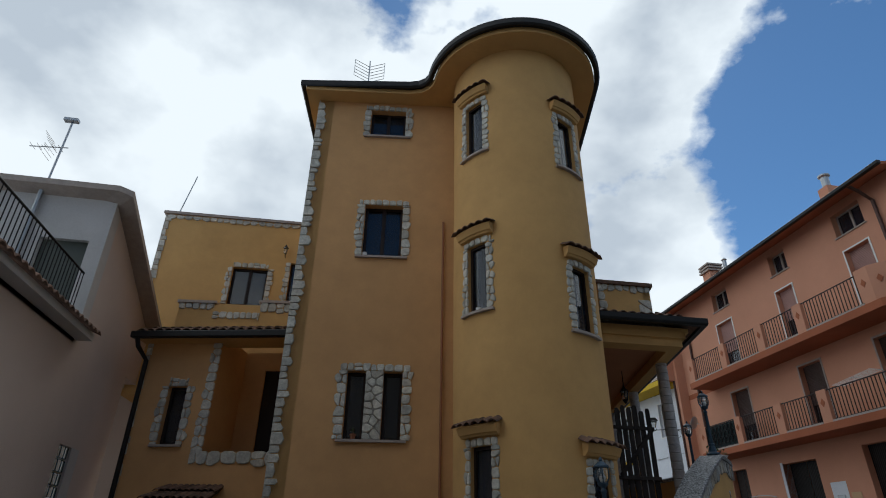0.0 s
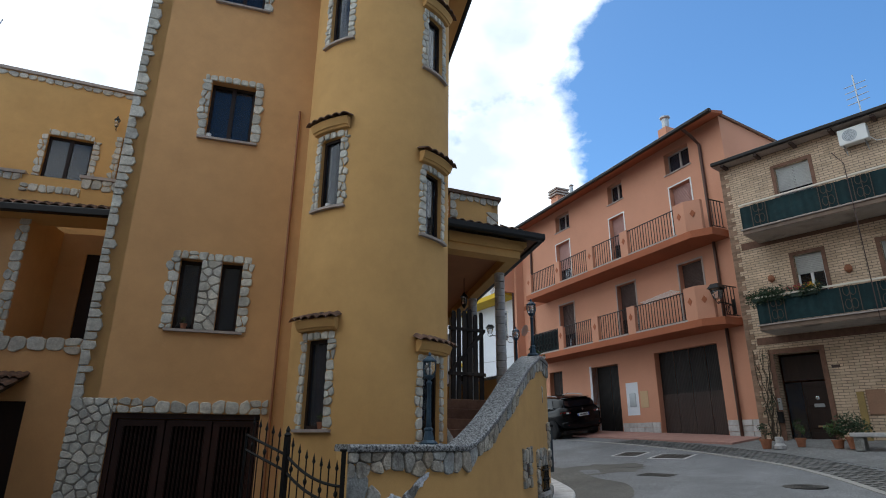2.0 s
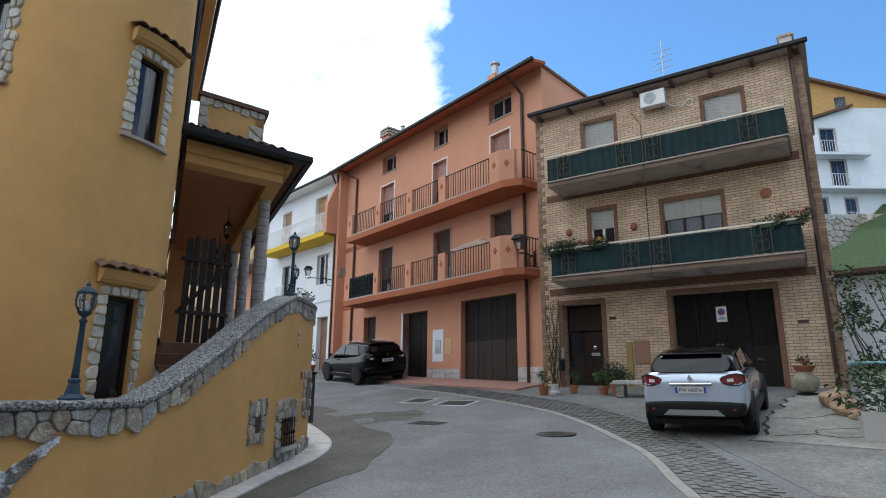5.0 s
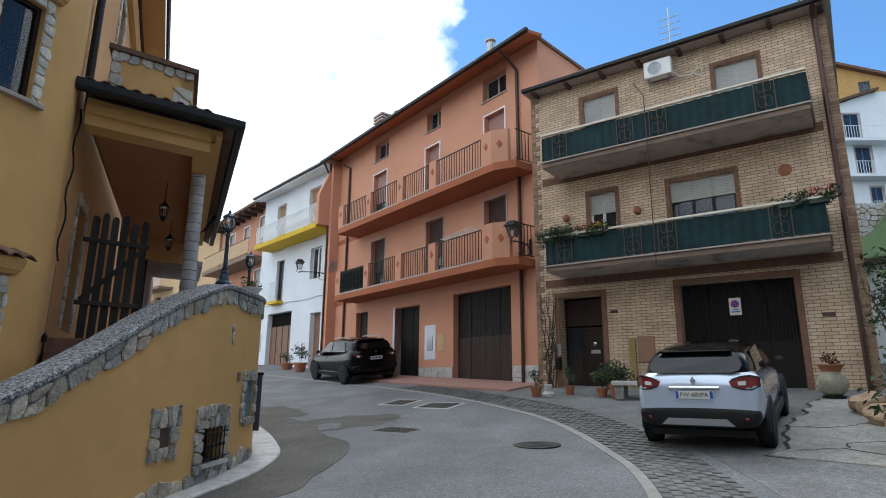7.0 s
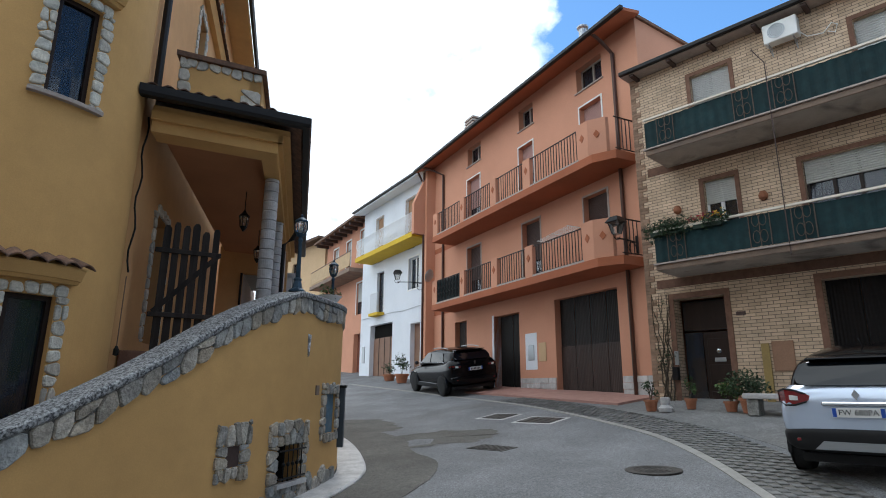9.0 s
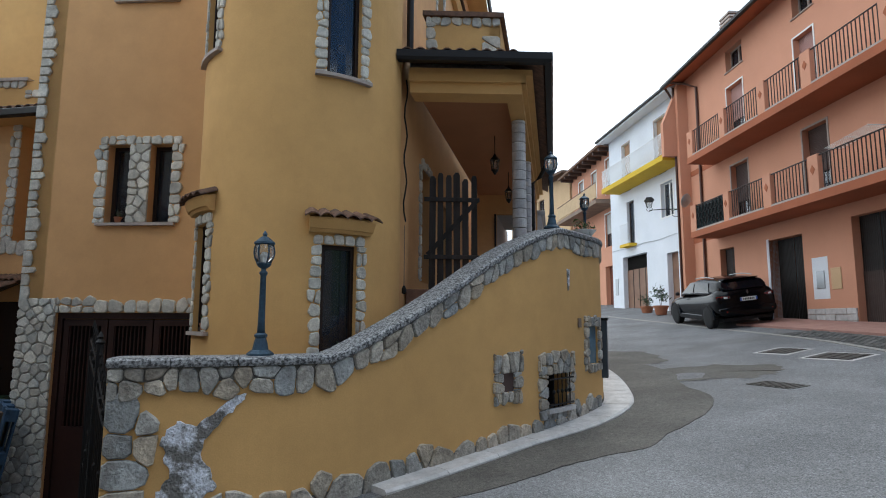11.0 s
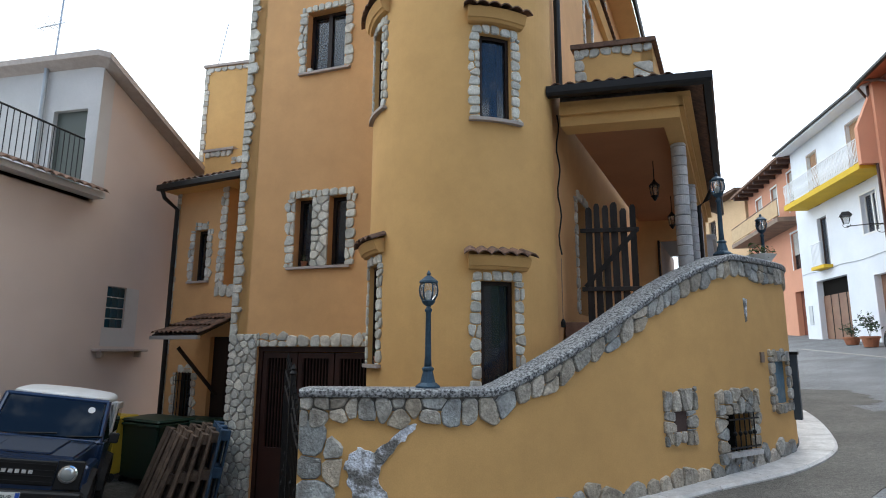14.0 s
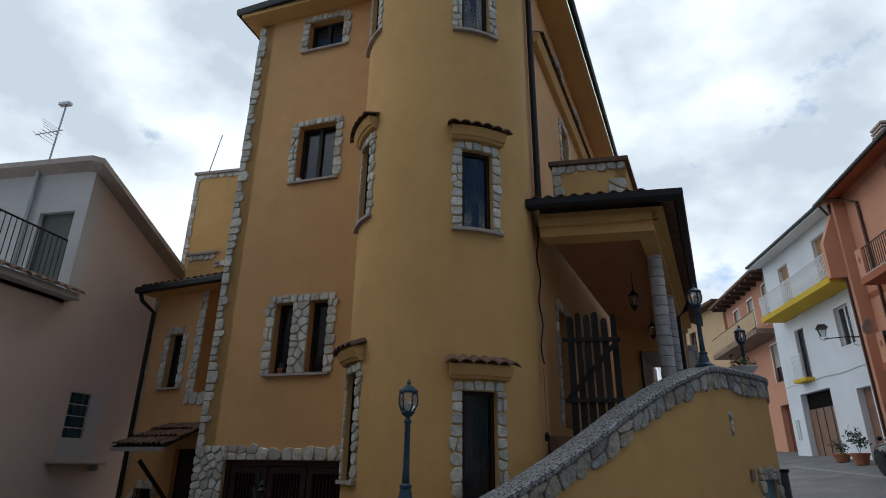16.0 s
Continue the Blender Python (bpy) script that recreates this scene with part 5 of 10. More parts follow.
    # columns of stacked pale drums
    for y in (1.35, 3.6, 5.9):
        c = f(W - 0.41, y, 0)
        col = new("column")
        col.parent = top
        col.location = (c.x, c.y, 2.2)
        z = 0.0
        while z < 2.5:
            h = min(0.145, 2.52 - z)
            bm = lathed([(0.097, z + 0.004), (0.104, z + 0.012), (0.104, z + h - 0.012), (0.097, z + h - 0.003)], 22)
            part("drum", bm, MARBLE, col, smooth_shade=False)
            z += 0.145
    # downpipe at the second column
    c = f(W - 0.1, 4.6, 0)
    part("drain_pipe", tubed([(c.x + 0.1, c.y, 5.0), (c.x - 0.05, c.y, 4.7), (c.x - 0.22, c.y, 4.55), (c.x - 0.22, c.y, 2.2)], 0.045, 10), GUTTER, top)
    # hanging lanterns
    for x, y in ((0.9, 2.6), (0.95, 5.0)):
        c = f(x, y, 0)
        lan = thing("hanging_lantern", "small dark hanging porch lantern with clear glass", "lantern", Matrix.Translation((c.x, c.y, 4.28)), "porch lanterns")
        part("chain", tubed([(0, 0, 0.30), (0, 0, 0.62)], 0.008, 6), IRON, lan)
        part("cap", lathed([(0.01, 0.30), (0.03, 0.26), (0.085, 0.2), (0.09, 0.185)], 12), IRON, lan)
        part("glass", lathed([(0.045, 0.0), (0.07, 0.18)], 8), CLEAR, lan)
        part("base", lathed([(0.01, -0.07), (0.03, -0.04), (0.055, 0.0), (0.06, 0.015)], 12), IRON, lan)
        bm = bmesh.new()
        for k in range(6):
            a = k * math.tau / 6
            tube(bm, [(0.055 * math.cos(a), 0.055 * math.sin(a), 0), (0.08 * math.cos(a), 0.08 * math.sin(a), 0.19)], 0.006, 5)
        part("cage", bm, IRON, lan)
    # old plank gate at the head of the ramp
    G = Matrix.Translation((4.74, 9.25, 2.12)) @ Matrix.Rotation(radians(2), 4, "Z")
    gate = thing("plank_gate", "old weathered grey wooden plank gate with diagonal brace", "gate", G)
    xs = [0.02, 0.135, 0.25, 0.365, 0.485, 0.605]
    for i, x in enumerate(xs):
        h = [1.58, 1.63, 1.60, 1.64, 1.55, 1.60][i]
        bm = bmesh.new()
        w = 0.088
        pts = [(x, 0), (x + w, 0), (x + w + rnd.uniform(-0.008, 0.008), h - 0.04), (x + w * 0.75, h), (x + w * 0.25, h), (x + rnd.uniform(-0.008, 0.008), h - 0.04)]
        lo = [bm.verts.new((a, 0, b)) for a, b in pts]
        hi = [bm.verts.new((a, 0.022, b)) for a, b in pts]
        bm.faces.new(lo), bm.faces.new(hi)
        for k in range(6):
            bm.faces.new((lo[k], lo[(k + 1) % 6], hi[(k + 1) % 6], hi[k]))
        part("plank", bm, GREY_WOOD, gate)
    part("rail", boxed(-0.05, -0.03, 0.42, 0.72, 0.0, 0.48, bevel=0.006), GREY_WOOD, gate)
    part("rail", boxed(-0.05, -0.03, 1.22, 0.72, 0.0, 1.28, bevel=0.006), GREY_WOOD, gate)
    bm = boxed(0, -0.03, -0.03, 1.02, 0.0, 0.03, Matrix.Translation((0.0, -0.004, 0.48)) @ Matrix.Rotation(radians(-48), 4, "Y"))
    part("brace", bm, GREY_WOOD, gate)
    st = thing("gate_steps", "brown tiled steps behind the ramp wall", "steps")
    tagged(st, kind="structure")
    for i in range(5):
        part("step", boxed(4.45, 8.55 + 0.16 * i, 1.1, 5.45 + 0.2 * i, 9.6, 1.38 + 0.17 * (i + 0.4), bevel=0.01), BRICK_TRIM, st)


porch()


# ---- lower annex with its loggia, on the yard side ----
def annex():
    top = thing("annex", "yellow annex with loggia, tiled eaves and stone-framed windows", "house")
    M = rotz(-3.82, 12.02, 0, -14)
    f = flat(M)
    win, low, door, log = (0.63, 3.15, 1.0, 4.24), (0.42, 0.15, 0.85, 1.28), (1.30, -1.2, 2.1, 2.0), (1.52, 3.02, 3.3, 5.15)
    wall = part("front_wall", wall_sheet(f, [0, 3.4], [-1.5, 5.3], [win, low, door, log], 0.28), APRICOT, top)
    polys = []
    for a, b, c, d in (win,):
        polys += stone_strip([(a, b), (a, d), (c, d), (c, b)], 0.0, 0.15)
    polys += stone_strip([(low[0], low[1]), (low[0], low[3]), (low[2], low[3]), (low[2], low[1])], 0.0, 0.14)
    polys += stone_strip([(1.52, 3.0), (1.52, 5.2)], -0.02, 0.17)
    polys += stone_strip([(3.0, 3.04), (1.32, 3.04)], 0.0, 0.24, (0.16, 0.3), 0.06, 0.2)
    z = -1.2
    while z < 5.2:
        h, w = rnd.uniform(0.1, 0.22), rnd.uniform(0.07, 0.12)
        polys.append([(0.0, z + 0.005), (w, z + 0.01), (w * 0.9, z + h - 0.006), (0.0, z + h - 0.006)])
        z += h
    lay_stones(wall, f, polys, STONE, 0.03, 120)
    window_unit("window", f, *win, 0.12, top, 1)
    window_unit("window", f, *low, 0.12, top, 1)
    sill_on(f, win[0] - 0.12, win[2] + 0.12, win[1], 0.06, top)
    bm = bmesh.new()
    for k in range(5):
        u = low[0] + 0.04 + (low[2] - low[0] - 0.08) * k / 4
        tube(bm, [f(u, low[1] - 0.02, -0.06), f(u, low[3] + 0.02, -0.06)], 0.008, 6)
    for z in (low[1] + 0.15, low[3] - 0.15):
        tube(bm, [f(low[0] - 0.02, z, -0.06), f(low[2] + 0.02, z, -0.06)], 0.008, 6)
    part("window_grate", bm, IRON, top)
    # loggia interior
    part("loggia_back", wall_sheet(lambda u, z, d: f(u, z, d + 1.3), [1.2, 3.6], [2.5, 5.3], [(2.0, 3.0, 2.5, 4.9)], 0.1), APRICOT, top)
    part("loggia_side", boxed(1.42, 0.28, 2.5, 1.52, 1.3, 5.3, M), APRICOT, top)
    part("loggia_floor", boxed(1.42, 0.28, 2.6, 3.6, 1.4, 2.75, M), CONCRETE, top)
    part("loggia_door", boxed(2.0, 1.34, 2.75, 2.5, 1.38, 4.9, M), DARK_WOOD, top)
    part("door", boxed(1.2, 0.10, -1.4, 2.3, 0.16, 2.1, M), DARK_WOOD, top, "dark wooden door under the canopy")
    part("side_wall", boxed(0.0, 0.28, -1.5, 0.28, 3.2, 5.3, M), APRICOT, top)
    # tiled eaves
    bm = bmesh.new()
    vs = [M @ Vector(p) for p in ((-0.08, -0.35, 5.22), (3.5, -0.35, 5.22), (3.5, 0.55, 5.60), (0.1, 0.55, 5.60))]
    v = [bm.verts.new(p) for p in vs]
    w = [bm.verts.new(p - Vector((0, 0, 0.1))) for p in vs]
    bm.faces.new(v), bm.faces.new(w)
    for k in range(4):
        bm.faces.new((v[k], v[(k + 1) % 4], w[(k + 1) % 4], w[k]))
    part("roof_deck", bm, TILE, top)
    roof_field(top, M @ Matrix.Translation((-0.08, -0.35, 5.22)), 3.3, 0.9, 0.38, 0.18, 2)
    bm = boxed(-0.15, -0.47, 5.10, 3.6, -0.34, 5.23, M, 0.015)
    part("gutter", bm, GUTTER, top, "black gutter")
    part("soffit", boxed(-0.06, -0.34, 5.10, 3.5, 0.3, 5.15, M), YELLOW, top)
    part("drain_pipe", tubed([M @ Vector(p) for p in ((-0.02, -0.4, 5.1), (0.0, -0.35, 4.95), (0.06, -0.06, 4.75), (0.06, -0.06, -1.2))], 0.045, 10), GUTTER, top, "black downpipe")
    # terrace parapet and back wall
    B = rotz(-3.55, 12.45, 0, -7)
    bf = flat(B)
    par = part("parapet", wall_sheet(bf, [0, 2.8], [5.4, 6.2], [], 0.18), YELLOW, top)
    polys = stone_strip([(0.75, 6.2), (0.0, 6.2)], 0.0, 0.13, (0.12, 0.2), 0.05) + stone_strip([(1.75, 6.02), (0.75, 6.02)], 0.0, 0.16, (0.12, 0.2), 0.05) + stone_strip([(2.7, 6.25), (1.75, 6.25)], 0.0, 0.2, (0.12, 0.2), 0.06)
    lay_stones(par, bf, polys, STONE, 0.03, 40)
    bm = bmesh.new()
    box(bm, -0.04, -0.05, 6.2, 0.8, 0.22, 6.26, B)
    box(bm, 1.7, -0.05, 6.25, 2.8, 0.22, 6.31, B)
    part("parapet_coping", bm, SILL, top)
    K = rotz(-4.83, 13.95, 0, -1.5)
    kf = flat(K)
    w1 = (1.93, 6.80, 2.80, 7.82)
    dr = (3.35, 6.3, 4.2, 8.05)
    back = part("upper_wall", wall_sheet(kf, [0, 5.6], [4.5, 9.2], [w1, dr], 0.25), YELLOW, top, "bright yellow upper wall")
    polys = stone_strip([(w1[0], w1[1]), (w1[0], w1[3]), (w1[2], w1[3]), (w1[2], w1[1])], 0, 0.14) + stone_strip([(5.0, 9.18), (0, 9.18)], 0.0, 0.12, (0.14, 0.26), 0.04, 0) + stone_strip([(dr[0], 6.3), (dr[0], 8.05)], 0, 0.14)
    z = 4.6
    while z < 9.1:
        h, w = rnd.uniform(0.12, 0.24), rnd.uniform(0.09, 0.17)
        polys.append([(0.0, z + 0.005), (w, z + 0.01), (w * 0.9, z + h - 0.006), (0.0, z + h - 0.006)])
        z += h
    lay_stones(back, kf, polys, STONE, 0.03, 90)
    part("upper_side", boxed(0, 0.25, 4.5, 0.25, 4.0, 9.2, K), YELLOW, top)
    part("upper_coping", boxed(-0.05, -0.06, 9.2, 5.6, 0.3, 9.27, K), SILL, top)
    window_unit("window", kf, *w1, 0.1, top, 2)
    window_unit("window", kf, *dr, 0.1, top, 1)
    part("antenna_mast", tubed([K @ Vector((0.25, 0.1, 9.2)), K @ Vector((0.5, 0.1, 10.5))], 0.015, 6), GREY_METAL, top)
    lan = thing("wall_lantern", "small black wall lantern on the yellow wall", "lantern", K @ Matrix.Translation((3.18, -0.12, 8.35)))
    part("glass", lathed([(0.04, -0.1), (0.06, 0.06)], 8), CLEAR, lan)
    part("cap", lathed([(0.07, 0.06), (0.03, 0.12), (0.005, 0.17)], 10), IRON, lan)
    part("bracket", tubed([(0, 0.14, -0.15), (0, 0.05, -0.17), (0, 0, -0.1)], 0.01, 6), IRON, lan)
    # door canopy on the yard side
    C = M @ Matrix.Translation((0.80, -0.95, 2.02)) @ Matrix.Diagonal((0.66, 1, 1, 1))
    can = new("door_canopy")
    can.parent = top
    tagged(can, "small tiled door canopy on dark timber struts")
    bm = bmesh.new()
    vs = [C @ Vector(p) for p in ((0, 0, 0.0), (1.9, 0, 0.0), (1.9, 0.95, 0.42), (0.35, 0.95, 0.42))]
    v = [bm.verts.new(p) for p in vs]
    w = [bm.verts.new(p - Vector((0, 0, 0.05))) for p in vs]
    bm.faces.new(v), bm.faces.new(w)
    for k in range(4):
        bm.faces.new((v[k], v[(k + 1) % 4], w[(k + 1) % 4], w[k]))
    part("canopy_deck", bm, DARK_WOOD, can)
    n = 10
    for i in range(n):
        for j in range(3):
            xa, xb = 0.0 + 1.9 * i / n, 0.0 + 1.9 * (i + 1) / n
            off = 0.32 * (1 - i / n)
            x0, x1 = xa + off * j / 3, xa + off * (j + 1) / 3
            bm = bmesh.new()
            A = [(x0 + 0.2 * k / 5, 0.95 * j / 3 - 0.04, 0.42 * j / 3 + 0.02 + math.sin(math.pi * k / 5) * 0.05) for k in range(6)]
            Bp = [(x1 + 0.19 * k / 5, 0.95 * (j + 1) / 3, 0.42 * (j + 1) / 3 + math.sin(math.pi * k / 5) * 0.04) for k in range(6)]
            a = [bm.verts.new(C @ Vector(p)) for p in A]
            b = [bm.verts.new(C @ Vector(p)) for p in Bp]
            for k in range(5):
                bm.faces.new((a[k], a[k + 1], b[k + 1], b[k]))
            part("roof_tile", bm, TILE, can)
    part("canopy_beam", boxed(-0.03, -0.04, -0.09, 1.93, 0.03, -0.02, C, 0.006), GREY_METAL, can)
    part("strut", boxed(-0.03, -0.03, 0, 0.03, 0.03, 1.25, C @ Matrix.Translation((1.25, 0.9, -1.15)) @ Matrix.Rotation(radians(38), 4, "X") @ Matrix.Rotation(radians(-22), 4, "Y")), DARK_WOOD, can)


annex()
# ---- neighbour on the yard's other side ----
def neighbour():
    top = thing("neighbour_house", "pink-grey plastered house with terrace railing and tiled cornice", "house")
    X = -4.5
    sf = lambda u, z, d: Vector((X - d, u, z))
    gb = (11.04, 2.14, 11.55, 3.00)
    part("wall", wall_sheet(sf, [-6, 13.2], [-1.4, 4.7], [gb], 0.3), PINK_GREY, top, "pink-grey stained plaster")
    part("wall", wall_sheet(sf, spaced(10.65, 15.2, 0.5), [4.7, 7.35], [], 0.3, None, lambda y: 7.42 - 0.42 * (y - 10.35)), PINK_GREY, top)
    ff = lambda u, z, d: Vector((X - u, 10.35 + d, z))
    dr = (0.28, 4.75, 1.1, 6.5)
    part("upper_front", wall_sheet(ff, [0, 6], [4.7, 7.5], [dr], 0.3), PLAIN_GREY, top, "grey unpainted plaster")
    part("door", boxed(X - 1.1, 10.45, 4.75, X - 0.28, 10.5, 6.5), simple("grey_green_door", (0.06, 0.07, 0.06), 0.6), top, "dark grey-green terrace door")
    part("floor_slab", boxed(X - 6, -6, 4.55, X, 10.35, 4.72), PLAIN_GREY, top)
    # roof
    bm = bmesh.new()
    prism(bm, [(X - 6.2, 10.1), (X + 0.05, 10.1), (X + 0.32, 10.15), (X + 0.32, 15.4), (X - 6.2, 15.4)], lambda x, y: 7.5 - 0.2 * max(0, x - X) - 0.42 * (y - 10.1), lambda x, y: 7.62 - 0.2 * max(0, x - X) - 0.42 * (y - 10.1))
    part("roof", bm, SILL, top, "thin roof slab with overhanging eaves")
    # cornice of tiles along the terrace
    part("cornice", boxed(X, -6, 4.62, X + 0.26, 10.45, 4.74), PLAIN_GREY, top)
    for i in range(46):
        y = 10.42 - 0.2 * i
        bm = bmesh.new()
        A = [(X + 0.38, y - 0.19 * k / 5, 4.72 + math.sin(math.pi * k / 5) * 0.06) for k in range(6)]
        B = [(X + 0.02, y - 0.19 * k / 5, 4.86 + math.sin(math.pi * k / 5) * 0.06) for k in range(6)]
        a = [bm.verts.new(p) for p in A]
        b = [bm.verts.new(p) for p in B]
        a2 = [bm.verts.new((p[0], p[1], p[2] - 0.02)) for p in A]
        for k in range(5):
            bm.faces.new((a[k], a[k + 1], b[k + 1], b[k]))
            bm.faces.new((a[k], a2[k], a2[k + 1], a[k + 1]))
        part("roof_tile", bm, TILE, top)
    # railing of the terrace between piers
    rail = new("railing")
    rail.parent = top
    for y0, y1 in ((6.6, 10.2), (3.5, 6.3)):
        part("handrail", tubed([(X - 0.12, y0, 5.78), (X - 0.12, y1, 5.78)], 0.02, 8), IRON, rail)
        part("bottom_rail", tubed([(X - 0.12, y0, 4.95), (X - 0.12, y1, 4.95)], 0.015, 8), IRON, rail)
        n = int((y1 - y0) / 0.11)
        for i in range(n + 1):
            y = y0 + (y1 - y0) * i / n
            part("baluster", tubed([(X - 0.12, y, 4.95), (X - 0.12, y, 5.78)], 0.009, 5), IRON, rail)
    for y in (6.45,):
        part("pier", boxed(X - 0.24, y - 0.14, 4.72, X + 0.02, y + 0.14, 5.85, bevel=0.01), PLAIN_GREY, top)
        part("pier_cap", boxed(X - 0.28, y - 0.18, 5.85, X + 0.06, y + 0.18, 5.93, bevel=0.01), PLAIN_GREY, top)
    # glass blocks
    for i in range(3):
        for k in range(4):
            a, b = gb[0] + 0.17 * i + 0.01, gb[1] + 0.215 * k + 0.01
            part("glass_block", boxed(X - 0.09, a, b, X - 0.03, a + 0.15, b + 0.195, bevel=0.012), TEAL_GLASS, top)
    part("window_mortar", boxed(X - 0.12, gb[0], gb[1], X - 0.06, gb[2], gb[3]), WHITE_PLASTIC, top)
    part("plaster_patch", boxed(X, 10.98, 1.80, X + 0.006, 11.9, 2.17), PLAIN_GREY, top)
    part("plaster_patch", boxed(X, 11.54, 2.17, X + 0.006, 11.9, 3.0), PLAIN_GREY, top)
    part("ledge", boxed(X - 0.05, 10.8, 1.70, X + 0.20, 12.1, 1.755, bevel=0.01), SILL, top, "worn stone ledge")
    for y in (10.95, 11.95):
        part("bracket", boxed(X, y - 0.04, 1.58, X + 0.13, y + 0.04, 1.70, bevel=0.01), SILL, top)
    part("drain_pipe", tubed([(X - 1.35, 10.28, 4.8), (X - 1.35, 10.28, 7.5)], 0.045, 8), GREY_METAL, top)
    # bellied window grille lower down the wall
    gr = new("window_grille")
    gr.parent = top
    for i in range(8):
        y = 6.1 + 0.14 * i
        pts = [(X + 0.02 + 0.22 * math.sin(math.pi * min(1, k / 8) ** 1.6), y, 3.55 - 0.11 * k) for k in range(9)]
        part("bar", tubed(pts, 0.01, 5), IRON, gr)
    part("top_rail", tubed([(X + 0.03, 6.05, 3.55), (X + 0.03, 7.2, 3.55)], 0.014, 6), IRON, gr)
    part("back_wall", boxed(X - 6.2, 15.2, -1, X, 15.4, 5.4), PINK_GREY, top)
    ant = thing("tv_antenna", "tall television antenna mast on the grey roof", "antenna", Matrix.Translation((X - 1.45, 10.5, 7.4)))
    part("mast", tubed([(0, 0, -0.4), (0.05, 0, 1.9)], 0.02, 6), GREY_METAL, ant)
    part("boom", tubed([(-0.55, 0, 1.15), (0.15, 0, 1.2)], 0.012, 5), GREY_METAL, ant)
    for i in range(5):
        x = -0.5 + 0.13 * i
        part("element", tubed([(x, -0.12, 1.16), (x, 0.12, 1.16)], 0.006, 4), GREY_METAL, ant)
    bm = bmesh.new()
    for i in range(7):
        tube(bm, [(-0.15 - 0.03 * abs(i - 3), -0.22, 1.2 + 0.07 * (i - 3)), (-0.15 - 0.03 * abs(i - 3), 0.22, 1.2 + 0.07 * (i - 3))], 0.005, 4)
    part("reflector", bm, GREY_METAL, ant)
    part("head_box", boxed(-0.12, -0.06, 1.85, 0.16, 0.06, 1.93, bevel=0.01), GREY_METAL, ant)


neighbour()


def railing(parent, f, u0, u1, z0, z1, d, mat, step=0.11, r=0.009):
    part("handrail", tubed([f(u0, z1, d), f(u1, z1, d)], 0.02, 6), mat, parent)
    part("bottom_rail", tubed([f(u0, z0, d), f(u1, z0, d)], 0.014, 6), mat, parent)
    n = max(2, int((u1 - u0) / step))
    for i in range(1, n):
        u = u0 + (u1 - u0) * i / n
        part("baluster", tubed([f(u, z0, d), f(u, z1, d)], r, 5), mat, parent)


def surround(parent, f, u0, z0, u1, z1, w, out, mat, bottom=False):
    """A flat frame round an opening, proud of the wall."""
    hole = (u0, z0 if not bottom else z0, u1, z1)
    part("trim", wall_sheet(lambda u, z, d: f(u, z, d - out), [u0 - w, u1 + w], [z0 - (w if bottom else 0), z1 + w], [hole], out - 0.002), mat, parent)


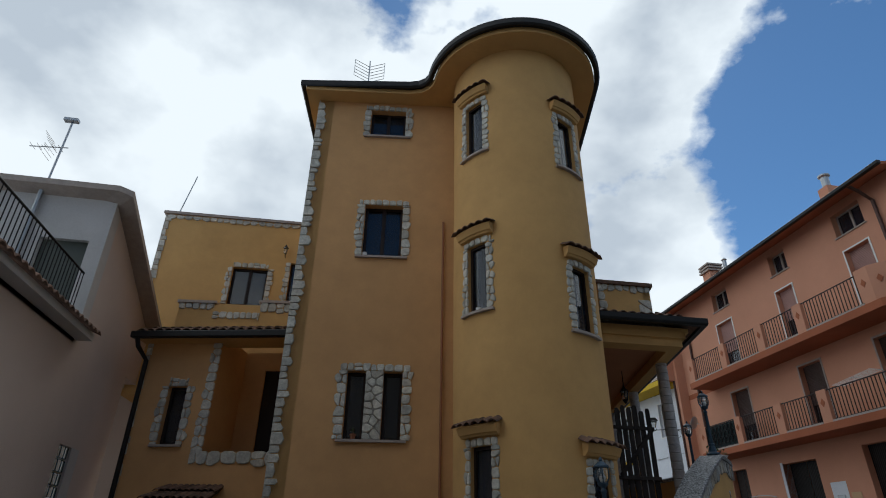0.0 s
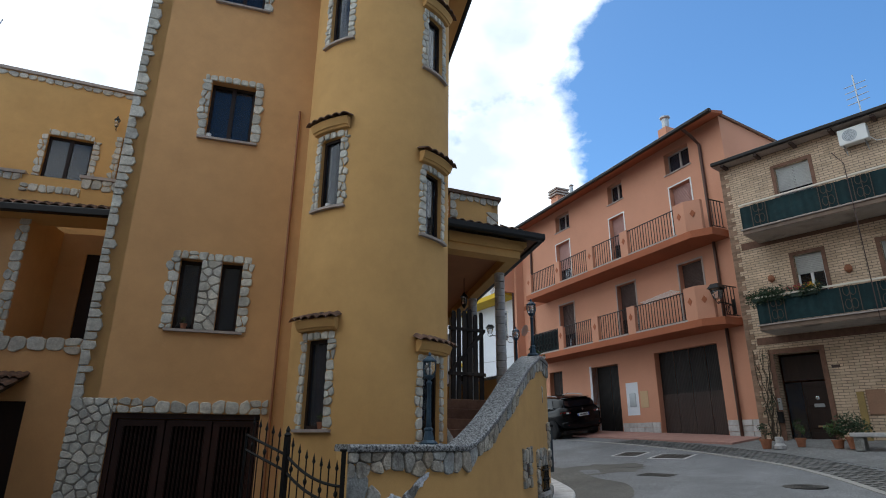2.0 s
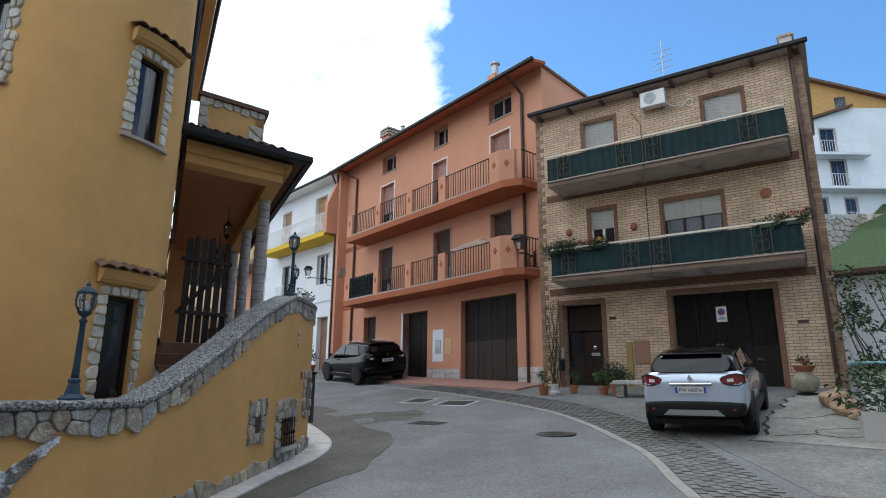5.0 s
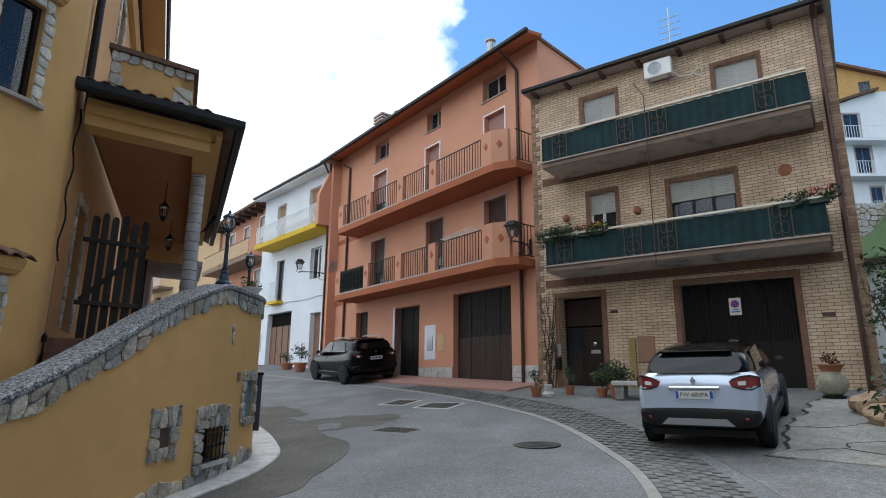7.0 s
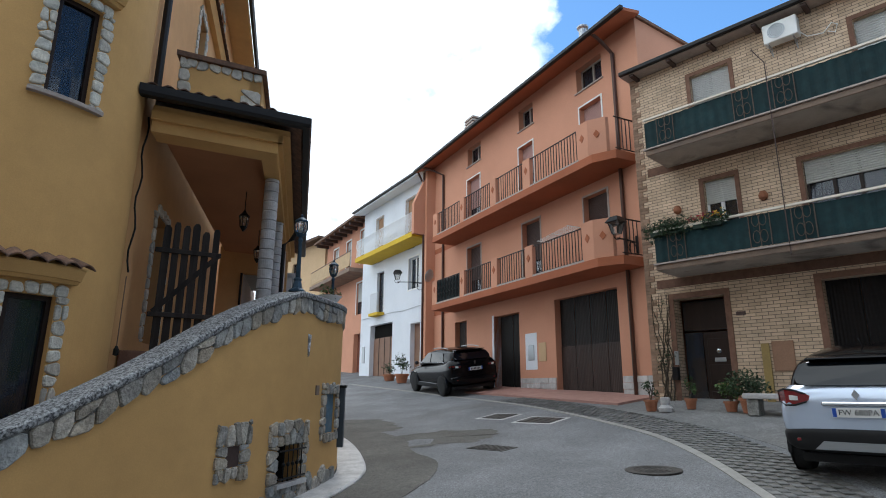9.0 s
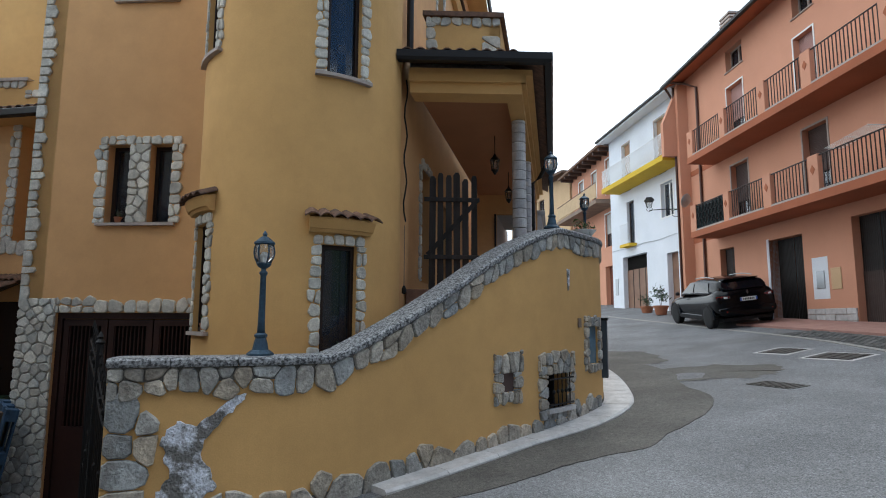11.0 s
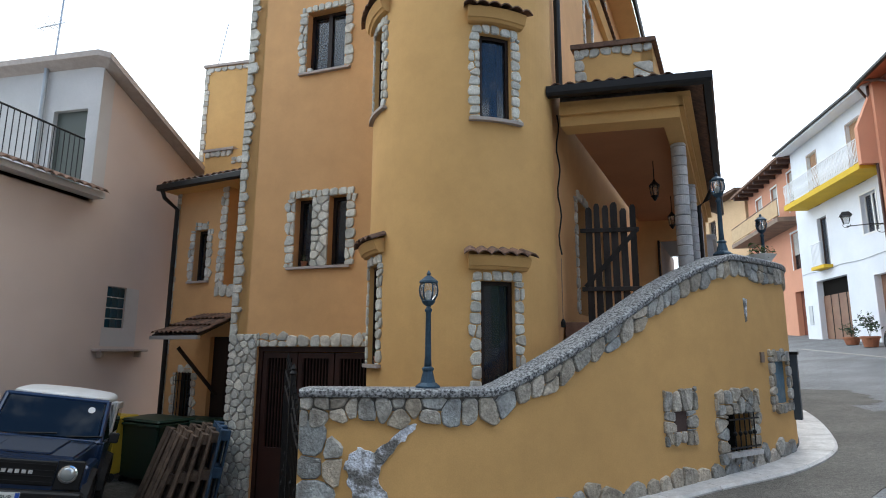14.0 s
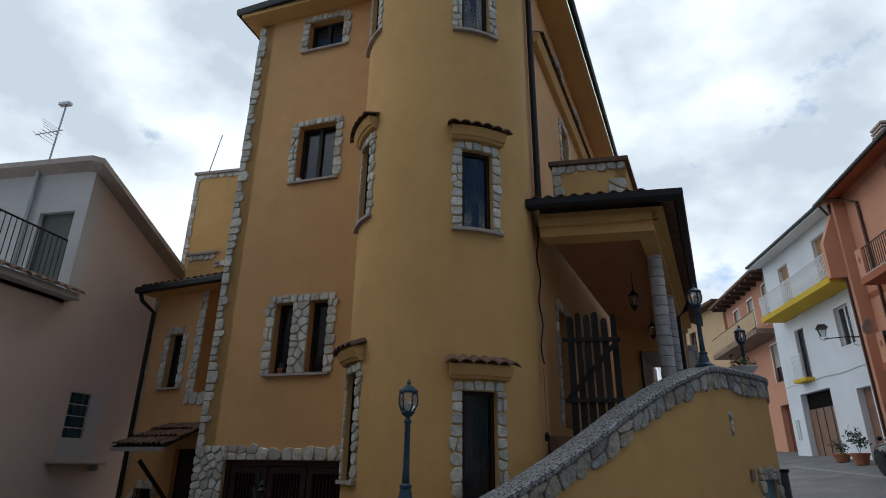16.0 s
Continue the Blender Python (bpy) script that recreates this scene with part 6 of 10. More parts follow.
# ---- orange house with long balconies ----
def orange_house():
    top = thing("orange_house", "orange stucco apartment house with two long balconies", "house")
    M = rotz(16.44, 25.0, 0, -91.1)
    f = flat(M)
    gar, d2, d3 = (9.1, 1.0, 11.9, 4.5), (5.45, 1.0, 7.1, 4.35), (2.35, 1.0, 3.35, 4.43)
    f1 = [(10.74, 5.2, 11.77, 7.42), (7.45, 5.2, 8.5, 7.42), (3.45, 5.2, 4.54, 7.40)]
    f2 = [(10.78, 8.25, 11.77, 10.42), (7.35, 8.25, 8.25, 10.38), (3.45, 8.25, 4.53, 10.40)]
    at = [(10.7, 10.98, 11.87, 11.82), (7.4, 11.02, 8.3, 11.86), (3.5, 11.0, 4.6, 11.84)]
    part("front_wall", wall_sheet(f, spaced(0, 13.3, 1.0), [0.5, 12.2], [gar, d2, d3] + f1 + f2 + at, 0.35), ORANGE, top, "orange stucco front")
    part("string_course", boxed(-0.0, -0.012, 7.78, 13.3, 0.0, 8.0, M), TERRACOTTA_PAINT, top)
    part("string_course", boxed(-0.0, -0.012, 4.92, 13.3, 0.0, 5.14, M), TERRACOTTA_PAINT, top)
    for w in f1:
        window_unit("window", f, *w, 0.2, top, 1, DARK_WOOD, GLASS, None, SHUTTER, 0.62)
        surround(top, f, *w, 0.06, 0.02, SILL)
    for i, w in enumerate(f2):
        window_unit("window", f, *w, 0.2, top, 1, DARK_WOOD, GLASS, None, PINK_SHUTTER, (0.7, 0.55, 0.6)[i])
        surround(top, f, *w, 0.05, 0.02, WHITE_PLASTIC)
    for w in at:
        window_unit("window", f, *w, 0.22, top, 2, SILL, GLASS, CURTAIN)
        sill_on(f, w[0] - 0.06, w[2] + 0.06, w[1], 0.05, top)
    # garage doors: ribbed metal leaves
    def ribbed(name, u0, z0, u1, z1, depth, leaves, mat=DOOR_METAL, split=None):
        g = new(name)
        g.parent = top
        lw = (u1 - u0) / leaves
        for i in range(leaves):
            a = u0 + lw * i + 0.01
            b = u0 + lw * (i + 1) - 0.01
            bm = bmesh.new()
            n = max(4, round((b - a) / 0.07))
            vs = []
            for k in range(2 * n + 1):
                u = a + (b - a) * k / (2 * n)
                dd = depth + (0.012 if k % 2 else 0.0)
                vs.append((bm.verts.new(f(u, z0, dd)), bm.verts.new(f(u, z1, dd))))
            for p, q in zip(vs, vs[1:]):
                bm.faces.new((p[0], q[0], q[1], p[1]))
            part("door_leaf", bm, DARK_RIB if split else mat, g)
            if split:
                bm = bmesh.new()
                vs = []
                for k in range(2 * n + 1):
                    u = a + (b - a) * k / (2 * n)
                    dd = depth - (0.022 if k % 2 else 0.012)
                    vs.append((bm.verts.new(f(u, z0, dd)), bm.verts.new(f(u, split, dd)), bm.verts.new(f(u, split, depth))))
                for p, q in zip(vs, vs[1:]):
                    bm.faces.new((p[0], q[0], q[1], p[1]))
                    bm.faces.new((p[1], q[1], q[2], p[2]))
                part("lower_panel", bm, mat, g)
                part("door_rail", boxed(a, depth - 0.015, split - 0.02, b, depth + 0.01, split + 0.02, M), mat, g)
        return g
    ribbed("garage_door", *gar, 0.22, 4, split=3.0)
    ribbed("garage_door", *d2, 0.3, 2, simple("dark_door", (0.010, 0.008, 0.0075), 0.6, 0.0, 0.25))
    ribbed("entrance_door", *d3, 0.22, 2, DARK_WOOD)
    part("door_reveal", boxed(5.32, -0.01, 1.2, 5.45, 0.3, 4.4, M), WHITE_WALL, top)
    # stone plinth
    for a, b in ((7.15, 9.08), (11.93, 13.3), (0.0, 2.3)):
        u = a
        while u < b:
            w = min(rnd.uniform(0.3, 0.5), b - u)
            for k in range(4):
                part("plinth_stone", boxed(u + 0.004, -0.03 - rnd.uniform(0, 0.02), 1.4 + 0.17 * k, u + w - 0.004, 0.0, 1.565 + 0.17 * k, M, 0.01), MARBLE, top)
            u += w
    part("meter_patch", boxed(7.45, -0.006, 2.35, 8.1, 0.0, 3.55, M), WHITE_WALL, top)
    part("meter_box", boxed(7.62, -0.03, 2.65, 7.95, 0.0, 3.15, M, 0.01), GREY_METAL, top, "grey meter box on a white patch")
    part("meter_cover", boxed(8.2, -0.02, 2.6, 8.6, 0.0, 3.2, M, 0.008), BEIGE_WALL, top)
    # balconies
    for zb, zt, base in ((4.87, 5.10, 5.10), (7.79, 8.03, 8.03)):
        b = new("balcony")
        b.parent = top
        u0, u1 = 2.3, 12.85
        bm = bmesh.new()
        pts = [(u0, 0), (u1 + 0.15, 0), (u1 + 0.15, -0.75), (u1 - 0.45, -1.08), (u0, -1.08)]
        prism(bm, pts, zb, zt, M)
        part("slab", bm, TERRACOTTA_PAINT, b, "terracotta-painted slab")
        piers = [(2.3, 2.72), (4.7, 5.05), (7.0, 7.38), (9.05, 9.45), (11.84, 12.34)]
        for i, (a, c) in enumerate(piers):
            if i == 4:
                bm = bmesh.new()
                prism(bm, [(a - 0.05, -1.06), (a + 0.42, -1.06), (c + 0.35, -0.78), (c + 0.35, -0.66), (a + 0.36, -0.92), (a - 0.05, -0.92)], base, base + 1.09, M)
            else:
                bm = boxed(a, -1.06, base, c, -0.92, base + 1.02, M, 0.008)
            p = part("pier", bm, ORANGE, b)
            cu = (a + c) / 2 if i < 4 else a + 0.18
            bm = bmesh.new()
            prism(bm, [(-0.09, 0), (0, -0.13), (0.09, 0), (0, 0.13)], 0, 0.015)
            bmesh.ops.transform(bm, matrix=M @ Matrix.Translation((cu, -1.061, base + 0.62)) @ Matrix.Rotation(radians(90), 4, "X"), verts=bm.verts)
            part("diamond", bm, TERRACOTTA_PAINT, b)
            if i == 4:
                bm = bmesh.new()
                prism(bm, [(-0.09, 0), (0, -0.13), (0.09, 0), (0, 0.13)], 0, 0.015)
                ang = math.degrees(math.atan2(0.28, 0.43))
                bmesh.ops.transform(bm, matrix=M @ Matrix.Translation((a + 0.64, -0.93, base + 0.62)) @ Matrix.Rotation(radians(ang), 4, "Z") @ Matrix.Rotation(radians(90), 4, "X"), verts=bm.verts)
                part("diamond", bm, TERRACOTTA_PAINT, b)
        for (a, c), (e, g) in zip(piers, piers[1:]):
            railing(b, f, c, e, base + 0.08, base + 0.98, -1.0, RAIL_BROWN, 0.13, 0.015)
            part("rail_sill", boxed(c, -1.07, base, e, -0.93, base + 0.06, M), SILL, b)
        if base < 6:
            # dark scrolled lattice fixed over the first bay
            bm = bmesh.new()
            for x in spaced(2.74, 4.68, 0.24):
                tube(bm, [f(x, base + 0.1, -1.03), f(x, base + 0.96, -1.03)], 0.016, 4)
            for x in spaced(2.86, 4.56, 0.24):
                for zc in (0.3, 0.53, 0.76):
                    tube(bm, [f(x + 0.1 * math.cos(a * math.tau / 10), base + zc + 0.1 * math.sin(a * math.tau / 10), -1.035) for a in range(10)], 0.02, 4, True)
            part("lattice_cloth", boxed(2.72, -1.0, base + 0.08, 4.70, -0.985, base + 0.95, M), CLOTH_GREEN, b)
            part("lattice_panel", bm, IRON, b, "dark scrolled lattice panel")
        ef = lambda u, z, d: M @ Vector((12.95, -0.72 + u, z))
        railing(b, ef, 0.0, 0.7, base + 0.08, base + 1.0, 0, RAIL_BROWN, 0.13, 0.015)
    # roof with deep eaves, gutter
    bm = bmesh.new()
    prism(bm, [(-0.1, -0.85), (13.7, -0.85), (13.5, 0.0), (-0.1, 0.0)], lambda x, y: 11.84 + 0.30 * (y + 0.85) / 0.85, lambda x, y: 11.94 + 0.30 * (y + 0.85) / 0.85, M)
    part("eave_slab", bm, TERRACOTTA_PAINT, top, "terracotta-painted sloping eaves")
    bm = bmesh.new()
    prism(bm, [(-0.1, -0.02), (13.38, -0.02), (13.38, 6.0), (-0.1, 6.0)], lambda x, y: 12.15 - 0.16 * max(0, y), lambda x, y: 12.24 - 0.16 * max(0, y), M)
    part("roof", bm, TILE, top)
    part("gutter", boxed(-0.15, -0.98, 11.84, 13.74, -0.84, 11.97, M, 0.02), GUTTER, top)
    bm = bmesh.new()
    prism(bm, [(12.95, 0.35), (13.3, 0.35), (13.3, 5.5), (12.95, 5.5)], 0.5, lambda x, y: 12.16 - 0.16 * y, M)
    part("side_wall", bm, ORANGE, top)
    part("side_wall", boxed(0, 0.35, 0.5, 0.35, 5.5, 12.0, M), ORANGE, top)
    part("back_wall", boxed(0, 5.5, 0.5, 13.3, 5.8, 11.2, M), ORANGE, top)
    # chimneys
    ch = new("chimney")
    ch.parent = top
    part("stack", boxed(10.1, 0.5, 12.0, 10.55, 1.0, 13.35, M, 0.01), ORANGE, ch)
    part("flue", lathed([(0.14, 0), (0.14, 0.45), (0.2, 0.5), (0.2, 0.56), (0.05, 0.62)], 14, M @ Matrix.Translation((10.32, 0.75, 13.35))), GREY_METAL, ch)
    ch = new("chimney")
    ch.parent = top
    part("stack", boxed(2.4, 0.6, 12.0, 3.0, 1.2, 13.4, M, 0.01), ORANGE, ch)
    for k in range(3):
        part("cap_slab", boxed(2.32, 0.5, 13.42 + 0.15 * k, 3.08, 1.3, 13.50 + 0.15 * k, M), SILL, ch)
    part("flue", lathed([(0.09, 0), (0.09, 1.1), (0.13, 1.15), (0.05, 1.25)], 12, M @ Matrix.Translation((3.9, 0.8, 12.4))), GREY_METAL, ch)
    # downpipes
    part("drain_pipe", tubed([M @ Vector(p) for p in ((12.42, -0.85, 11.9), (12.42, -0.5, 11.75), (12.42, -0.07, 11.45), (12.42, -0.07, 1.4))], 0.055, 8), PIPE, top, "brown downpipe")
    part("drain_pipe", tubed([M @ Vector(p) for p in ((0.6, -0.85, 11.9), (0.9, -0.4, 11.7), (1.3, -0.07, 11.4), (1.3, -0.07, 1.4))], 0.055, 8), PIPE, top)
    part("side_pier", boxed(-0.05, -0.45, 0.8, 0.35, 0.0, 11.9, M), ORANGE, top)
    part("drain_pipe", tubed([M @ Vector(p) for p in ((0.1, -0.5, 11.85), (0.1, -0.5, 1.4))], 0.05, 8), PIPE, top)
    dish = thing("satellite_dish", "grey satellite dish on the balcony corner", "satellite dish", M @ Matrix.Translation((2.25, -1.12, 6.35)) @ Matrix.Rotation(radians(-62), 4, "Z") @ Matrix.Rotation(radians(70), 4, "X") @ Matrix.Scale(0.75, 4))
    part("bowl", lathed([(0.02, 0), (0.2, 0.03), (0.36, 0.1), (0.37, 0.11), (0.2, 0.045), (0.02, 0.012)], 20), GREY_METAL, dish, smooth_shade=True)
    part("arm", tubed([(0.3, 0, 0.08), (0, 0, 0.4)], 0.012, 5), GREY_METAL, dish)
    part("mount", tubed([(0, 0, 0), (0.1, 0, -0.3), (0.4, 0, -0.35)], 0.02, 6), GREY_METAL, dish)
    rack = thing("drying_rack", "folded white clothes drying rack on the balcony rail", "drying rack", M @ Matrix.Translation((10.75, -1.05, 6.14)) @ Matrix.Rotation(radians(-5), 4, "Y") @ Matrix.Scale(0.72, 4))
    for k in range(9):
        part("wire", tubed([(-1.0, -0.3 + 0.075 * k, 0), (1.0, -0.3 + 0.075 * k, 0)], 0.008, 4), WHITE_PLASTIC, rack)
    for x in (-1.0, 1.0, 0.0):
        part("end_bar", tubed([(x, -0.32, 0), (x, 0.32, 0)], 0.014, 5), WHITE_PLASTIC, rack)


orange_house()


# ---- face-brick house with green balcony screens ----
BRICK_ANG = math.atan2(-0.963, 0.2696)
BRICK = brick_material("face_brick", (0.66, 0.50, 0.355), (0.52, 0.38, 0.26), (0.20, 0.155, 0.12), 0.25, 0.075, BRICK_ANG)
QUOIN = material("brown_quoin_brick", (0.34, 0.225, 0.155), (0.24, 0.155, 0.105), 0.88, 8, 60, 0.4, random_v=0.25)


def brick_house():
    top = thing("brick_house", "tan face-brick house with two screened balconies and dark garage", "house")
    M = Matrix.Translation((15.84, 11.73, 0)) @ Matrix.Rotation(BRICK_ANG, 4, "Z")
    f = flat(M)
    L = 7.45
    gar, door = (3.80, 0.9, 6.19, 3.94), (0.68, 0.9, 1.86, 3.86)
    w1, w2 = (1.67, 5.0, 2.39, 6.62), (3.77, 4.7, 5.25, 6.55)
    u1, u2 = (1.61, 8.2, 2.55, 9.46), (5.07, 7.7, 6.0, 9.35)
    part("front_wall", wall_sheet(f, spaced(0, L, 1.0), [0.5, 10.05], [gar, door, w1, w2, u1, u2], 0.35), BRICK, top, "tan face brick")
    part("side_wall", boxed(L - 0.35, 0.35, 0.5, L, 7, 10.0, M), BRICK, top)
    part("side_wall", boxed(0, 0.35, 0.5, 0.35, 7, 10.0, M), BRICK, top)
    part("back_wall", boxed(0, 7, 0.5, L, 7.3, 10.0, M), BRICK, top)
    for w, wd in ((gar, 0.13), (door, 0.13), (w1, 0.10), (w2, 0.10), (u1, 0.10), (u2, 0.10)):
        surround(top, f, w[0], w[1], w[2], w[3], wd, 0.025, BRICK_TRIM)
    # quoins and bands of red brick
    for u0 in (0.0, L - 0.32):
        z, k = 1.2, 0
        while z < 9.95:
            w = 0.25 if (k // 2) % 2 else 0.13
            a, b = (u0, u0 + w) if u0 == 0 else (L - w, L + 0.02)
            part("quoin", boxed(a, -0.022, z, b, 0.0, z + 0.066, M), QUOIN, top)
            z += 0.075
            k += 1
    part("brick_band", boxed(0.3, -0.012, 7.1, L - 0.32, 0.0, 7.32, M), BRICK_TRIM, top)
    part("brick_band", boxed(0.3, -0.012, 4.15, L - 0.32, 0.0, 4.36, M), BRICK_TRIM, top)
    # windows
    window_unit("window", f, *w1, 0.12, top, 2, WHITE_PLASTIC, GLASS, None, SHUTTER_PALE, 0.35)
    window_unit("window", f, *w2, 0.12, top, 3, DARK_WOOD, GLASS, CURTAIN, SHUTTER_PALE, 0.28)
    window_unit("window", f, *u1, 0.12, top, 2, DARK_WOOD, GLASS, None, SHUTTER_PALE, 0.6)
    window_unit("window", f, *u2, 0.12, top, 2, WHITE_PLASTIC, GLASS, CURTAIN, SHUTTER_PALE, 0.45)
    # garage door: ribbed, lower half plain
    g = new("garage_door")
    g.parent = top
    tagged(g, "dark brown ribbed metal garage door")
    for i in range(4):
        a, b = gar[0] + 0.5975 * i, gar[0] + 0.5975 * (i + 1) - 0.012
        bm = bmesh.new()
        vs = []
        for k in range(19):
            u = a + (b - a) * k / 18
            dd = 0.25 + (0.014 if k % 2 else 0)
            vs.append((bm.verts.new(f(u, 1.0, dd)), bm.verts.new(f(u, 3.95, dd))))
        for p, q in zip(vs, vs[1:]):
            bm.faces.new((p[0], q[0], q[1], p[1]))
        part("door_leaf", bm, simple("dark_garage_sheet", (0.009, 0.007, 0.0065), 0.6, 0.0, 0.25) if i == 0 else bpy.data.materials["dark_garage_sheet"], g)
        part("door_leaf_panel", boxed(a, 0.225, 1.0, b, 0.25, 2.55, M), bpy.data.materials["dark_garage_sheet"], g)
    s = thing("no_parking_sign", "white no-parking sign with blue disc and red ring", "sign", M @ Matrix.Translation((4.95, 0.215, 3.36)))
    part("board", boxed(-0.125, -0.008, -0.2, 0.125, 0.0, 0.2, bevel=0.002), WHITE_PLASTIC, s)
    X90 = Matrix.Rotation(radians(90), 4, "X")
    part("blue_disc", lathed([(0.072, 0.0), (0.072, 0.003)], 24, Matrix.Translation((0, -0.0085, 0.06)) @ X90), BLUE_MARK, s)
    bm = bmesh.new()
    tube(bm, [(0.08 * math.cos(k * math.tau / 24), -0.011, 0.06 + 0.08 * math.sin(k * math.tau / 24)) for k in range(24)], 0.011, 5, True)
    part("red_ring", bm, RED_MARK, s)
    part("red_bar", boxed(-0.075, -0.015, -0.009, 0.075, -0.011, 0.009, Matrix.Translation((0, 0, 0.06)) @ Matrix.Rotation(radians(45), 4, "Y")), RED_MARK, s)
    part("text_bar", boxed(-0.06, -0.011, -0.085, 0.06, -0.008, -0.065), BLUE_MARK, s)
    part("text_bar", boxed(-0.09, -0.011, -0.135, 0.09, -0.008, -0.11), BLUE_MARK, s)
    # entrance: recessed dark door with side light
    e = new("entrance_door")
    e.parent = top
    tagged(e, "dark wooden entrance door with metal knocker and letter slot")
    part("door_leaf", boxed(1.18, 0.30, 1.1, 1.88, 0.36, 3.05, M, 0.01), DARK_WOOD, e)
    for k in range(3):
        part("door_panel", boxed(1.26, 0.28, 1.2 + 0.6 * k, 1.8, 0.30, 1.7 + 0.6 * k, M, 0.012), DARK_WOOD, e)
    part("side_light", boxed(0.74, 0.32, 1.1, 1.16, 0.34, 3.05, M), GLASS, e)
    part("transom", boxed(0.74, 0.32, 3.1, 1.88, 0.35, 3.8, M), DARK_WOOD, e)
    part("knocker", lathed([(0.03, 0), (0.055, 0.02), (0.03, 0.035)], 12, M @ Matrix.Translation((1.52, 0.28, 2.6)) @ X90), CHROME, e)
    part("door_plate", boxed(1.40, 0.275, 2.36, 1.66, 0.29, 2.46, M, 0.01), GREY_METAL, e)
    part("letter_slot", boxed(1.40, 0.275, 1.83, 1.66, 0.29, 1.88, M, 0.006), CHROME, e)
    part("intercom", boxed(0.60, -0.05, 2.3, 0.70, -0.025, 2.62, M, 0.006), GREY_METAL, top)
    part("letter_box", boxed(0.56, -0.15, 1.95, 0.70, -0.03, 2.25, M, 0.01), IRON, top)
    part("meter_door", boxed(2.72, -0.03, 2.12, 3.14, 0.0, 2.74, M, 0.008), material("tan_metal", (0.33, 0.19, 0.12), (0.28, 0.16, 0.10), 0.6, 3, 40, 0.1), top, "tan metal meter door")
    part("plank", boxed(2.52, -0.06, 1.25, 2.68, -0.02, 2.7, M, 0.004), material("ochre_board", (0.34, 0.24, 0.09), (0.28, 0.2, 0.08), 0.8, 4, 50, 0.2), top)
    part("number_tile", boxed(2.08, -0.02, 3.35, 2.28, 0.0, 3.43, M), SHUTTER, top)
    part("number_tile", boxed(6.62, -0.02, 3.02, 6.85, 0.0, 3.10, M), SHUTTER, top)
    part("wall_medallion", lathed([(0.14, 0), (0.14, 0.02), (0.10, 0.03)], 20, M @ Matrix.Translation((6.3, 0, 6.35)) @ X90), POT, top, "round terracotta medallion")
    for u, z in ((1.0, 6.05), (2.95, 5.95)):
        part("wall_ornament", lathed([(0.02, -0.11), (0.09, -0.05), (0.10, 0.02), (0.06, 0.10)], 10, M @ Matrix.Translation((u, -0.04, z))), POT, top)
    # balconies
    for zb, u0, u1_, rz, lab in ((7.22, 0.82, 6.97, 1.0, "upper"), (4.38, 0.84, 6.97, 1.0, "lower")):
        b = new("balcony")
        b.parent = top
        part("slab", boxed(u0, -1.1, zb, u1_, 0.0, zb + 0.13, M, 0.01), BALC_CONC, b, "stained concrete slab")
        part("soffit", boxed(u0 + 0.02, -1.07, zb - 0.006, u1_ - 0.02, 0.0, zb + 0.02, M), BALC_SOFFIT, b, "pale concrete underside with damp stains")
        part("slab_edge", boxed(u0 - 0.03, -1.15, zb + 0.13, u1_ + 0.03, 0.0, zb + 0.165, M), SILL, b)
        r0, r1 = zb + 0.20, zb + 0.87
        part("handrail", boxed(u0, -1.12, r1 + 0.035, u1_, -1.06, r1 + 0.08, M), CREAM, b)
        # cloth screen with soft folds, on the front and the ends
        for pts in ([(u0 + (u1_ - u0) * k / 160, -1.065) for k in range(161)], [(u0, -1.065 + 1.06 * k / 20) for k in range(21)], [(u1_, -1.065 + 1.06 * k / 20) for k in range(21)]):
            bm = bmesh.new()
            prev = None
            for k, (u, d) in enumerate(pts):
                o = 0.012 * math.sin(k * 1.15) + 0.005 * math.sin(k * 0.41)
                d2_ = d + (o if len(pts) > 50 else 0)
                cur = [bm.verts.new(f(u, z, d2_)) for z in (r0, (r0 + r1) / 2, r1)] + [bm.verts.new(f(u, z, d2_ + 0.006)) for z in (r1, r0)]
                if prev:
                    for j in range(5):
                        bm.faces.new((prev[j], cur[j], cur[(j + 1) % 5], prev[(j + 1) % 5]))
                prev = cur
            part("cloth_screen", bm, CLOTH_GREEN, b, "dark green shade cloth")
        # wrought panels tied before the cloth
        n_or = [u0 + (u1_ - u0) * t for t in (0.085, 0.37, 0.5, 0.87)]
        for u in n_or:
            bm = bmesh.new()
            for x in (-0.2, 0.2):
                tube(bm, [f(u + x, r0 - 0.02, -1.1), f(u + x, r1, -1.1)], 0.011, 5)
            for zc in (r0 + 0.2, r0 + 0.55):
                for sx in (-0.07, 0.07):
                    tube(bm, [f(u + sx + 0.07 * math.cos(a * math.tau / 12), zc + 0.13 * math.sin(a * math.tau / 12), -1.1) for a in range(12)], 0.008, 4, True)
            tube(bm, [f(u, r0, -1.1), f(u, r1, -1.1)], 0.009, 5)
            part("wrought_panel", bm, simple("rust_iron", (0.10, 0.07, 0.05), 0.6, 0.3) if "rust_iron" not in bpy.data.materials else bpy.data.materials["rust_iron"], b)
        part("rail_bottom", tubed([f(u0, r0 - 0.03, -1.09), f(u1_, r0 - 0.03, -1.09)], 0.014, 5), IRON, b)
    part("tie_rod", tubed([f(3.62, 4.3, -1.14), f(3.62, 8.5, -1.14), f(3.4, 8.9, -1.14)], 0.013, 6), SHUTTER, top)
    # roof
    bm = bmesh.new()
    prism(bm, [(-0.05, -0.42), (L + 0.15, -0.42), (L + 0.15, 7.4), (-0.05, 7.4)], lambda x, y: 9.96 + 0.12 * (y + 0.42) * 0.5, lambda x, y: 10.08 + 0.12 * (y + 0.42) * 0.5, M)
    part("roof", bm, SILL, top)
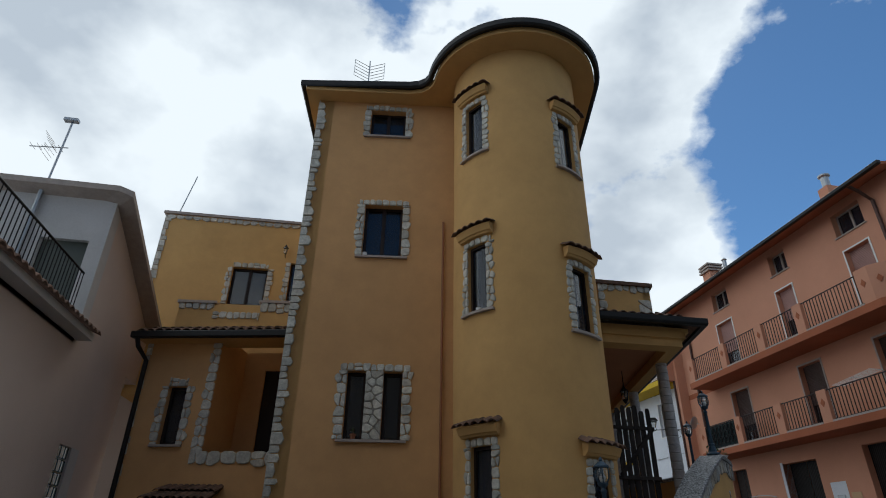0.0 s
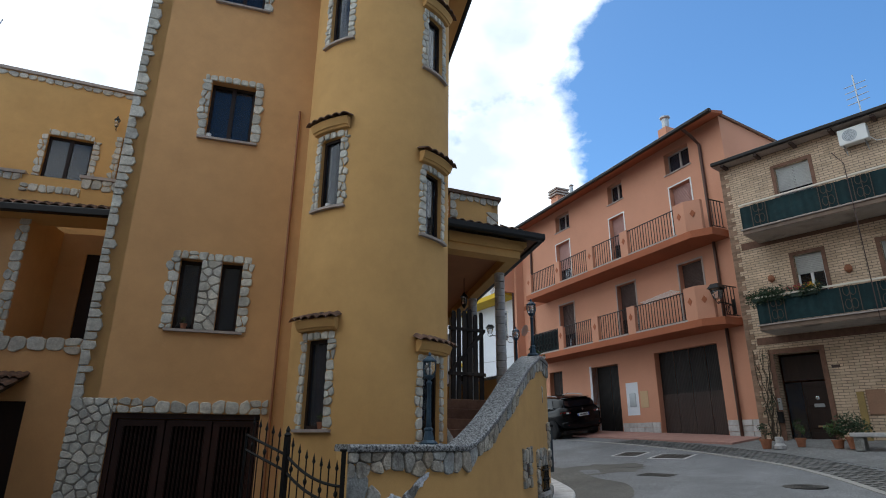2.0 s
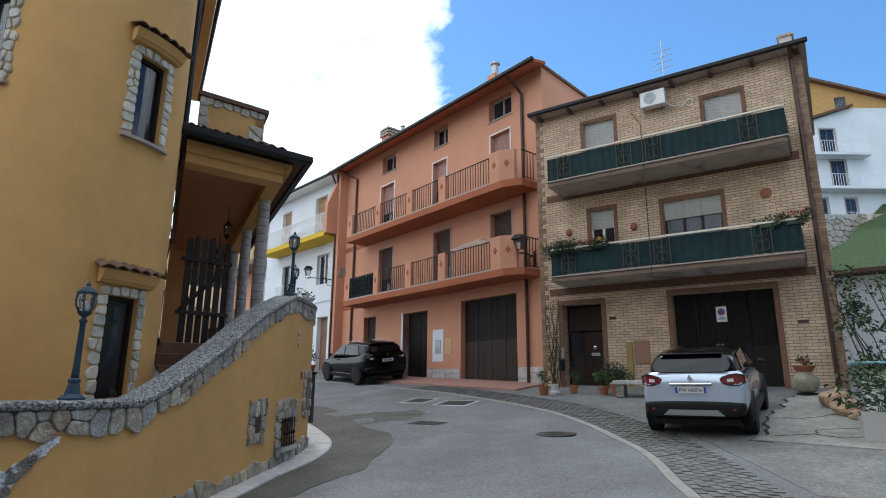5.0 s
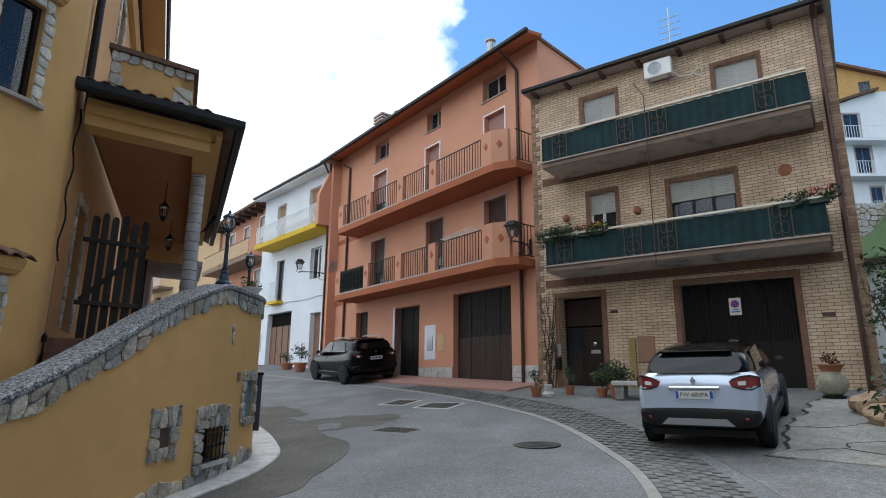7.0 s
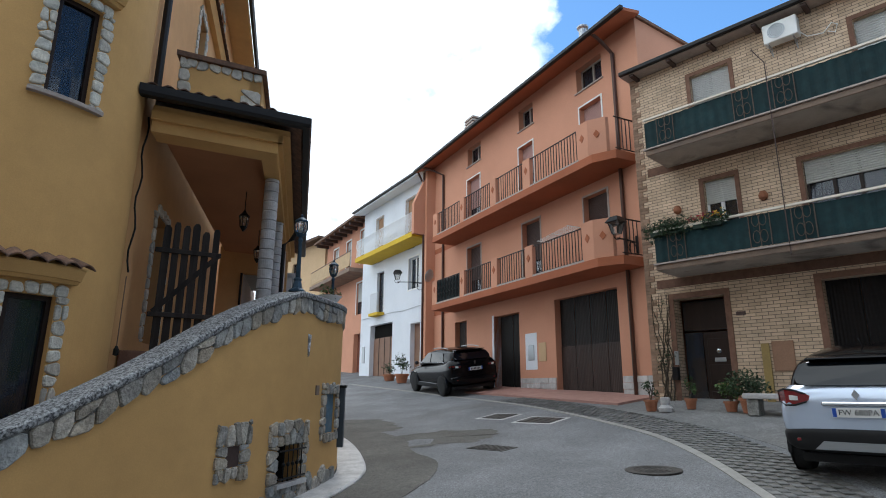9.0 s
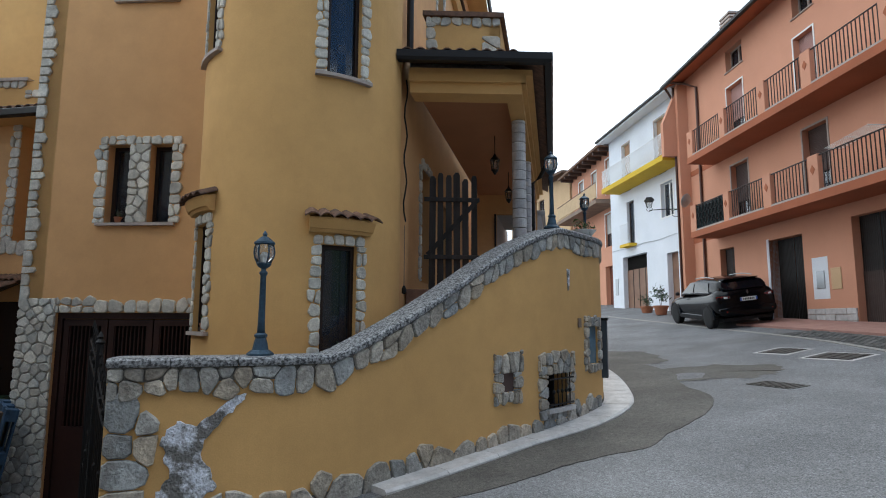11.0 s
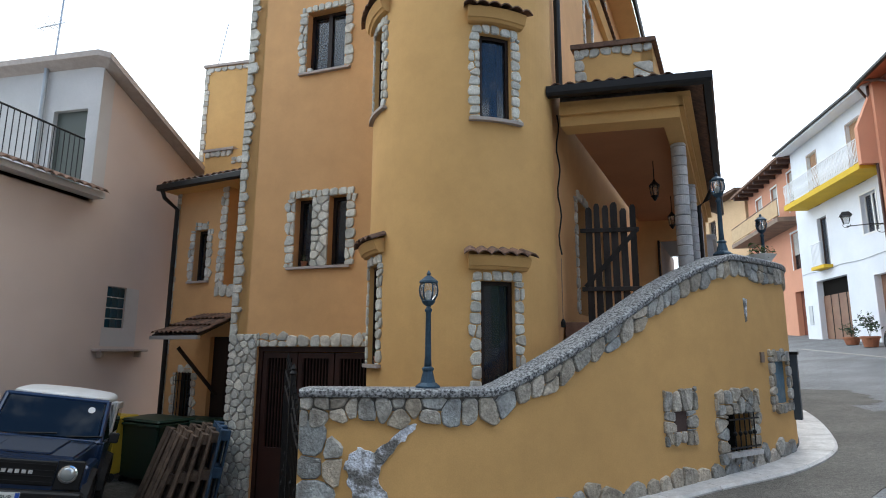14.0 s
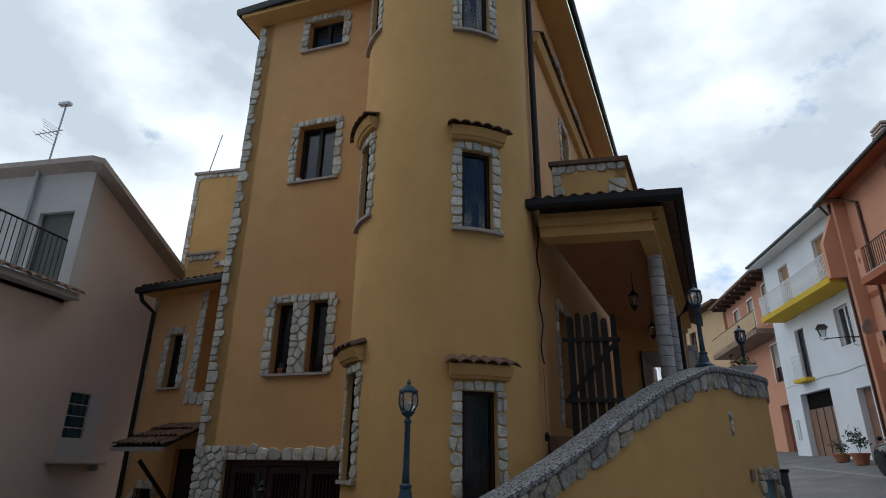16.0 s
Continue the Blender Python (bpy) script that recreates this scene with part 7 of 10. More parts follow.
    part("gutter", boxed(-0.06, -0.52, 9.97, L + 0.2, -0.41, 10.09, M, 0.02), GUTTER, top)
    for k in range(8):
        u = 0.2 + k * 1.02
        part("rafter_end", boxed(u, -0.4, 9.90, u + 0.1, 0.0, 9.97, M), SHUTTER, top)
    part("drain_pipe", tubed([f(L - 0.2, 10.0, -0.4), f(L - 0.2, 9.75, -0.1), f(L - 0.2, 1.3, -0.08)], 0.055, 8), PIPE, top)
    ch = new("chimney")
    ch.parent = top
    part("chimney_body", boxed(7.03, 0.6, 10.0, 7.33, 0.95, 10.85, M), PLAIN_GREY, ch)
    part("cap_slab", boxed(6.98, 0.55, 10.85, 7.38, 1.0, 10.92, M), SILL, ch)
    ant = thing("tv_antenna", "small television antenna on the brick house roof", "antenna", M @ Matrix.Translation((3.9, 1.0, 10.2)))
    part("mast", tubed([(0, 0, 0), (0, 0, 1.9)], 0.022, 5), GREY_METAL, ant)
    for i in range(4):
        part("element", tubed([(-0.28, 0, 0.95 + 0.2 * i), (0.28, 0.1, 1.03 + 0.2 * i)], 0.014, 4), GREY_METAL, ant)
    ac = thing("air_conditioner", "white outdoor air conditioner unit on brackets", "air conditioner", M @ Matrix.Translation((3.46, -0.34, 9.36)) @ Matrix.Scale(0.84, 4))
    part("casing", boxed(0, 0, 0, 0.82, 0.30, 0.56, bevel=0.02), WHITE_PLASTIC, ac)
    part("fan_grille", lathed([(0.21, 0), (0.215, 0.015), (0.19, 0.02), (0.18, 0.008)], 24, Matrix.Translation((0.33, 0.0, 0.28)) @ X90), GREY_METAL, ac)
    for k in range(5):
        bm = bmesh.new()
        tube(bm, [(0.33 + (0.03 + 0.04 * k) * math.cos(a * math.tau / 20), -0.015, 0.28 + (0.03 + 0.04 * k) * math.sin(a * math.tau / 20)) for a in range(20)], 0.005, 4, True)
        part("grille_ring", bm, IRON, ac)
    for x in (0.1, 0.7):
        part("bracket", tubed([(x, 0.0, -0.02), (x, 0.36, -0.02), (x, 0.36, -0.25), (x, 0.02, -0.03)], 0.014, 5), GREY_METAL, ac)
    part("hose", tubed([(0.82, 0.2, 0.1), (0.95, 0.3, -0.05), (1.3, 0.34, -0.1), (1.5, 0.34, 0.1), (1.62, 0.34, 0.0), (1.55, 0.34, -0.2), (1.4, 0.34, -0.1)], 0.015, 6), WHITE_PLASTIC, ac)
    return M


BM = brick_house()


# ---- white house and those beyond ----
def far_houses():
    top = thing("white_house", "white plastered house with yellow-bottomed balcony", "house")
    M = rotz(16.0, 33.2, 0, -87.0)
    f = flat(M)
    Y = lambda y: (33.2 - y)
    ws = [(Y(31.4), 8.6, Y(30.5), 11.2), (Y(27.7), 8.6, Y(26.7), 11.3)]
    lw = (Y(27.3), 6.5, Y(26.2), 8.1)
    bd = (Y(31.1), 5.7, Y(30.2), 8.0)
    gr, dr = (Y(31.8), 1.5, Y(29.0), 5.1), (Y(27.0), 1.5, Y(26.0), 4.8)
    part("front_wall", wall_sheet(f, spaced(0, 8.25, 1), [1.0, 12.0], ws + [lw, bd, gr, dr], 0.3), WHITE_WALL, top)
    part("side_wall", boxed(7.95, 0.3, 1, 8.25, 6, 12, M), WHITE_WALL, top)
    for w in ws:
        window_unit("window", f, *w, 0.15, top, 1, SHUTTER, GLASS, None, material("pale_wood_shutter", (0.42, 0.27, 0.16), (0.36, 0.22, 0.13), 0.7, 3, 40, 0.05) if "pale_wood_shutter" not in bpy.data.materials else bpy.data.materials["pale_wood_shutter"], 0.95)
        surround(top, f, *w, 0.07, 0.02, SILL)
    window_unit("window", f, *lw, 0.15, top, 2, WHITE_PLASTIC, GLASS, None)
    surround(top, f, *lw, 0.07, 0.02, WHITE_PLASTIC, True)
    window_unit("window", f, *bd, 0.15, top, 1, SHUTTER, GLASS, CURTAIN)
    part("garage_door", boxed(gr[0], 0.25, 1.5, gr[2], 0.3, 4.4, M), material("pale_brown_door", (0.24, 0.14, 0.09), (0.18, 0.10, 0.07), 0.6, 2, 40, 0.1), top, "brown wooden garage door")
    for k in range(1, 4):
        part("door_batten", boxed(gr[0] + 0.7 * k - 0.02, 0.23, 1.5, gr[0] + 0.7 * k + 0.02, 0.25, 4.4, M), DARK_WOOD, top)
    # black sheet in place of the shaded depth over the garage door
    part("transom_back", boxed(gr[0], 0.28, 4.4, gr[2], 0.3, 5.1, M), SHADE_BLACK, top)
    part("entrance_door", boxed(dr[0], 0.25, 1.5, dr[2], 0.3, 4.8, M), bpy.data.materials["pale_brown_door"], top)
    bm = bmesh.new()
    prism(bm, [(1.3, -1.05), (8.15, -1.05), (8.15, 0), (1.3, 0)], 8.62, 8.86, M)
    b = new("balcony")
    b.parent = top
    part("slab", bm, YELLOW_PAINT, b, "bright yellow painted slab")
    railing(b, f, 1.3, 8.1, 8.94, 9.84, -1.0, RAIL_WHITE, 0.1, 0.014)
    for i in range(32):
        u = 1.4 + 6.5 * i / 32
        part("scroll", tubed([f(u + 0.1 * math.sin(k * math.pi / 3), 8.98 + 0.13 * k, -1.0) for k in range(7)], 0.016, 4), RAIL_WHITE, b)
    bm = bmesh.new()
    vs = [(8.12, -1.05, 8.75), (8.12, 0.0, 8.75), (8.12, 0.0, 12.0), (8.12, -0.25, 12.0), (8.12, -1.05, 10.2)]
    a = [bm.verts.new(M @ Vector(v)) for v in vs]
    c = [bm.verts.new(M @ Vector((v[0] + 0.22, v[1], v[2]))) for v in vs]
    bm.faces.new(a), bm.faces.new(c)
    for k in range(5):
        bm.faces.new((a[k], a[(k + 1) % 5], c[(k + 1) % 5], c[k]))
    part("balcony_cheek", bm, ORANGE, top)
    part("small_balcony", boxed(bd[0] - 0.15, -0.4, 5.55, bd[2] + 0.15, 0, 5.7, M), YELLOW_PAINT, top)
    railing(top, f, bd[0] - 0.12, bd[2] + 0.12, 5.75, 6.75, -0.37, RAIL_WHITE, 0.12, 0.012)
    bm = bmesh.new()
    prism(bm, [(-0.1, -0.7), (8.3, -0.7), (8.3, 6), (-0.1, 6)], lambda x, y: 11.85 + 0.12 * (y + 0.7), lambda x, y: 12.0 + 0.12 * (y + 0.7), M)
    part("roof", bm, WHITE_WALL, top)
    part("gutter", boxed(-0.15, -0.8, 11.92, 8.3, -0.7, 12.05, M, 0.02), GUTTER, top)
    part("drain_pipe", tubed([f(8.1, 11.9, -0.75), f(8.05, 11.3, -0.35), f(8.35, 10.9, -0.3), f(8.35, 2, -0.3)], 0.05, 6), PIPE, top)
    part("wall_cable", tubed([f(u, 5.55 + 0.03 * math.sin(u * 2), -0.03) for u in spaced(0.1, 8.1, 0.5)], 0.012, 4), GREY_METAL, top)
    part("meter_box", boxed(0.4, -0.03, 3.1, 0.75, 0, 4.0, M), GREY_METAL, top)
    # next house: orange-beige with wide balcony
    top = thing("beige_house", "orange-beige house with long balcony and timber eaves", "house")
    M2 = rotz(16.5, 42.5, 0, -89.0)
    g = flat(M2)
    hs = [(1.6, 9.6, 2.6, 11.4), (4.3, 9.6, 5.2, 11.4), (6.9, 9.4, 8.0, 11.6), (1.6, 6.2, 2.5, 8.0), (6.6, 6.2, 7.6, 8.2), (6.4, 1.5, 8.4, 5.0)]
    part("front_wall", wall_sheet(g, spaced(0, 9.3, 1), [1, 12.1], hs, 0.3), ORANGE, top)
    for h in hs[:5]:
        window_unit("window", g, *h, 0.12, top, 2, SHUTTER, GLASS, None, SHUTTER_PALE, 0.6)
        surround(top, g, *h, 0.1, 0.02, WHITE_PLASTIC)
    part("doorway_back", boxed(6.4, 0.28, 1.5, 8.4, 0.32, 5.0, M2), material("rust_door", (0.18, 0.06, 0.035), (0.13, 0.045, 0.03), 0.7, 2, 40, 0.1), top)
    part("balcony_slab", boxed(0.3, -1.3, 8.55, 8.6, 0, 8.8, M2), BALC_CONC, top)
    part("balcony_screen", boxed(0.35, -1.26, 8.9, 8.55, -1.22, 9.75, M2), material("tan_screen", (0.50, 0.36, 0.21), (0.44, 0.31, 0.18), 0.8, 3, 60, 0.1), top, "tan cloth balcony screen")
    part("handrail", tubed([g(0.3, 9.82, -1.24), g(8.6, 9.82, -1.24)], 0.03, 6), BALC_CONC, top)
    for k in range(10):
        part("rafter_end", boxed(0.1 + k * 1.0, -0.9, 11.85, 0.25 + k * 1.0, 0, 12.05, M2), SHUTTER, top)
    part("roof", boxed(-0.3, -1.0, 12.05, 9.5, 6, 12.2, M2), TILE, top)
    part("side_wall", boxed(9.0, 0.3, 1, 9.3, 6, 12.0, M2), ORANGE, top)
    for k in range(26):
        w = 0.18 if k % 2 else 0.3
        part("quoin", boxed(9.3 - w, -0.03, 2.2 + 0.37 * k, 9.33, 0, 2.54 + 0.37 * k, M2), SILL, top)
    # stone house closing the street
    top = thing("stone_house", "grey stone house with small balcony at the street end", "house")
    M3 = rotz(14.0, 54.0, 0, -78.0)
    h = flat(M3)
    hs = [(2.0, 9.6, 3.1, 11.6), (6.0, 9.6, 7.1, 11.6), (2.0, 6.0, 3.1, 8.0), (6.5, 6.0, 7.6, 8.0)]
    part("front_wall", wall_sheet(h, spaced(0, 11.5, 1), [1.5, 12.6], hs, 0.4), BEIGE_WALL, top)
    for q in hs:
        window_unit("window", h, *q, 0.15, top, 2, SHUTTER, GLASS)
    part("roof", boxed(-0.3, -0.8, 12.6, 11.8, 7, 12.8, M3), TILE, top)
    part("balcony_slab", boxed(1.5, -1.1, 8.4, 5.0, 0, 8.6, M3), BALC_CONC, top)
    railing(top, h, 1.5, 5.0, 8.6, 9.6, -1.05, RAIL_WHITE)
    # hillside houses behind the brick house
    top = thing("hill_house", "white three-storey house with blue doors and balconies uphill", "house")
    H = rotz(51.0, 15.4, 0, -40)
    hf = flat(H)
    hs = [(2.8, 19.6, 4.0, 21.8), (0.9, 16.8, 1.9, 19.1), (3.3, 16.8, 4.5, 19.1), (1.7, 14.6, 2.6, 15.9), (4.0, 13.6, 4.9, 15.9), (0.6, 20.3, 1.2, 21.0)]
    part("front_wall", wall_sheet(hf, spaced(-2, 9, 1), [12.0, 23.5], hs, 0.3, None, lambda u: 21.7 + 0.36 * min(max(u, -1.5), 5.5)), WHITE_WALL, top)
    blue = material("blue_shutter", (0.10, 0.16, 0.30), (0.07, 0.12, 0.23), 0.6, 3, 40, 0.05)
    for q in hs:
        window_unit("window", hf, *q, 0.12, top, 2, blue, GLASS, CURTAIN)
        surround(top, hf, *q, 0.1, 0.03, SILL)
    for z, a, b in ((19.2, -1.0, 6.0), (16.4, -1.0, 8.5), (13.3, 3.4, 8.5)):
        part("balcony_slab", boxed(a, -1.0, z, b, 0, z + 0.2, H), WHITE_WALL, top)
        railing(top, hf, a, b, z + 0.25, z + 1.2, -0.95, RAIL_WHITE, 0.2, 0.018)
    bm = bmesh.new()
    prism(bm, [(-2.2, -0.4), (5.6, -0.4), (5.6, 6), (-2.2, 6)], lambda x, y: 21.7 + 0.36 * max(-1.5, min(x, 5.5)), lambda x, y: 21.9 + 0.36 * max(-1.5, min(x, 5.5)), H)
    part("roof", bm, TILE, top)
    top = thing("hill_house", "ochre stone house behind the white one uphill", "house")
    H2 = rotz(60.0, 19.0, 0, -60)
    part("front_wall", wall_sheet(flat(H2), spaced(-3, 13, 1), [14, 33], [(5.2, 26.7, 6.1, 28.2)], 0.3, None, lambda u: 31.9 - 0.5 * max(0, u)), material("ochre_stone", (0.50, 0.31, 0.12), (0.40, 0.24, 0.09), 0.9, 4, 30, 0.3), top)
    window_unit("window", flat(H2), 5.2, 26.7, 6.1, 28.2, 0.12, top, 2, blue, GLASS)
    bm = bmesh.new()
    prism(bm, [(-0.1, -0.6), (13, -0.6), (13, 6), (-0.1, 6)], lambda x, y: 31.9 - 0.5 * max(0, x), lambda x, y: 32.15 - 0.5 * max(0, x), H2)
    part("roof", bm, TILE, top)
    # slope with grass and a rough stone wall
    bm = bmesh.new()
    rows = []
    for i, x in enumerate(spaced(24, 60, 3)):
        rows.append([bm.verts.new((x, y, 1.0 + 0.42 * max(0, x - 22) + 0.35 * math.sin(y * 0.8 + x))) for y in spaced(-25, 11, 2)])
    for a, b in zip(rows, rows[1:]):
        for k in range(len(a) - 1):
            bm.faces.new((a[k], b[k], b[k + 1], a[k + 1]))
    structure("hillside", bm, GRASS, "grassy slope behind the houses", True)
    sw = thing("stone_wall", "rough grey stone retaining wall on the slope", "wall")
    SW = rotz(46.5, 14.5, 0, -42)
    part("core", boxed(0, 0.1, 9.5, 16, 0.6, 13.5, SW), MORTAR, sw)
    bm = bmesh.new()
    for q in stone_patch(0, 10.5, 16, 13.5, 0.5, 0.36):
        slab_on(bm, flat(SW), q, 0.1, -0.06, 0.05)
    tagged(part("stones", bm, ROUGH_STONE, sw), kind="stuff")


far_houses()


# ---- unseen plain houses added behind the walk to block sky light ----
def unseen_blockers():
    top = thing("unseen_blocker_house", "unseen plain house added behind the walk to block sky light", "house")
    part("wall", boxed(-14, -11.0, -1.0, 7.5, -4.6, 12.0), BLOCKER_PLASTER, top)
    part("roof", boxed(-14.4, -11.3, 12.0, 7.9, -4.2, 12.2), TILE, top)
    top = thing("unseen_blocker_house", "second unseen plain house added further along to block sky light", "house")
    part("wall", boxed(7.6, -16.0, -1.0, 22.0, -9.0, 10.0), BLOCKER_PLASTER, top)
    part("roof", boxed(7.3, -16.3, 10.0, 22.4, -8.6, 10.2), TILE, top)


unseen_blockers()
# ---- things ----
def text_mesh(body, size, m, mat, parent, name="lettering"):
    cu = bpy.data.curves.new("lettering", "FONT")
    cu.body, cu.size, cu.extrude, cu.align_x, cu.align_y = body, size, 0.002, "CENTER", "CENTER"
    tmp = bpy.data.objects.new("lettering_source", cu)
    scene.collection.objects.link(tmp)
    me = bpy.data.meshes.new_from_object(tmp.evaluated_get(bpy.context.evaluated_depsgraph_get()))
    bpy.data.objects.remove(tmp)
    bpy.data.curves.remove(cu)
    me.materials.clear()
    me.materials.append(mat)
    me.transform(m)
    ob = new(name, me)
    ob.parent = parent
    return ob


def skin(sections, subdiv=2):
    """A closed hull through half profiles (y, z) at stations x, mirrored about y = 0."""
    bm = bmesh.new()
    rings = []
    for x, half in sections:
        pts = [(x, y, z) for y, z in half] + [(x, -y, z) for y, z in reversed(half) if y > 1e-6]
        rings.append([bm.verts.new(p) for p in pts])
    n = len(rings[0])
    for a, b in zip(rings, rings[1:]):
        for k in range(n):
            bm.faces.new((a[k], a[(k + 1) % n], b[(k + 1) % n], b[k]))
    bm.faces.new(rings[0]), bm.faces.new(rings[-1])
    bmesh.ops.recalc_face_normals(bm, faces=bm.faces)
    return bm


def softened(ob, levels=2):
    md = ob.modifiers.new("soft", "SUBSURF")
    md.levels = md.render_levels = levels
    return ob


def quad_patch(pts, thick=0.004):
    """A thin pane through its corner points (in order), thickened along its normal."""
    bm = bmesh.new()
    P = [Vector(p) for p in pts]
    nr = (P[1] - P[0]).cross(P[-1] - P[0]).normalized() * thick
    a = [bm.verts.new(p) for p in P]
    b = [bm.verts.new(p + nr) for p in P]
    bm.faces.new(a), bm.faces.new(b)
    for k in range(len(P)):
        bm.faces.new((a[k], a[(k + 1) % len(P)], b[(k + 1) % len(P)], b[k]))
    return bm


def wheel(parent, x, y, r, w, spokes=5, chunky=False):
    wh = new("wheel")
    wh.parent = parent
    wh.matrix_basis = Matrix.Translation((x, y, r)) @ Matrix.Rotation(radians(-90 if y > 0 else 90), 4, "X")
    part("tyre", lathed([(r * 0.62, -w / 2), (r * 0.93, -w / 2), (r, -w * 0.36), (r, w * 0.36), (r * 0.93, w / 2), (r * 0.62, w / 2)], 32), RUBBER, wh, smooth_shade=not chunky)
    if chunky:
        bm = bmesh.new()
        for k in range(26):
            a = k * math.tau / 26
            for s in (-1, 1):
                box(bm, -0.03, -0.012, -0.055, 0.03, 0.03, 0.055, Matrix.Rotation(a + (0.06 if s > 0 else 0), 4, "Z") @ Matrix.Translation((0, r, s * w * 0.27)))
        tagged(part("tread", bm, RUBBER, wh), kind="stuff")
    part("rim", lathed([(r * 0.62, w * 0.40), (r * 0.60, w * 0.30), (r * 0.55, w * 0.28), (0.03, w * 0.2), (0.03, w * 0.1)], 28), IRON if not chunky else GREY_METAL, wh)
    for k in range(spokes):
        part("spoke", boxed(-r * 0.075, 0.02, w * 0.28, r * 0.075, r * 0.6, w * 0.38, Matrix.Rotation(k * math.tau / spokes, 4, "Z"), 0.008), RIM, wh)
    part("hub_cap", lathed([(r * 0.14, w * 0.28), (r * 0.14, w * 0.39), (r * 0.08, w * 0.41)], 14), RIM, wh)
    return wh


def number_plate(parent, m, text, width=0.52, bars=False):
    p = part("number_plate", boxed(-width / 2, -0.006, -0.055, width / 2, 0.0, 0.055, m, 0.002), WHITE_PLASTIC, parent)
    for s in (-1, 1):
        part("plate_band", boxed(s * width / 2 - s * 0.045, -0.009, -0.052, s * width / 2 - s * 0.003, -0.006, 0.052, m), BLUE_MARK, parent)
    t = m @ Matrix.Translation((0, -0.009, 0)) @ Matrix.Rotation(radians(90), 4, "X")
    if bars:
        for k in range(7):
            x = (k - 3) * 0.052
            part("plate_mark", boxed(x - 0.017, -0.009, -0.033, x + 0.017, -0.006, 0.033, m), BLACK_INK, parent)
    else:
        text_mesh(text, 0.088 * width / 0.52, t, BLACK_INK, parent)


def on_ground(x, y, heading, base=2.4, scale=1.0):
    """The pose of a car whose rear axle stands at (x, y), tilted as the ground is."""
    h = radians(heading)
    fx, fy = x + base * math.cos(h), y + base * math.sin(h)
    sx, sy = x - 0.7 * math.sin(h), y + 0.7 * math.cos(h)
    tx, ty = x + 0.7 * math.sin(h), y - 0.7 * math.cos(h)
    fwd = Vector((fx - x, fy - y, gz(fx, fy) - gz(x, y))).normalized()
    left = Vector((sx - tx, sy - ty, gz(sx, sy) - gz(tx, ty))).normalized()
    up = fwd.cross(left).normalized()
    left = up.cross(fwd)
    m = Matrix((fwd, left, up)).transposed().to_4x4()
    m.translation = (x, y, gz(x, y) + 0.006)
    return m @ Matrix.Scale(scale, 4)


R90 = Matrix.Rotation(radians(-90), 4, "Z")      # plate faces the car's rear


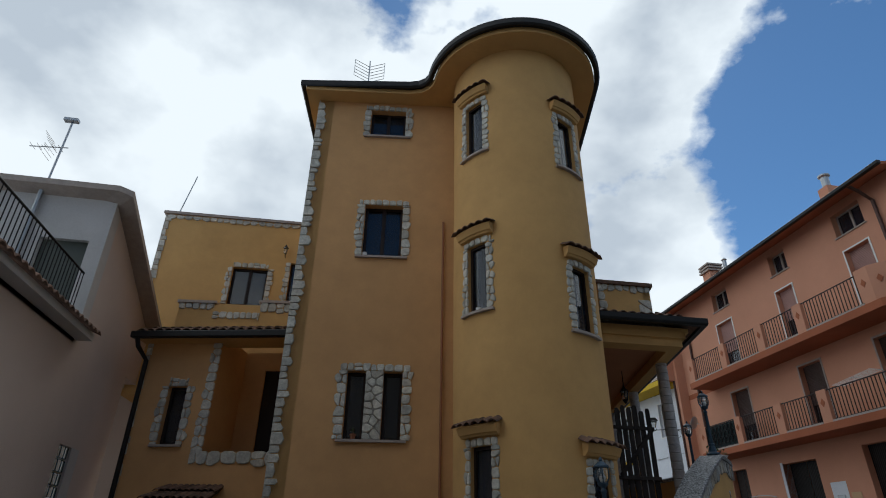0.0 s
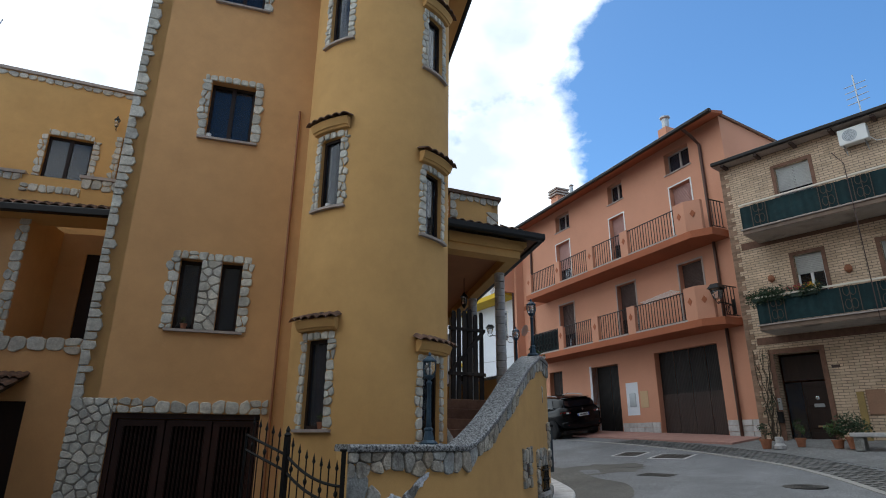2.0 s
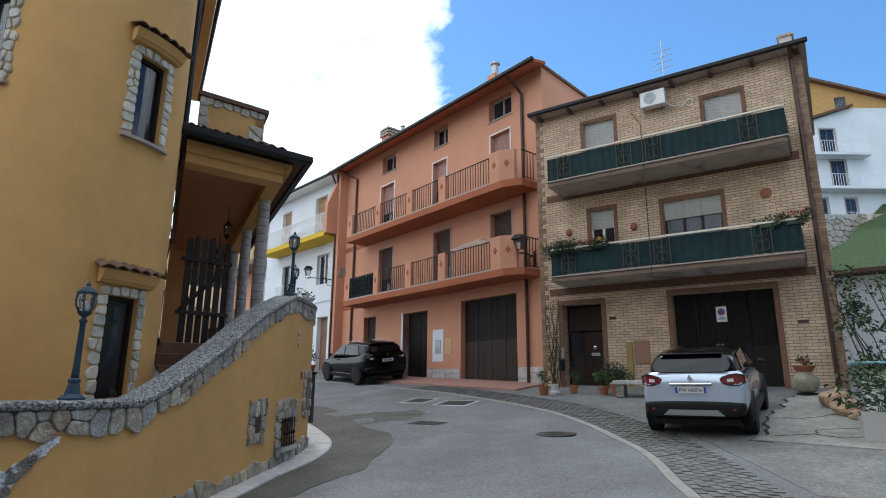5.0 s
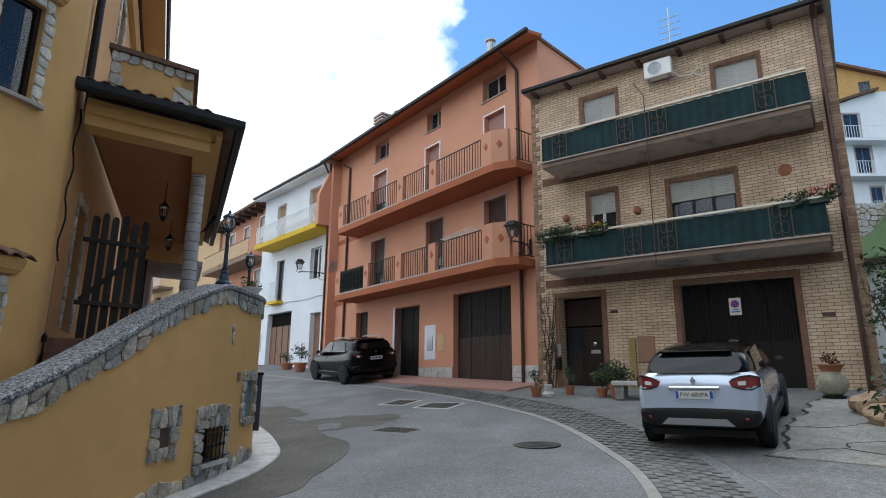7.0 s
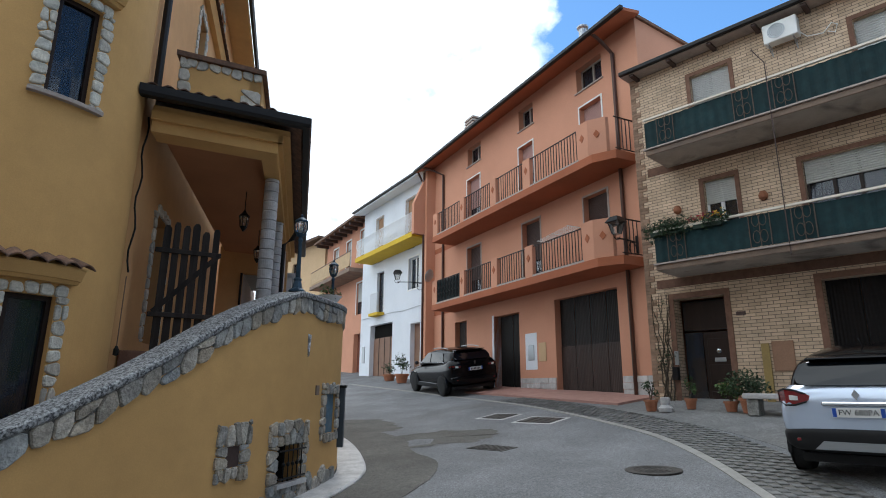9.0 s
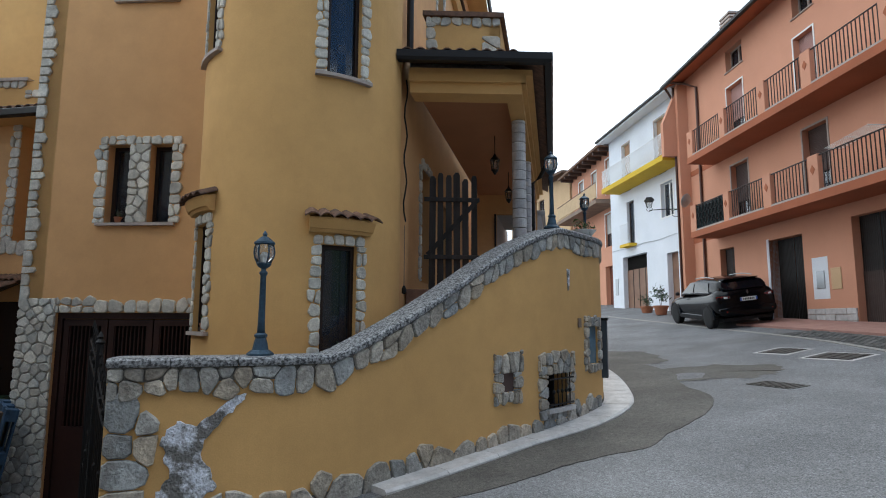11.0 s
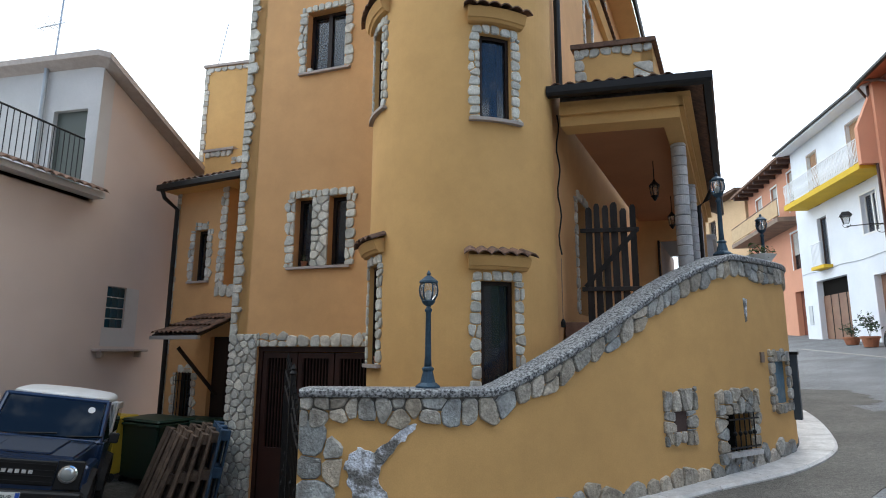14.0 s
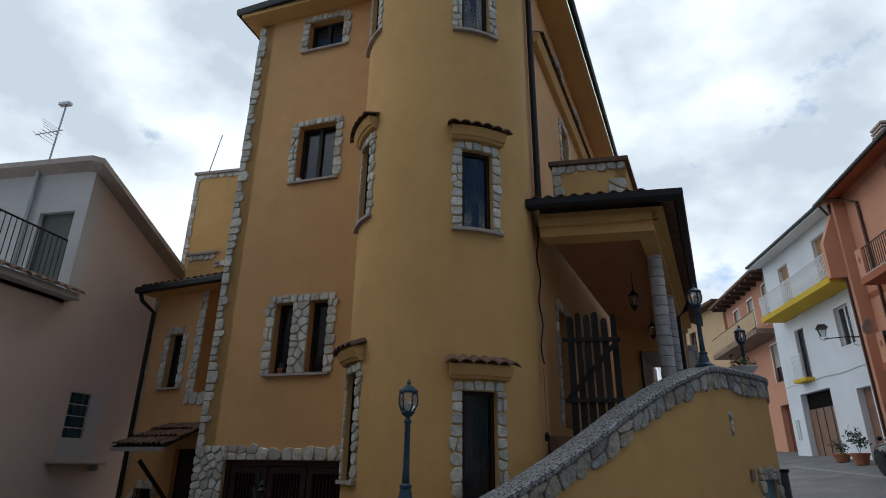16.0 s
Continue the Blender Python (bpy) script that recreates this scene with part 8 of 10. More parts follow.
def hatchback(name, label, m, paint, roof_paint, dims, plate, bars, lights, chrome_bar=True, cladding=True):
    """A small crossover seen mostly from behind. dims: wheelbase, half width, height, rear overhang, front overhang, wheel radius."""
    wb, hw, H, ro, fo, wr = dims
    top = thing(name, label, "car", m)
    k = hw / 0.89
    zs = H / 1.57

    def S(x, rows):
        return (x, [(y * k, z * zs) for y, z in rows])
    body = part("body", skin([
        S(-ro, [(0, 0.50), (0.55, 0.50), (0.64, 0.58), (0.66, 0.80), (0.60, 0.94), (0, 0.98)]),
        S(-ro + 0.04, [(0, 0.40), (0.70, 0.40), (0.80, 0.55), (0.82, 0.86), (0.74, 1.10), (0, 1.13)]),
        S(-ro + 0.22, [(0, 0.34), (0.78, 0.34), (0.88, 0.55), (0.90, 0.90), (0.80, 1.25), (0, 1.15)]),
        S(-ro + 0.48, [(0, 0.32), (0.80, 0.32), (0.89, 0.54), (0.90, 0.90), (0.79, 1.28), (0, 1.12)]),
        S(0.0, [(0, 0.30), (0.80, 0.30), (0.89, 0.52), (0.89, 0.87), (0.81, 1.12), (0, 1.10)]),
        S(wb * 0.45, [(0, 0.26), (0.80, 0.24), (0.87, 0.45), (0.87, 0.83), (0.79, 1.01), (0, 1.06)]),
        S(wb * 0.78, [(0, 0.26), (0.80, 0.26), (0.87, 0.45), (0.87, 0.80), (0.79, 0.97), (0, 1.03)]),
        S(wb, [(0, 0.28), (0.80, 0.28), (0.89, 0.48), (0.88, 0.78), (0.76, 0.93), (0, 0.99)]),
        S(wb + fo - 0.2, [(0, 0.28), (0.72, 0.28), (0.82, 0.42), (0.80, 0.68), (0.66, 0.82), (0, 0.88)]),
        S(wb + fo, [(0, 0.34), (0.50, 0.34), (0.60, 0.45), (0.58, 0.62), (0.48, 0.74), (0, 0.78)])]), paint, top, smooth_shade=True)
    softened(body)
    cab = part("cabin", skin([
        S(-ro + 0.12, [(0, 0.98), (0.60, 0.98), (0.70, 1.02), (0.69, 1.06), (0.62, 1.10), (0, 1.12)]),
        S(-ro + 0.30, [(0, 0.98), (0.70, 0.98), (0.775, 1.08), (0.70, 1.30), (0.60, 1.42), (0, 1.46)]),
        S(-ro + 0.52, [(0, 0.98), (0.72, 0.98), (0.785, 1.08), (0.70, 1.38), (0.58, 1.50), (0, 1.545)]),
        S(wb * 0.3, [(0, 0.98), (0.72, 0.98), (0.785, 1.05), (0.69, 1.42), (0.56, 1.53), (0, 1.57)]),
        S(wb * 0.58, [(0, 0.98), (0.72, 0.98), (0.78, 1.03), (0.67, 1.38), (0.54, 1.49), (0, 1.53)]),
        S(wb * 0.86, [(0, 0.96), (0.72, 0.96), (0.77, 1.0), (0.70, 1.12), (0.60, 1.16), (0, 1.20)]),
        S(wb * 1.0, [(0, 0.90), (0.68, 0.90), (0.72, 0.94), (0.68, 0.98), (0.58, 1.0), (0, 1.02)])]), roof_paint, top, smooth_shade=True)
    softened(cab)
    # rear window and side windows as dark glass
    def P(x, y, z):
        return (x, y * k, z * zs)
    part("rear_window", quad_patch([P(-ro + 0.10, -0.52, 1.15), P(-ro + 0.10, 0.52, 1.15), P(-ro + 0.135, 0.62, 1.18), P(-ro + 0.19, 0.655, 1.25), P(-ro + 0.30, 0.60, 1.385), P(-ro + 0.32, 0.52, 1.405), P(-ro + 0.32, -0.52, 1.405), P(-ro + 0.30, -0.60, 1.385), P(-ro + 0.19, -0.655, 1.25), P(-ro + 0.135, -0.62, 1.18)], -0.012), CAR_GLASS, top)
    part("roof_spoiler", boxed(-ro + 0.25, -0.52 * k, 1.445 * zs, -ro + 0.62, 0.52 * k, 1.475 * zs, bevel=0.014), roof_paint, top)
    for s in (-1, 1):
        part("side_window", quad_patch([P(0.0, s * 0.785, 1.10), P(wb * 0.42, s * 0.785, 1.08), P(wb * 0.42, s * 0.69, 1.43), P(0.12, s * 0.70, 1.40)], 0.006 * s), CAR_GLASS, top)
        part("side_window", quad_patch([P(wb * 0.45, s * 0.785, 1.08), P(wb * 0.80, s * 0.775, 1.05), P(wb * 0.58, s * 0.69, 1.40), P(wb * 0.45, s * 0.69, 1.43)], 0.006 * s), CAR_GLASS, top)
        mir = part("wing_mirror", lathed([(0.02, -0.09), (0.07, -0.06), (0.085, 0.0), (0.07, 0.06), (0.02, 0.09)], 12, Matrix.Translation(P(wb * 0.80, s * 0.93, 1.06)) @ Matrix.Rotation(radians(90), 4, "X") @ Matrix.Scale(0.8, 4)), PLASTIC, top, smooth_shade=True)
        # wheel arches and sills
        for x in (0.0, wb):
            bm = bmesh.new()
            ring = []
            for j in range(15):
                a = radians(-8 + 196 * j / 14)
                ring.append([bm.verts.new((x + r_ * math.cos(a), s * yy * k, wr + r_ * math.sin(a))) for r_, yy in ((wr * 1.0, 0.80), (wr * 1.0, 0.905), (wr * 1.22, 0.905), (wr * 1.25, 0.86))])
            for a_, b_ in zip(ring, ring[1:]):
                for j in range(3):
                    bm.faces.new((a_[j], a_[j + 1], b_[j + 1], b_[j]))
            part("wheel_arch", bm, PLASTIC if cladding else paint, top)
            # flat black disc painting the shade of a wheel hollow that isn't modelled
            bm = lathed([(0.01, 0), (wr * 1.06, 0), (wr * 1.06, 0.004), (0.01, 0.004)], 28, Matrix.Translation((x, s * 0.893 * k, wr)) @ Matrix.Rotation(radians(90), 4, "X"))
            part("wheel_well", bm, SHADE_BLACK, top)
        part("sill_trim", boxed(wr * 1.1, s * 0.80 * k, 0.24 * zs, wb - wr * 1.1, s * 0.90 * k, 0.40 * zs, bevel=0.02), PLASTIC if cladding else paint, top)
        # tail lights wrap the corner
        lz, lh, lw = lights
        bm = bmesh.new()
        pts = [(-ro + 0.010, s * 0.50), (-ro + 0.025, s * 0.63), (-ro + 0.065, s * 0.745), (-ro + 0.19, s * 0.845)]
        rows = [[bm.verts.new(P(x - 0.008, y + s * 0.012, z)) for z in (lz - lh * f_, lz - lh * f_ * 0.6, lz + lh * f_ * 0.7, lz + lh * f_)] + [bm.verts.new(P(x + 0.05, y * 0.9, lz))] for (x, y), f_ in zip(pts, (0.45, 0.9, 1.0, 0.6))]
        for a_, b_ in zip(rows, rows[1:]):
            for j in range(5):
                bm.faces.new((a_[j], a_[(j + 1) % 5], b_[(j + 1) % 5], b_[j]))
        bm.faces.new(rows[0]), bm.faces.new(rows[-1])
        tl = part("tail_light", bm, RED_LIGHT, top, "red tail light")
        part("light_bezel", tubed([P(x - 0.010, y + s * 0.014, lz - lh * f_) for (x, y), f_ in zip(pts, (0.45, 0.9, 1.0, 0.6))] + [P(x - 0.010, y + s * 0.014, lz + lh * f_) for (x, y), f_ in reversed(list(zip(pts, (0.45, 0.9, 1.0, 0.6))))], 0.012, 6), PLASTIC, tl)
        part("light_insert", quad_patch([P(-ro - 0.012, s * 0.60, lz - 0.03), P(-ro + 0.012, s * 0.70, lz - 0.03), P(-ro + 0.012, s * 0.70, lz + 0.03), P(-ro - 0.012, s * 0.60, lz + 0.02)], 0.006 * s), WHITE_PLASTIC, tl)
        part("rear_reflector", boxed(-ro - 0.015, s * 0.62 * k - 0.07, 0.50 * zs, -ro + 0.05, s * 0.62 * k + 0.07, 0.545 * zs, bevel=0.008), RED_LIGHT, top)
        for x in (0.0, wb):
            wheel(top, x, s * (hw - 0.075), wr, 0.21)
    # rear bumper, skid plate, badge, plate
    bmpr = part("rear_bumper", skin([S(-ro - 0.035, [(0, 0.42), (0.55, 0.42), (0.70, 0.46), (0.73, 0.58), (0.68, 0.645), (0, 0.655)]), S(-ro + 0.03, [(0, 0.36), (0.66, 0.36), (0.83, 0.42), (0.85, 0.6), (0.79, 0.67), (0, 0.68)]), S(-ro + 0.30, [(0, 0.34), (0.74, 0.34), (0.885, 0.42), (0.90, 0.60), (0.87, 0.66), (0, 0.67)])]), PLASTIC if cladding else paint, top, smooth_shade=True)
    softened(bmpr)
    if cladding:
        bm = bmesh.new()
        prism(bm, [(-0.50, 0), (0.50, 0), (0.40, 0.095), (-0.40, 0.095)], 0, 0.03)
        bmesh.ops.transform(bm, matrix=Matrix.Translation((-ro - 0.045, 0, 0.42)) @ Matrix(((0, 0, 1, 0), (1, 0, 0, 0), (0, 1, 0, 0), (0, 0, 0, 1))), verts=bm.verts)
        part("skid_plate", bm, GREY_METAL, top, "grey skid plate")
    part("underbody", boxed(-ro + 0.2, -hw * 0.8, 0.22, wb + fo - 0.2, hw * 0.8, 0.32), PLASTIC, top)
    if chrome_bar:
        part("chrome_bar", boxed(-ro - 0.03, -0.36, 0.925 * zs, -ro + 0.02, 0.36, 0.975 * zs, bevel=0.014), CHROME, top)
    badge = bmesh.new()
    prism(badge, [(0, -0.065), (0.042, 0), (0, 0.065), (-0.042, 0)], 0, 0.012)
    bmesh.ops.transform(badge, matrix=Matrix.Translation((-ro - 0.012, 0, 1.055 * zs)) @ Matrix(((0, 0, 1, 0), (1, 0, 0, 0), (0, 1, 0, 0), (0, 0, 0, 1))), verts=badge.verts)
    part("badge", badge, CHROME, top)
    number_plate(top, Matrix.Translation((-ro - 0.03, 0, 0.855 * zs)) @ R90, plate, 0.52, bars)
    part("antenna", tubed([(0.25, 0, 1.55 * zs), (0.05, 0, 1.66 * zs)], 0.006, 5), PLASTIC, top)
    return top


hatchback("silver_crossover", "silver crossover car with black roof parked before the garage", on_ground(12.20, 5.22, 17, 2.4, 0.91), CAR_SILVER, CAR_BLACK, (2.6, 0.89, 1.57, 0.74, 0.78, 0.335), "FW 680PA", False, (1.02, 0.10, 0.2))
aud = hatchback("black_suv", "black estate-like sport utility car parked by the kerb", on_ground(14.92, 19.15, 86, 2.5, 1.0), CAR_BLACK, CAR_BLACK, (2.6, 0.92, 1.60, 0.80, 0.95, 0.345), "", True, (0.95, 0.06, 0.2), chrome_bar=False, cladding=False)
for s in (-1, 1):
    part("roof_rail", tubed([(-0.05, s * 0.60, 1.55), (0.3, s * 0.605, 1.585), (0.8, s * 0.60, 1.595), (1.35, s * 0.58, 1.55)], 0.016, 6), GREY_METAL, aud)
    part("window_trim", tubed([(-0.15, s * 0.83, 1.12), (1.0, s * 0.835, 1.11), (2.05, s * 0.82, 1.07)], 0.01, 5), CHROME, aud)


def jeep():
    """The small boxy off-road car with the white hardtop, nose to the street."""
    h = radians(-52)
    m = on_ground(-2.62 - 0.60, 8.75 + 0.05, -53, 2.0)
    top = thing("off_road_car", "dark blue boxy off-road car with white hardtop in the yard", "car", m)
    part("body_tub", boxed(-0.75, -0.70, 0.45, 1.15, 0.70, 1.05, bevel=0.03), CAR_NAVY, top)
    bm = bmesh.new()
    prism(bm, [(1.10, -0.64), (2.42, -0.56), (2.42, 0.56), (1.10, 0.64)], 0.50, lambda x, y: 1.08 - 0.07 * (x - 1.1))
    bmesh.ops.bevel(bm, geom=bm.edges[:], offset=0.03, segments=2, affect="EDGES")
    part("bonnet", bm, CAR_NAVY, top)
    bm = bmesh.new()
    prism(bm, [(1.35, -0.34), (2.36, -0.29), (2.36, 0.29), (1.35, 0.34)], 1.0, lambda x, y: 1.10 - 0.07 * (x - 1.1))
    bmesh.ops.bevel(bm, geom=bm.edges[:], offset=0.015, segments=1, affect="EDGES")
    part("bonnet_bulge", bm, CAR_NAVY, top)
    # cabin frame
    for s in (-1, 1):
        part("windscreen_pillar", tubed([(1.12, s * 0.66, 1.04), (0.88, s * 0.62, 1.60)], 0.035, 8), CAR_NAVY, top)
        part("door", boxed(0.28, s * 0.70 - 0.015, 0.50, 1.08, s * 0.70 + 0.015, 1.06, bevel=0.01), CAR_NAVY, top)
        part("side_window", quad_patch([(0.30, s * 0.695, 1.08), (1.06, s * 0.685, 1.08), (0.86, s * 0.64, 1.56), (0.30, s * 0.64, 1.56)], 0.006 * s), CAR_GLASS, top)
        part("wing_mirror", boxed(0.96, s * 0.80 - 0.06, 1.06, 1.02, s * 0.80 + 0.07, 1.20, bevel=0.015), PLASTIC, top)
        part("front_wing", boxed(1.50, s * 0.60, 0.62, 2.40, s * 0.735, 0.90, bevel=0.03), CAR_NAVY, top)
        for x in (0.0, 2.03):
            bm = bmesh.new()
            ring = []
            for j in range(13):
                a = radians(180 * j / 12)
                ring.append([bm.verts.new((x + r_ * math.cos(a), s * yy, 0.36 + r_ * math.sin(a))) for r_, yy in ((0.41, 0.66), (0.41, 0.79), (0.47, 0.79), (0.50, 0.70))])
            for a_, b_ in zip(ring, ring[1:]):
                for j in range(3):
                    bm.faces.new((a_[j], a_[j + 1], b_[j + 1], b_[j]))
            part("wheel_flare", bm, PLASTIC, top)
            wheel(top, x, s * 0.66, 0.355, 0.22, 6, True)
    part("windscreen", quad_patch([(1.13, -0.62, 1.10), (1.13, 0.62, 1.10), (0.90, 0.575, 1.57), (0.90, -0.575, 1.57)], 0.01), CAR_GLASS, top)
    part("windscreen_frame", tubed([(1.12, -0.66, 1.06), (1.12, 0.66, 1.06)], 0.035, 8), CAR_NAVY, top)
    part("windscreen_header", tubed([(0.89, -0.62, 1.595), (0.89, 0.62, 1.595)], 0.03, 8), CAR_NAVY, top)
    part("sticker", lathed([(0.045, 0), (0.045, 0.004)], 16, Matrix.Translation((0.965, 0.44, 1.47)) @ Matrix.Rotation(radians(65), 4, "Y")), WHITE_PLASTIC, top)
    for y in (-0.30, 0.25):
        part("wiper", tubed([(1.16, y, 1.11), (1.13, y + 0.42, 1.14)], 0.012, 5), PLASTIC, top)
    ht = part("hardtop", skin([(-0.78, [(0, 1.55), (0.56, 1.55), (0.62, 1.58), (0.60, 1.66), (0.54, 1.70), (0, 1.72)]), (-0.2, [(0, 1.58), (0.60, 1.58), (0.655, 1.61), (0.63, 1.70), (0.56, 1.75), (0, 1.77)]), (0.3, [(0, 1.58), (0.60, 1.58), (0.655, 1.60), (0.63, 1.66), (0.56, 1.70), (0, 1.72)]), (0.9, [(0, 1.58), (0.58, 1.58), (0.635, 1.60), (0.61, 1.64), (0.54, 1.66), (0, 1.68)])]), CAR_WHITE, top, "white hardtop roof", True)
    softened(ht)
    for s in (-1, 1):
        part("hardtop_side", boxed(-0.76, s * 0.685 - 0.02, 1.05, 0.26, s * 0.685 + 0.02, 1.60, bevel=0.02), CAR_WHITE, top)
        part("side_window", boxed(-0.62, s * 0.71 - 0.006, 1.14, 0.12, s * 0.71 + 0.006, 1.50, bevel=0.004), CAR_GLASS, top)
    part("hardtop_back", boxed(-0.78, -0.66, 1.05, -0.72, 0.66, 1.58, bevel=0.02), CAR_WHITE, top)
    # nose
    part("grille", boxed(2.40, -0.40, 0.66, 2.445, 0.40, 0.93, bevel=0.01), PLASTIC, top)
    for k in range(4):
        part("grille_bar", boxed(2.44, -0.39, 0.68 + 0.062 * k, 2.455, 0.39, 0.705 + 0.062 * k), IRON, top)
    for k in range(6):
        part("badge_bar", boxed(2.456, -0.19 + 0.065 * k, 0.785, 2.462, -0.145 + 0.065 * k, 0.825), CHROME, top)
    for s in (-1, 1):
        part("nose_panel", boxed(2.38, s * 0.40, 0.62, 2.43, s * 0.68, 0.95, bevel=0.012), PLASTIC, top)
        part("headlight", lathed([(0.082, 0), (0.082, 0.03), (0.07, 0.042), (0.04, 0.052), (0.01, 0.055)], 24, Matrix.Translation((2.42, s * 0.53, 0.80)) @ Matrix.Rotation(radians(90), 4, "Y")), simple("headlamp_glass", (0.42, 0.45, 0.46), 0.08, 0.5) if "headlamp_glass" not in bpy.data.materials else bpy.data.materials["headlamp_glass"], top, smooth_shade=True)
        part("headlight_ring", lathed([(0.08, 0.0), (0.10, 0.0), (0.10, 0.035), (0.083, 0.04)], 24, Matrix.Translation((2.415, s * 0.53, 0.80)) @ Matrix.Rotation(radians(90), 4, "Y")), CHROME, top)
        part("turn_lamp", boxed(2.60, s * 0.50 - 0.09, 0.515, 2.615, s * 0.50 + 0.09, 0.565, bevel=0.006), simple("amber_lens", (0.45, 0.20, 0.10), 0.2) if "amber_lens" not in bpy.data.materials else bpy.data.materials["amber_lens"], top)
    part("front_bumper", boxed(2.42, -0.74, 0.46, 2.60, 0.74, 0.62, bevel=0.02), PLASTIC, top)
    part("front_valance", boxed(2.30, -0.6, 0.30, 2.45, 0.6, 0.48, bevel=0.02), PLASTIC, top)
    number_plate(top, Matrix.Translation((2.62, -0.05, 0.55)) @ Matrix.Rotation(radians(90), 4, "Z"), "BJ 319VB", 0.40)
    part("chassis", boxed(-0.7, -0.5, 0.28, 2.3, 0.5, 0.48), PLASTIC, top)


jeep()


# ---- lamps ----
def post_lamp(x, y, z, deg, h=1.1, label="blue-grey cast iron post lamp on the ramp wall", name="post_lamp"):
    top = thing(name, label, "lamp", Matrix.Translation((x, y, z)) @ Matrix.Rotation(radians(deg), 4, "Z"), "post lamps on the wall")
    k = h / 1.1
    part("base", lathed([(0.115 * k, 0), (0.115 * k, 0.018), (0.082 * k, 0.045), (0.070 * k, 0.05), (0.055 * k, 0.12), (0.046 * k, 0.15), (0.056 * k, 0.165), (0.056 * k, 0.18), (0.036 * k, 0.195)], 8), LAMP_BLUE, top)
    part("post", lathed([(0.036 * k, 0.18), (0.030 * k, 0.3), (0.025 * k, 0.70 * k), (0.036 * k, 0.715 * k), (0.036 * k, 0.73 * k), (0.022 * k, 0.745 * k), (0.022 * k, 0.79 * k)], 14), LAMP_BLUE, top, smooth_shade=True)
    z0 = 0.76 * k
    part("cup", lathed([(0.02, z0), (0.05, z0 + 0.02), (0.066, z0 + 0.045), (0.058, z0 + 0.055)], 12), LAMP_BLUE, top)
    belly = [(0.052, z0 + 0.05), (0.076, z0 + 0.10), (0.084, z0 + 0.15), (0.078, z0 + 0.20), (0.066, z0 + 0.225)]
    part("glass", lathed(belly, 16), CLEAR, top, "clear bellied lantern glass", True)
    for j in range(6):
        a = j * math.tau / 6
        part("cage_bar", tubed([((r_ + 0.004) * math.cos(a), (r_ + 0.004) * math.sin(a), z_) for r_, z_ in belly], 0.008, 5), LAMP_BLUE, top)
    part("bulb", lathed([(0.012, z0 + 0.05), (0.022, z0 + 0.09), (0.028, z0 + 0.12), (0.012, z0 + 0.15)], 10), WHITE_PLASTIC, top)
    part("cap", lathed([(0.070, z0 + 0.215), (0.092, z0 + 0.222), (0.090, z0 + 0.24), (0.060, z0 + 0.265), (0.036, z0 + 0.285), (0.016, z0 + 0.295), (0.022, z0 + 0.31), (0.016, z0 + 0.325), (0.004, z0 + 0.345)], 16), LAMP_BLUE, top)


post_lamp(3.2, 6.67, 1.405, 10)
post_lamp(6.46, 9.20, 2.975, 40)
post_lamp(7.74, 11.8, 2.975, 20)


def street_lamp(m, out=0.95, label="black wrought iron street lantern on a wall bracket"):
    """Lantern on a scrolled arm; the wall is the local plane y = 0, the arm goes to -y."""
    top = thing("street_lamp", label, "street lamp", m, "street lanterns")
    part("arm", tubed([(0, 0, 0), (0, -out * 0.5, 0.02), (0, -out, 0.0)], 0.02, 6), IRON, top)
    part("scroll", tubed([(0, -0.05 - 0.16 * (1 - math.cos(a * 0.5)), -0.18 + 0.16 * math.sin(a * 0.5)) for a in range(0, 12)], 0.012, 5), IRON, top)
    part("scroll", tubed([(0, -0.45 + 0.1 * math.cos(a * 0.55), 0.0 - 0.1 + 0.1 * math.sin(a * 0.55)) for a in range(0, 10)], 0.01, 5), IRON, top)
    part("wall_plate", boxed(-0.04, -0.02, -0.3, 0.04, 0.0, 0.2, bevel=0.006), IRON, top)
    bm = bmesh.new()
    tube(bm, [(0.0, -out + 0.13 * math.cos(a * math.pi / 8), 0.0 + 0.13 * math.sin(a * math.pi / 8) + 0.08) for a in range(8, 17)], 0.012, 5)
    part("cradle", bm, IRON, top)
    z0 = 0.1
    bm = bmesh.new()
    for sx, sy in ((-1, -1), (1, -1), (1, 1), (-1, 1)):
        tube(bm, [(sx * 0.08, -out + sy * 0.08, z0), (sx * 0.15, -out + sy * 0.15, z0 + 0.32)], 0.011, 5)
    part("cage", bm, IRON, top)
    bm = bmesh.new()
    lo = [bm.verts.new((sx * 0.075, -out + sy * 0.075, z0)) for sx, sy in ((-1, -1), (1, -1), (1, 1), (-1, 1))]
    hi = [bm.verts.new((sx * 0.145, -out + sy * 0.145, z0 + 0.32)) for sx, sy in ((-1, -1), (1, -1), (1, 1), (-1, 1))]
    for j in range(4):
        bm.faces.new((lo[j], lo[(j + 1) % 4], hi[(j + 1) % 4], hi[j]))
    bm.faces.new(lo)
    part("glass", bm, CLEAR, top, "clear lantern glass")
    bm = bmesh.new()
    a = [bm.verts.new((sx * 0.21, -out + sy * 0.21, z0 + 0.32)) for sx, sy in ((-1, -1), (1, -1), (1, 1), (-1, 1))]
    b = [bm.verts.new((sx * 0.11, -out + sy * 0.11, z0 + 0.47)) for sx, sy in ((-1, -1), (1, -1), (1, 1), (-1, 1))]
    for j in range(4):
        bm.faces.new((a[j], a[(j + 1) % 4], b[(j + 1) % 4], b[j]))
    bm.faces.new(a), bm.faces.new(b)
    part("hood", bm, IRON, top)


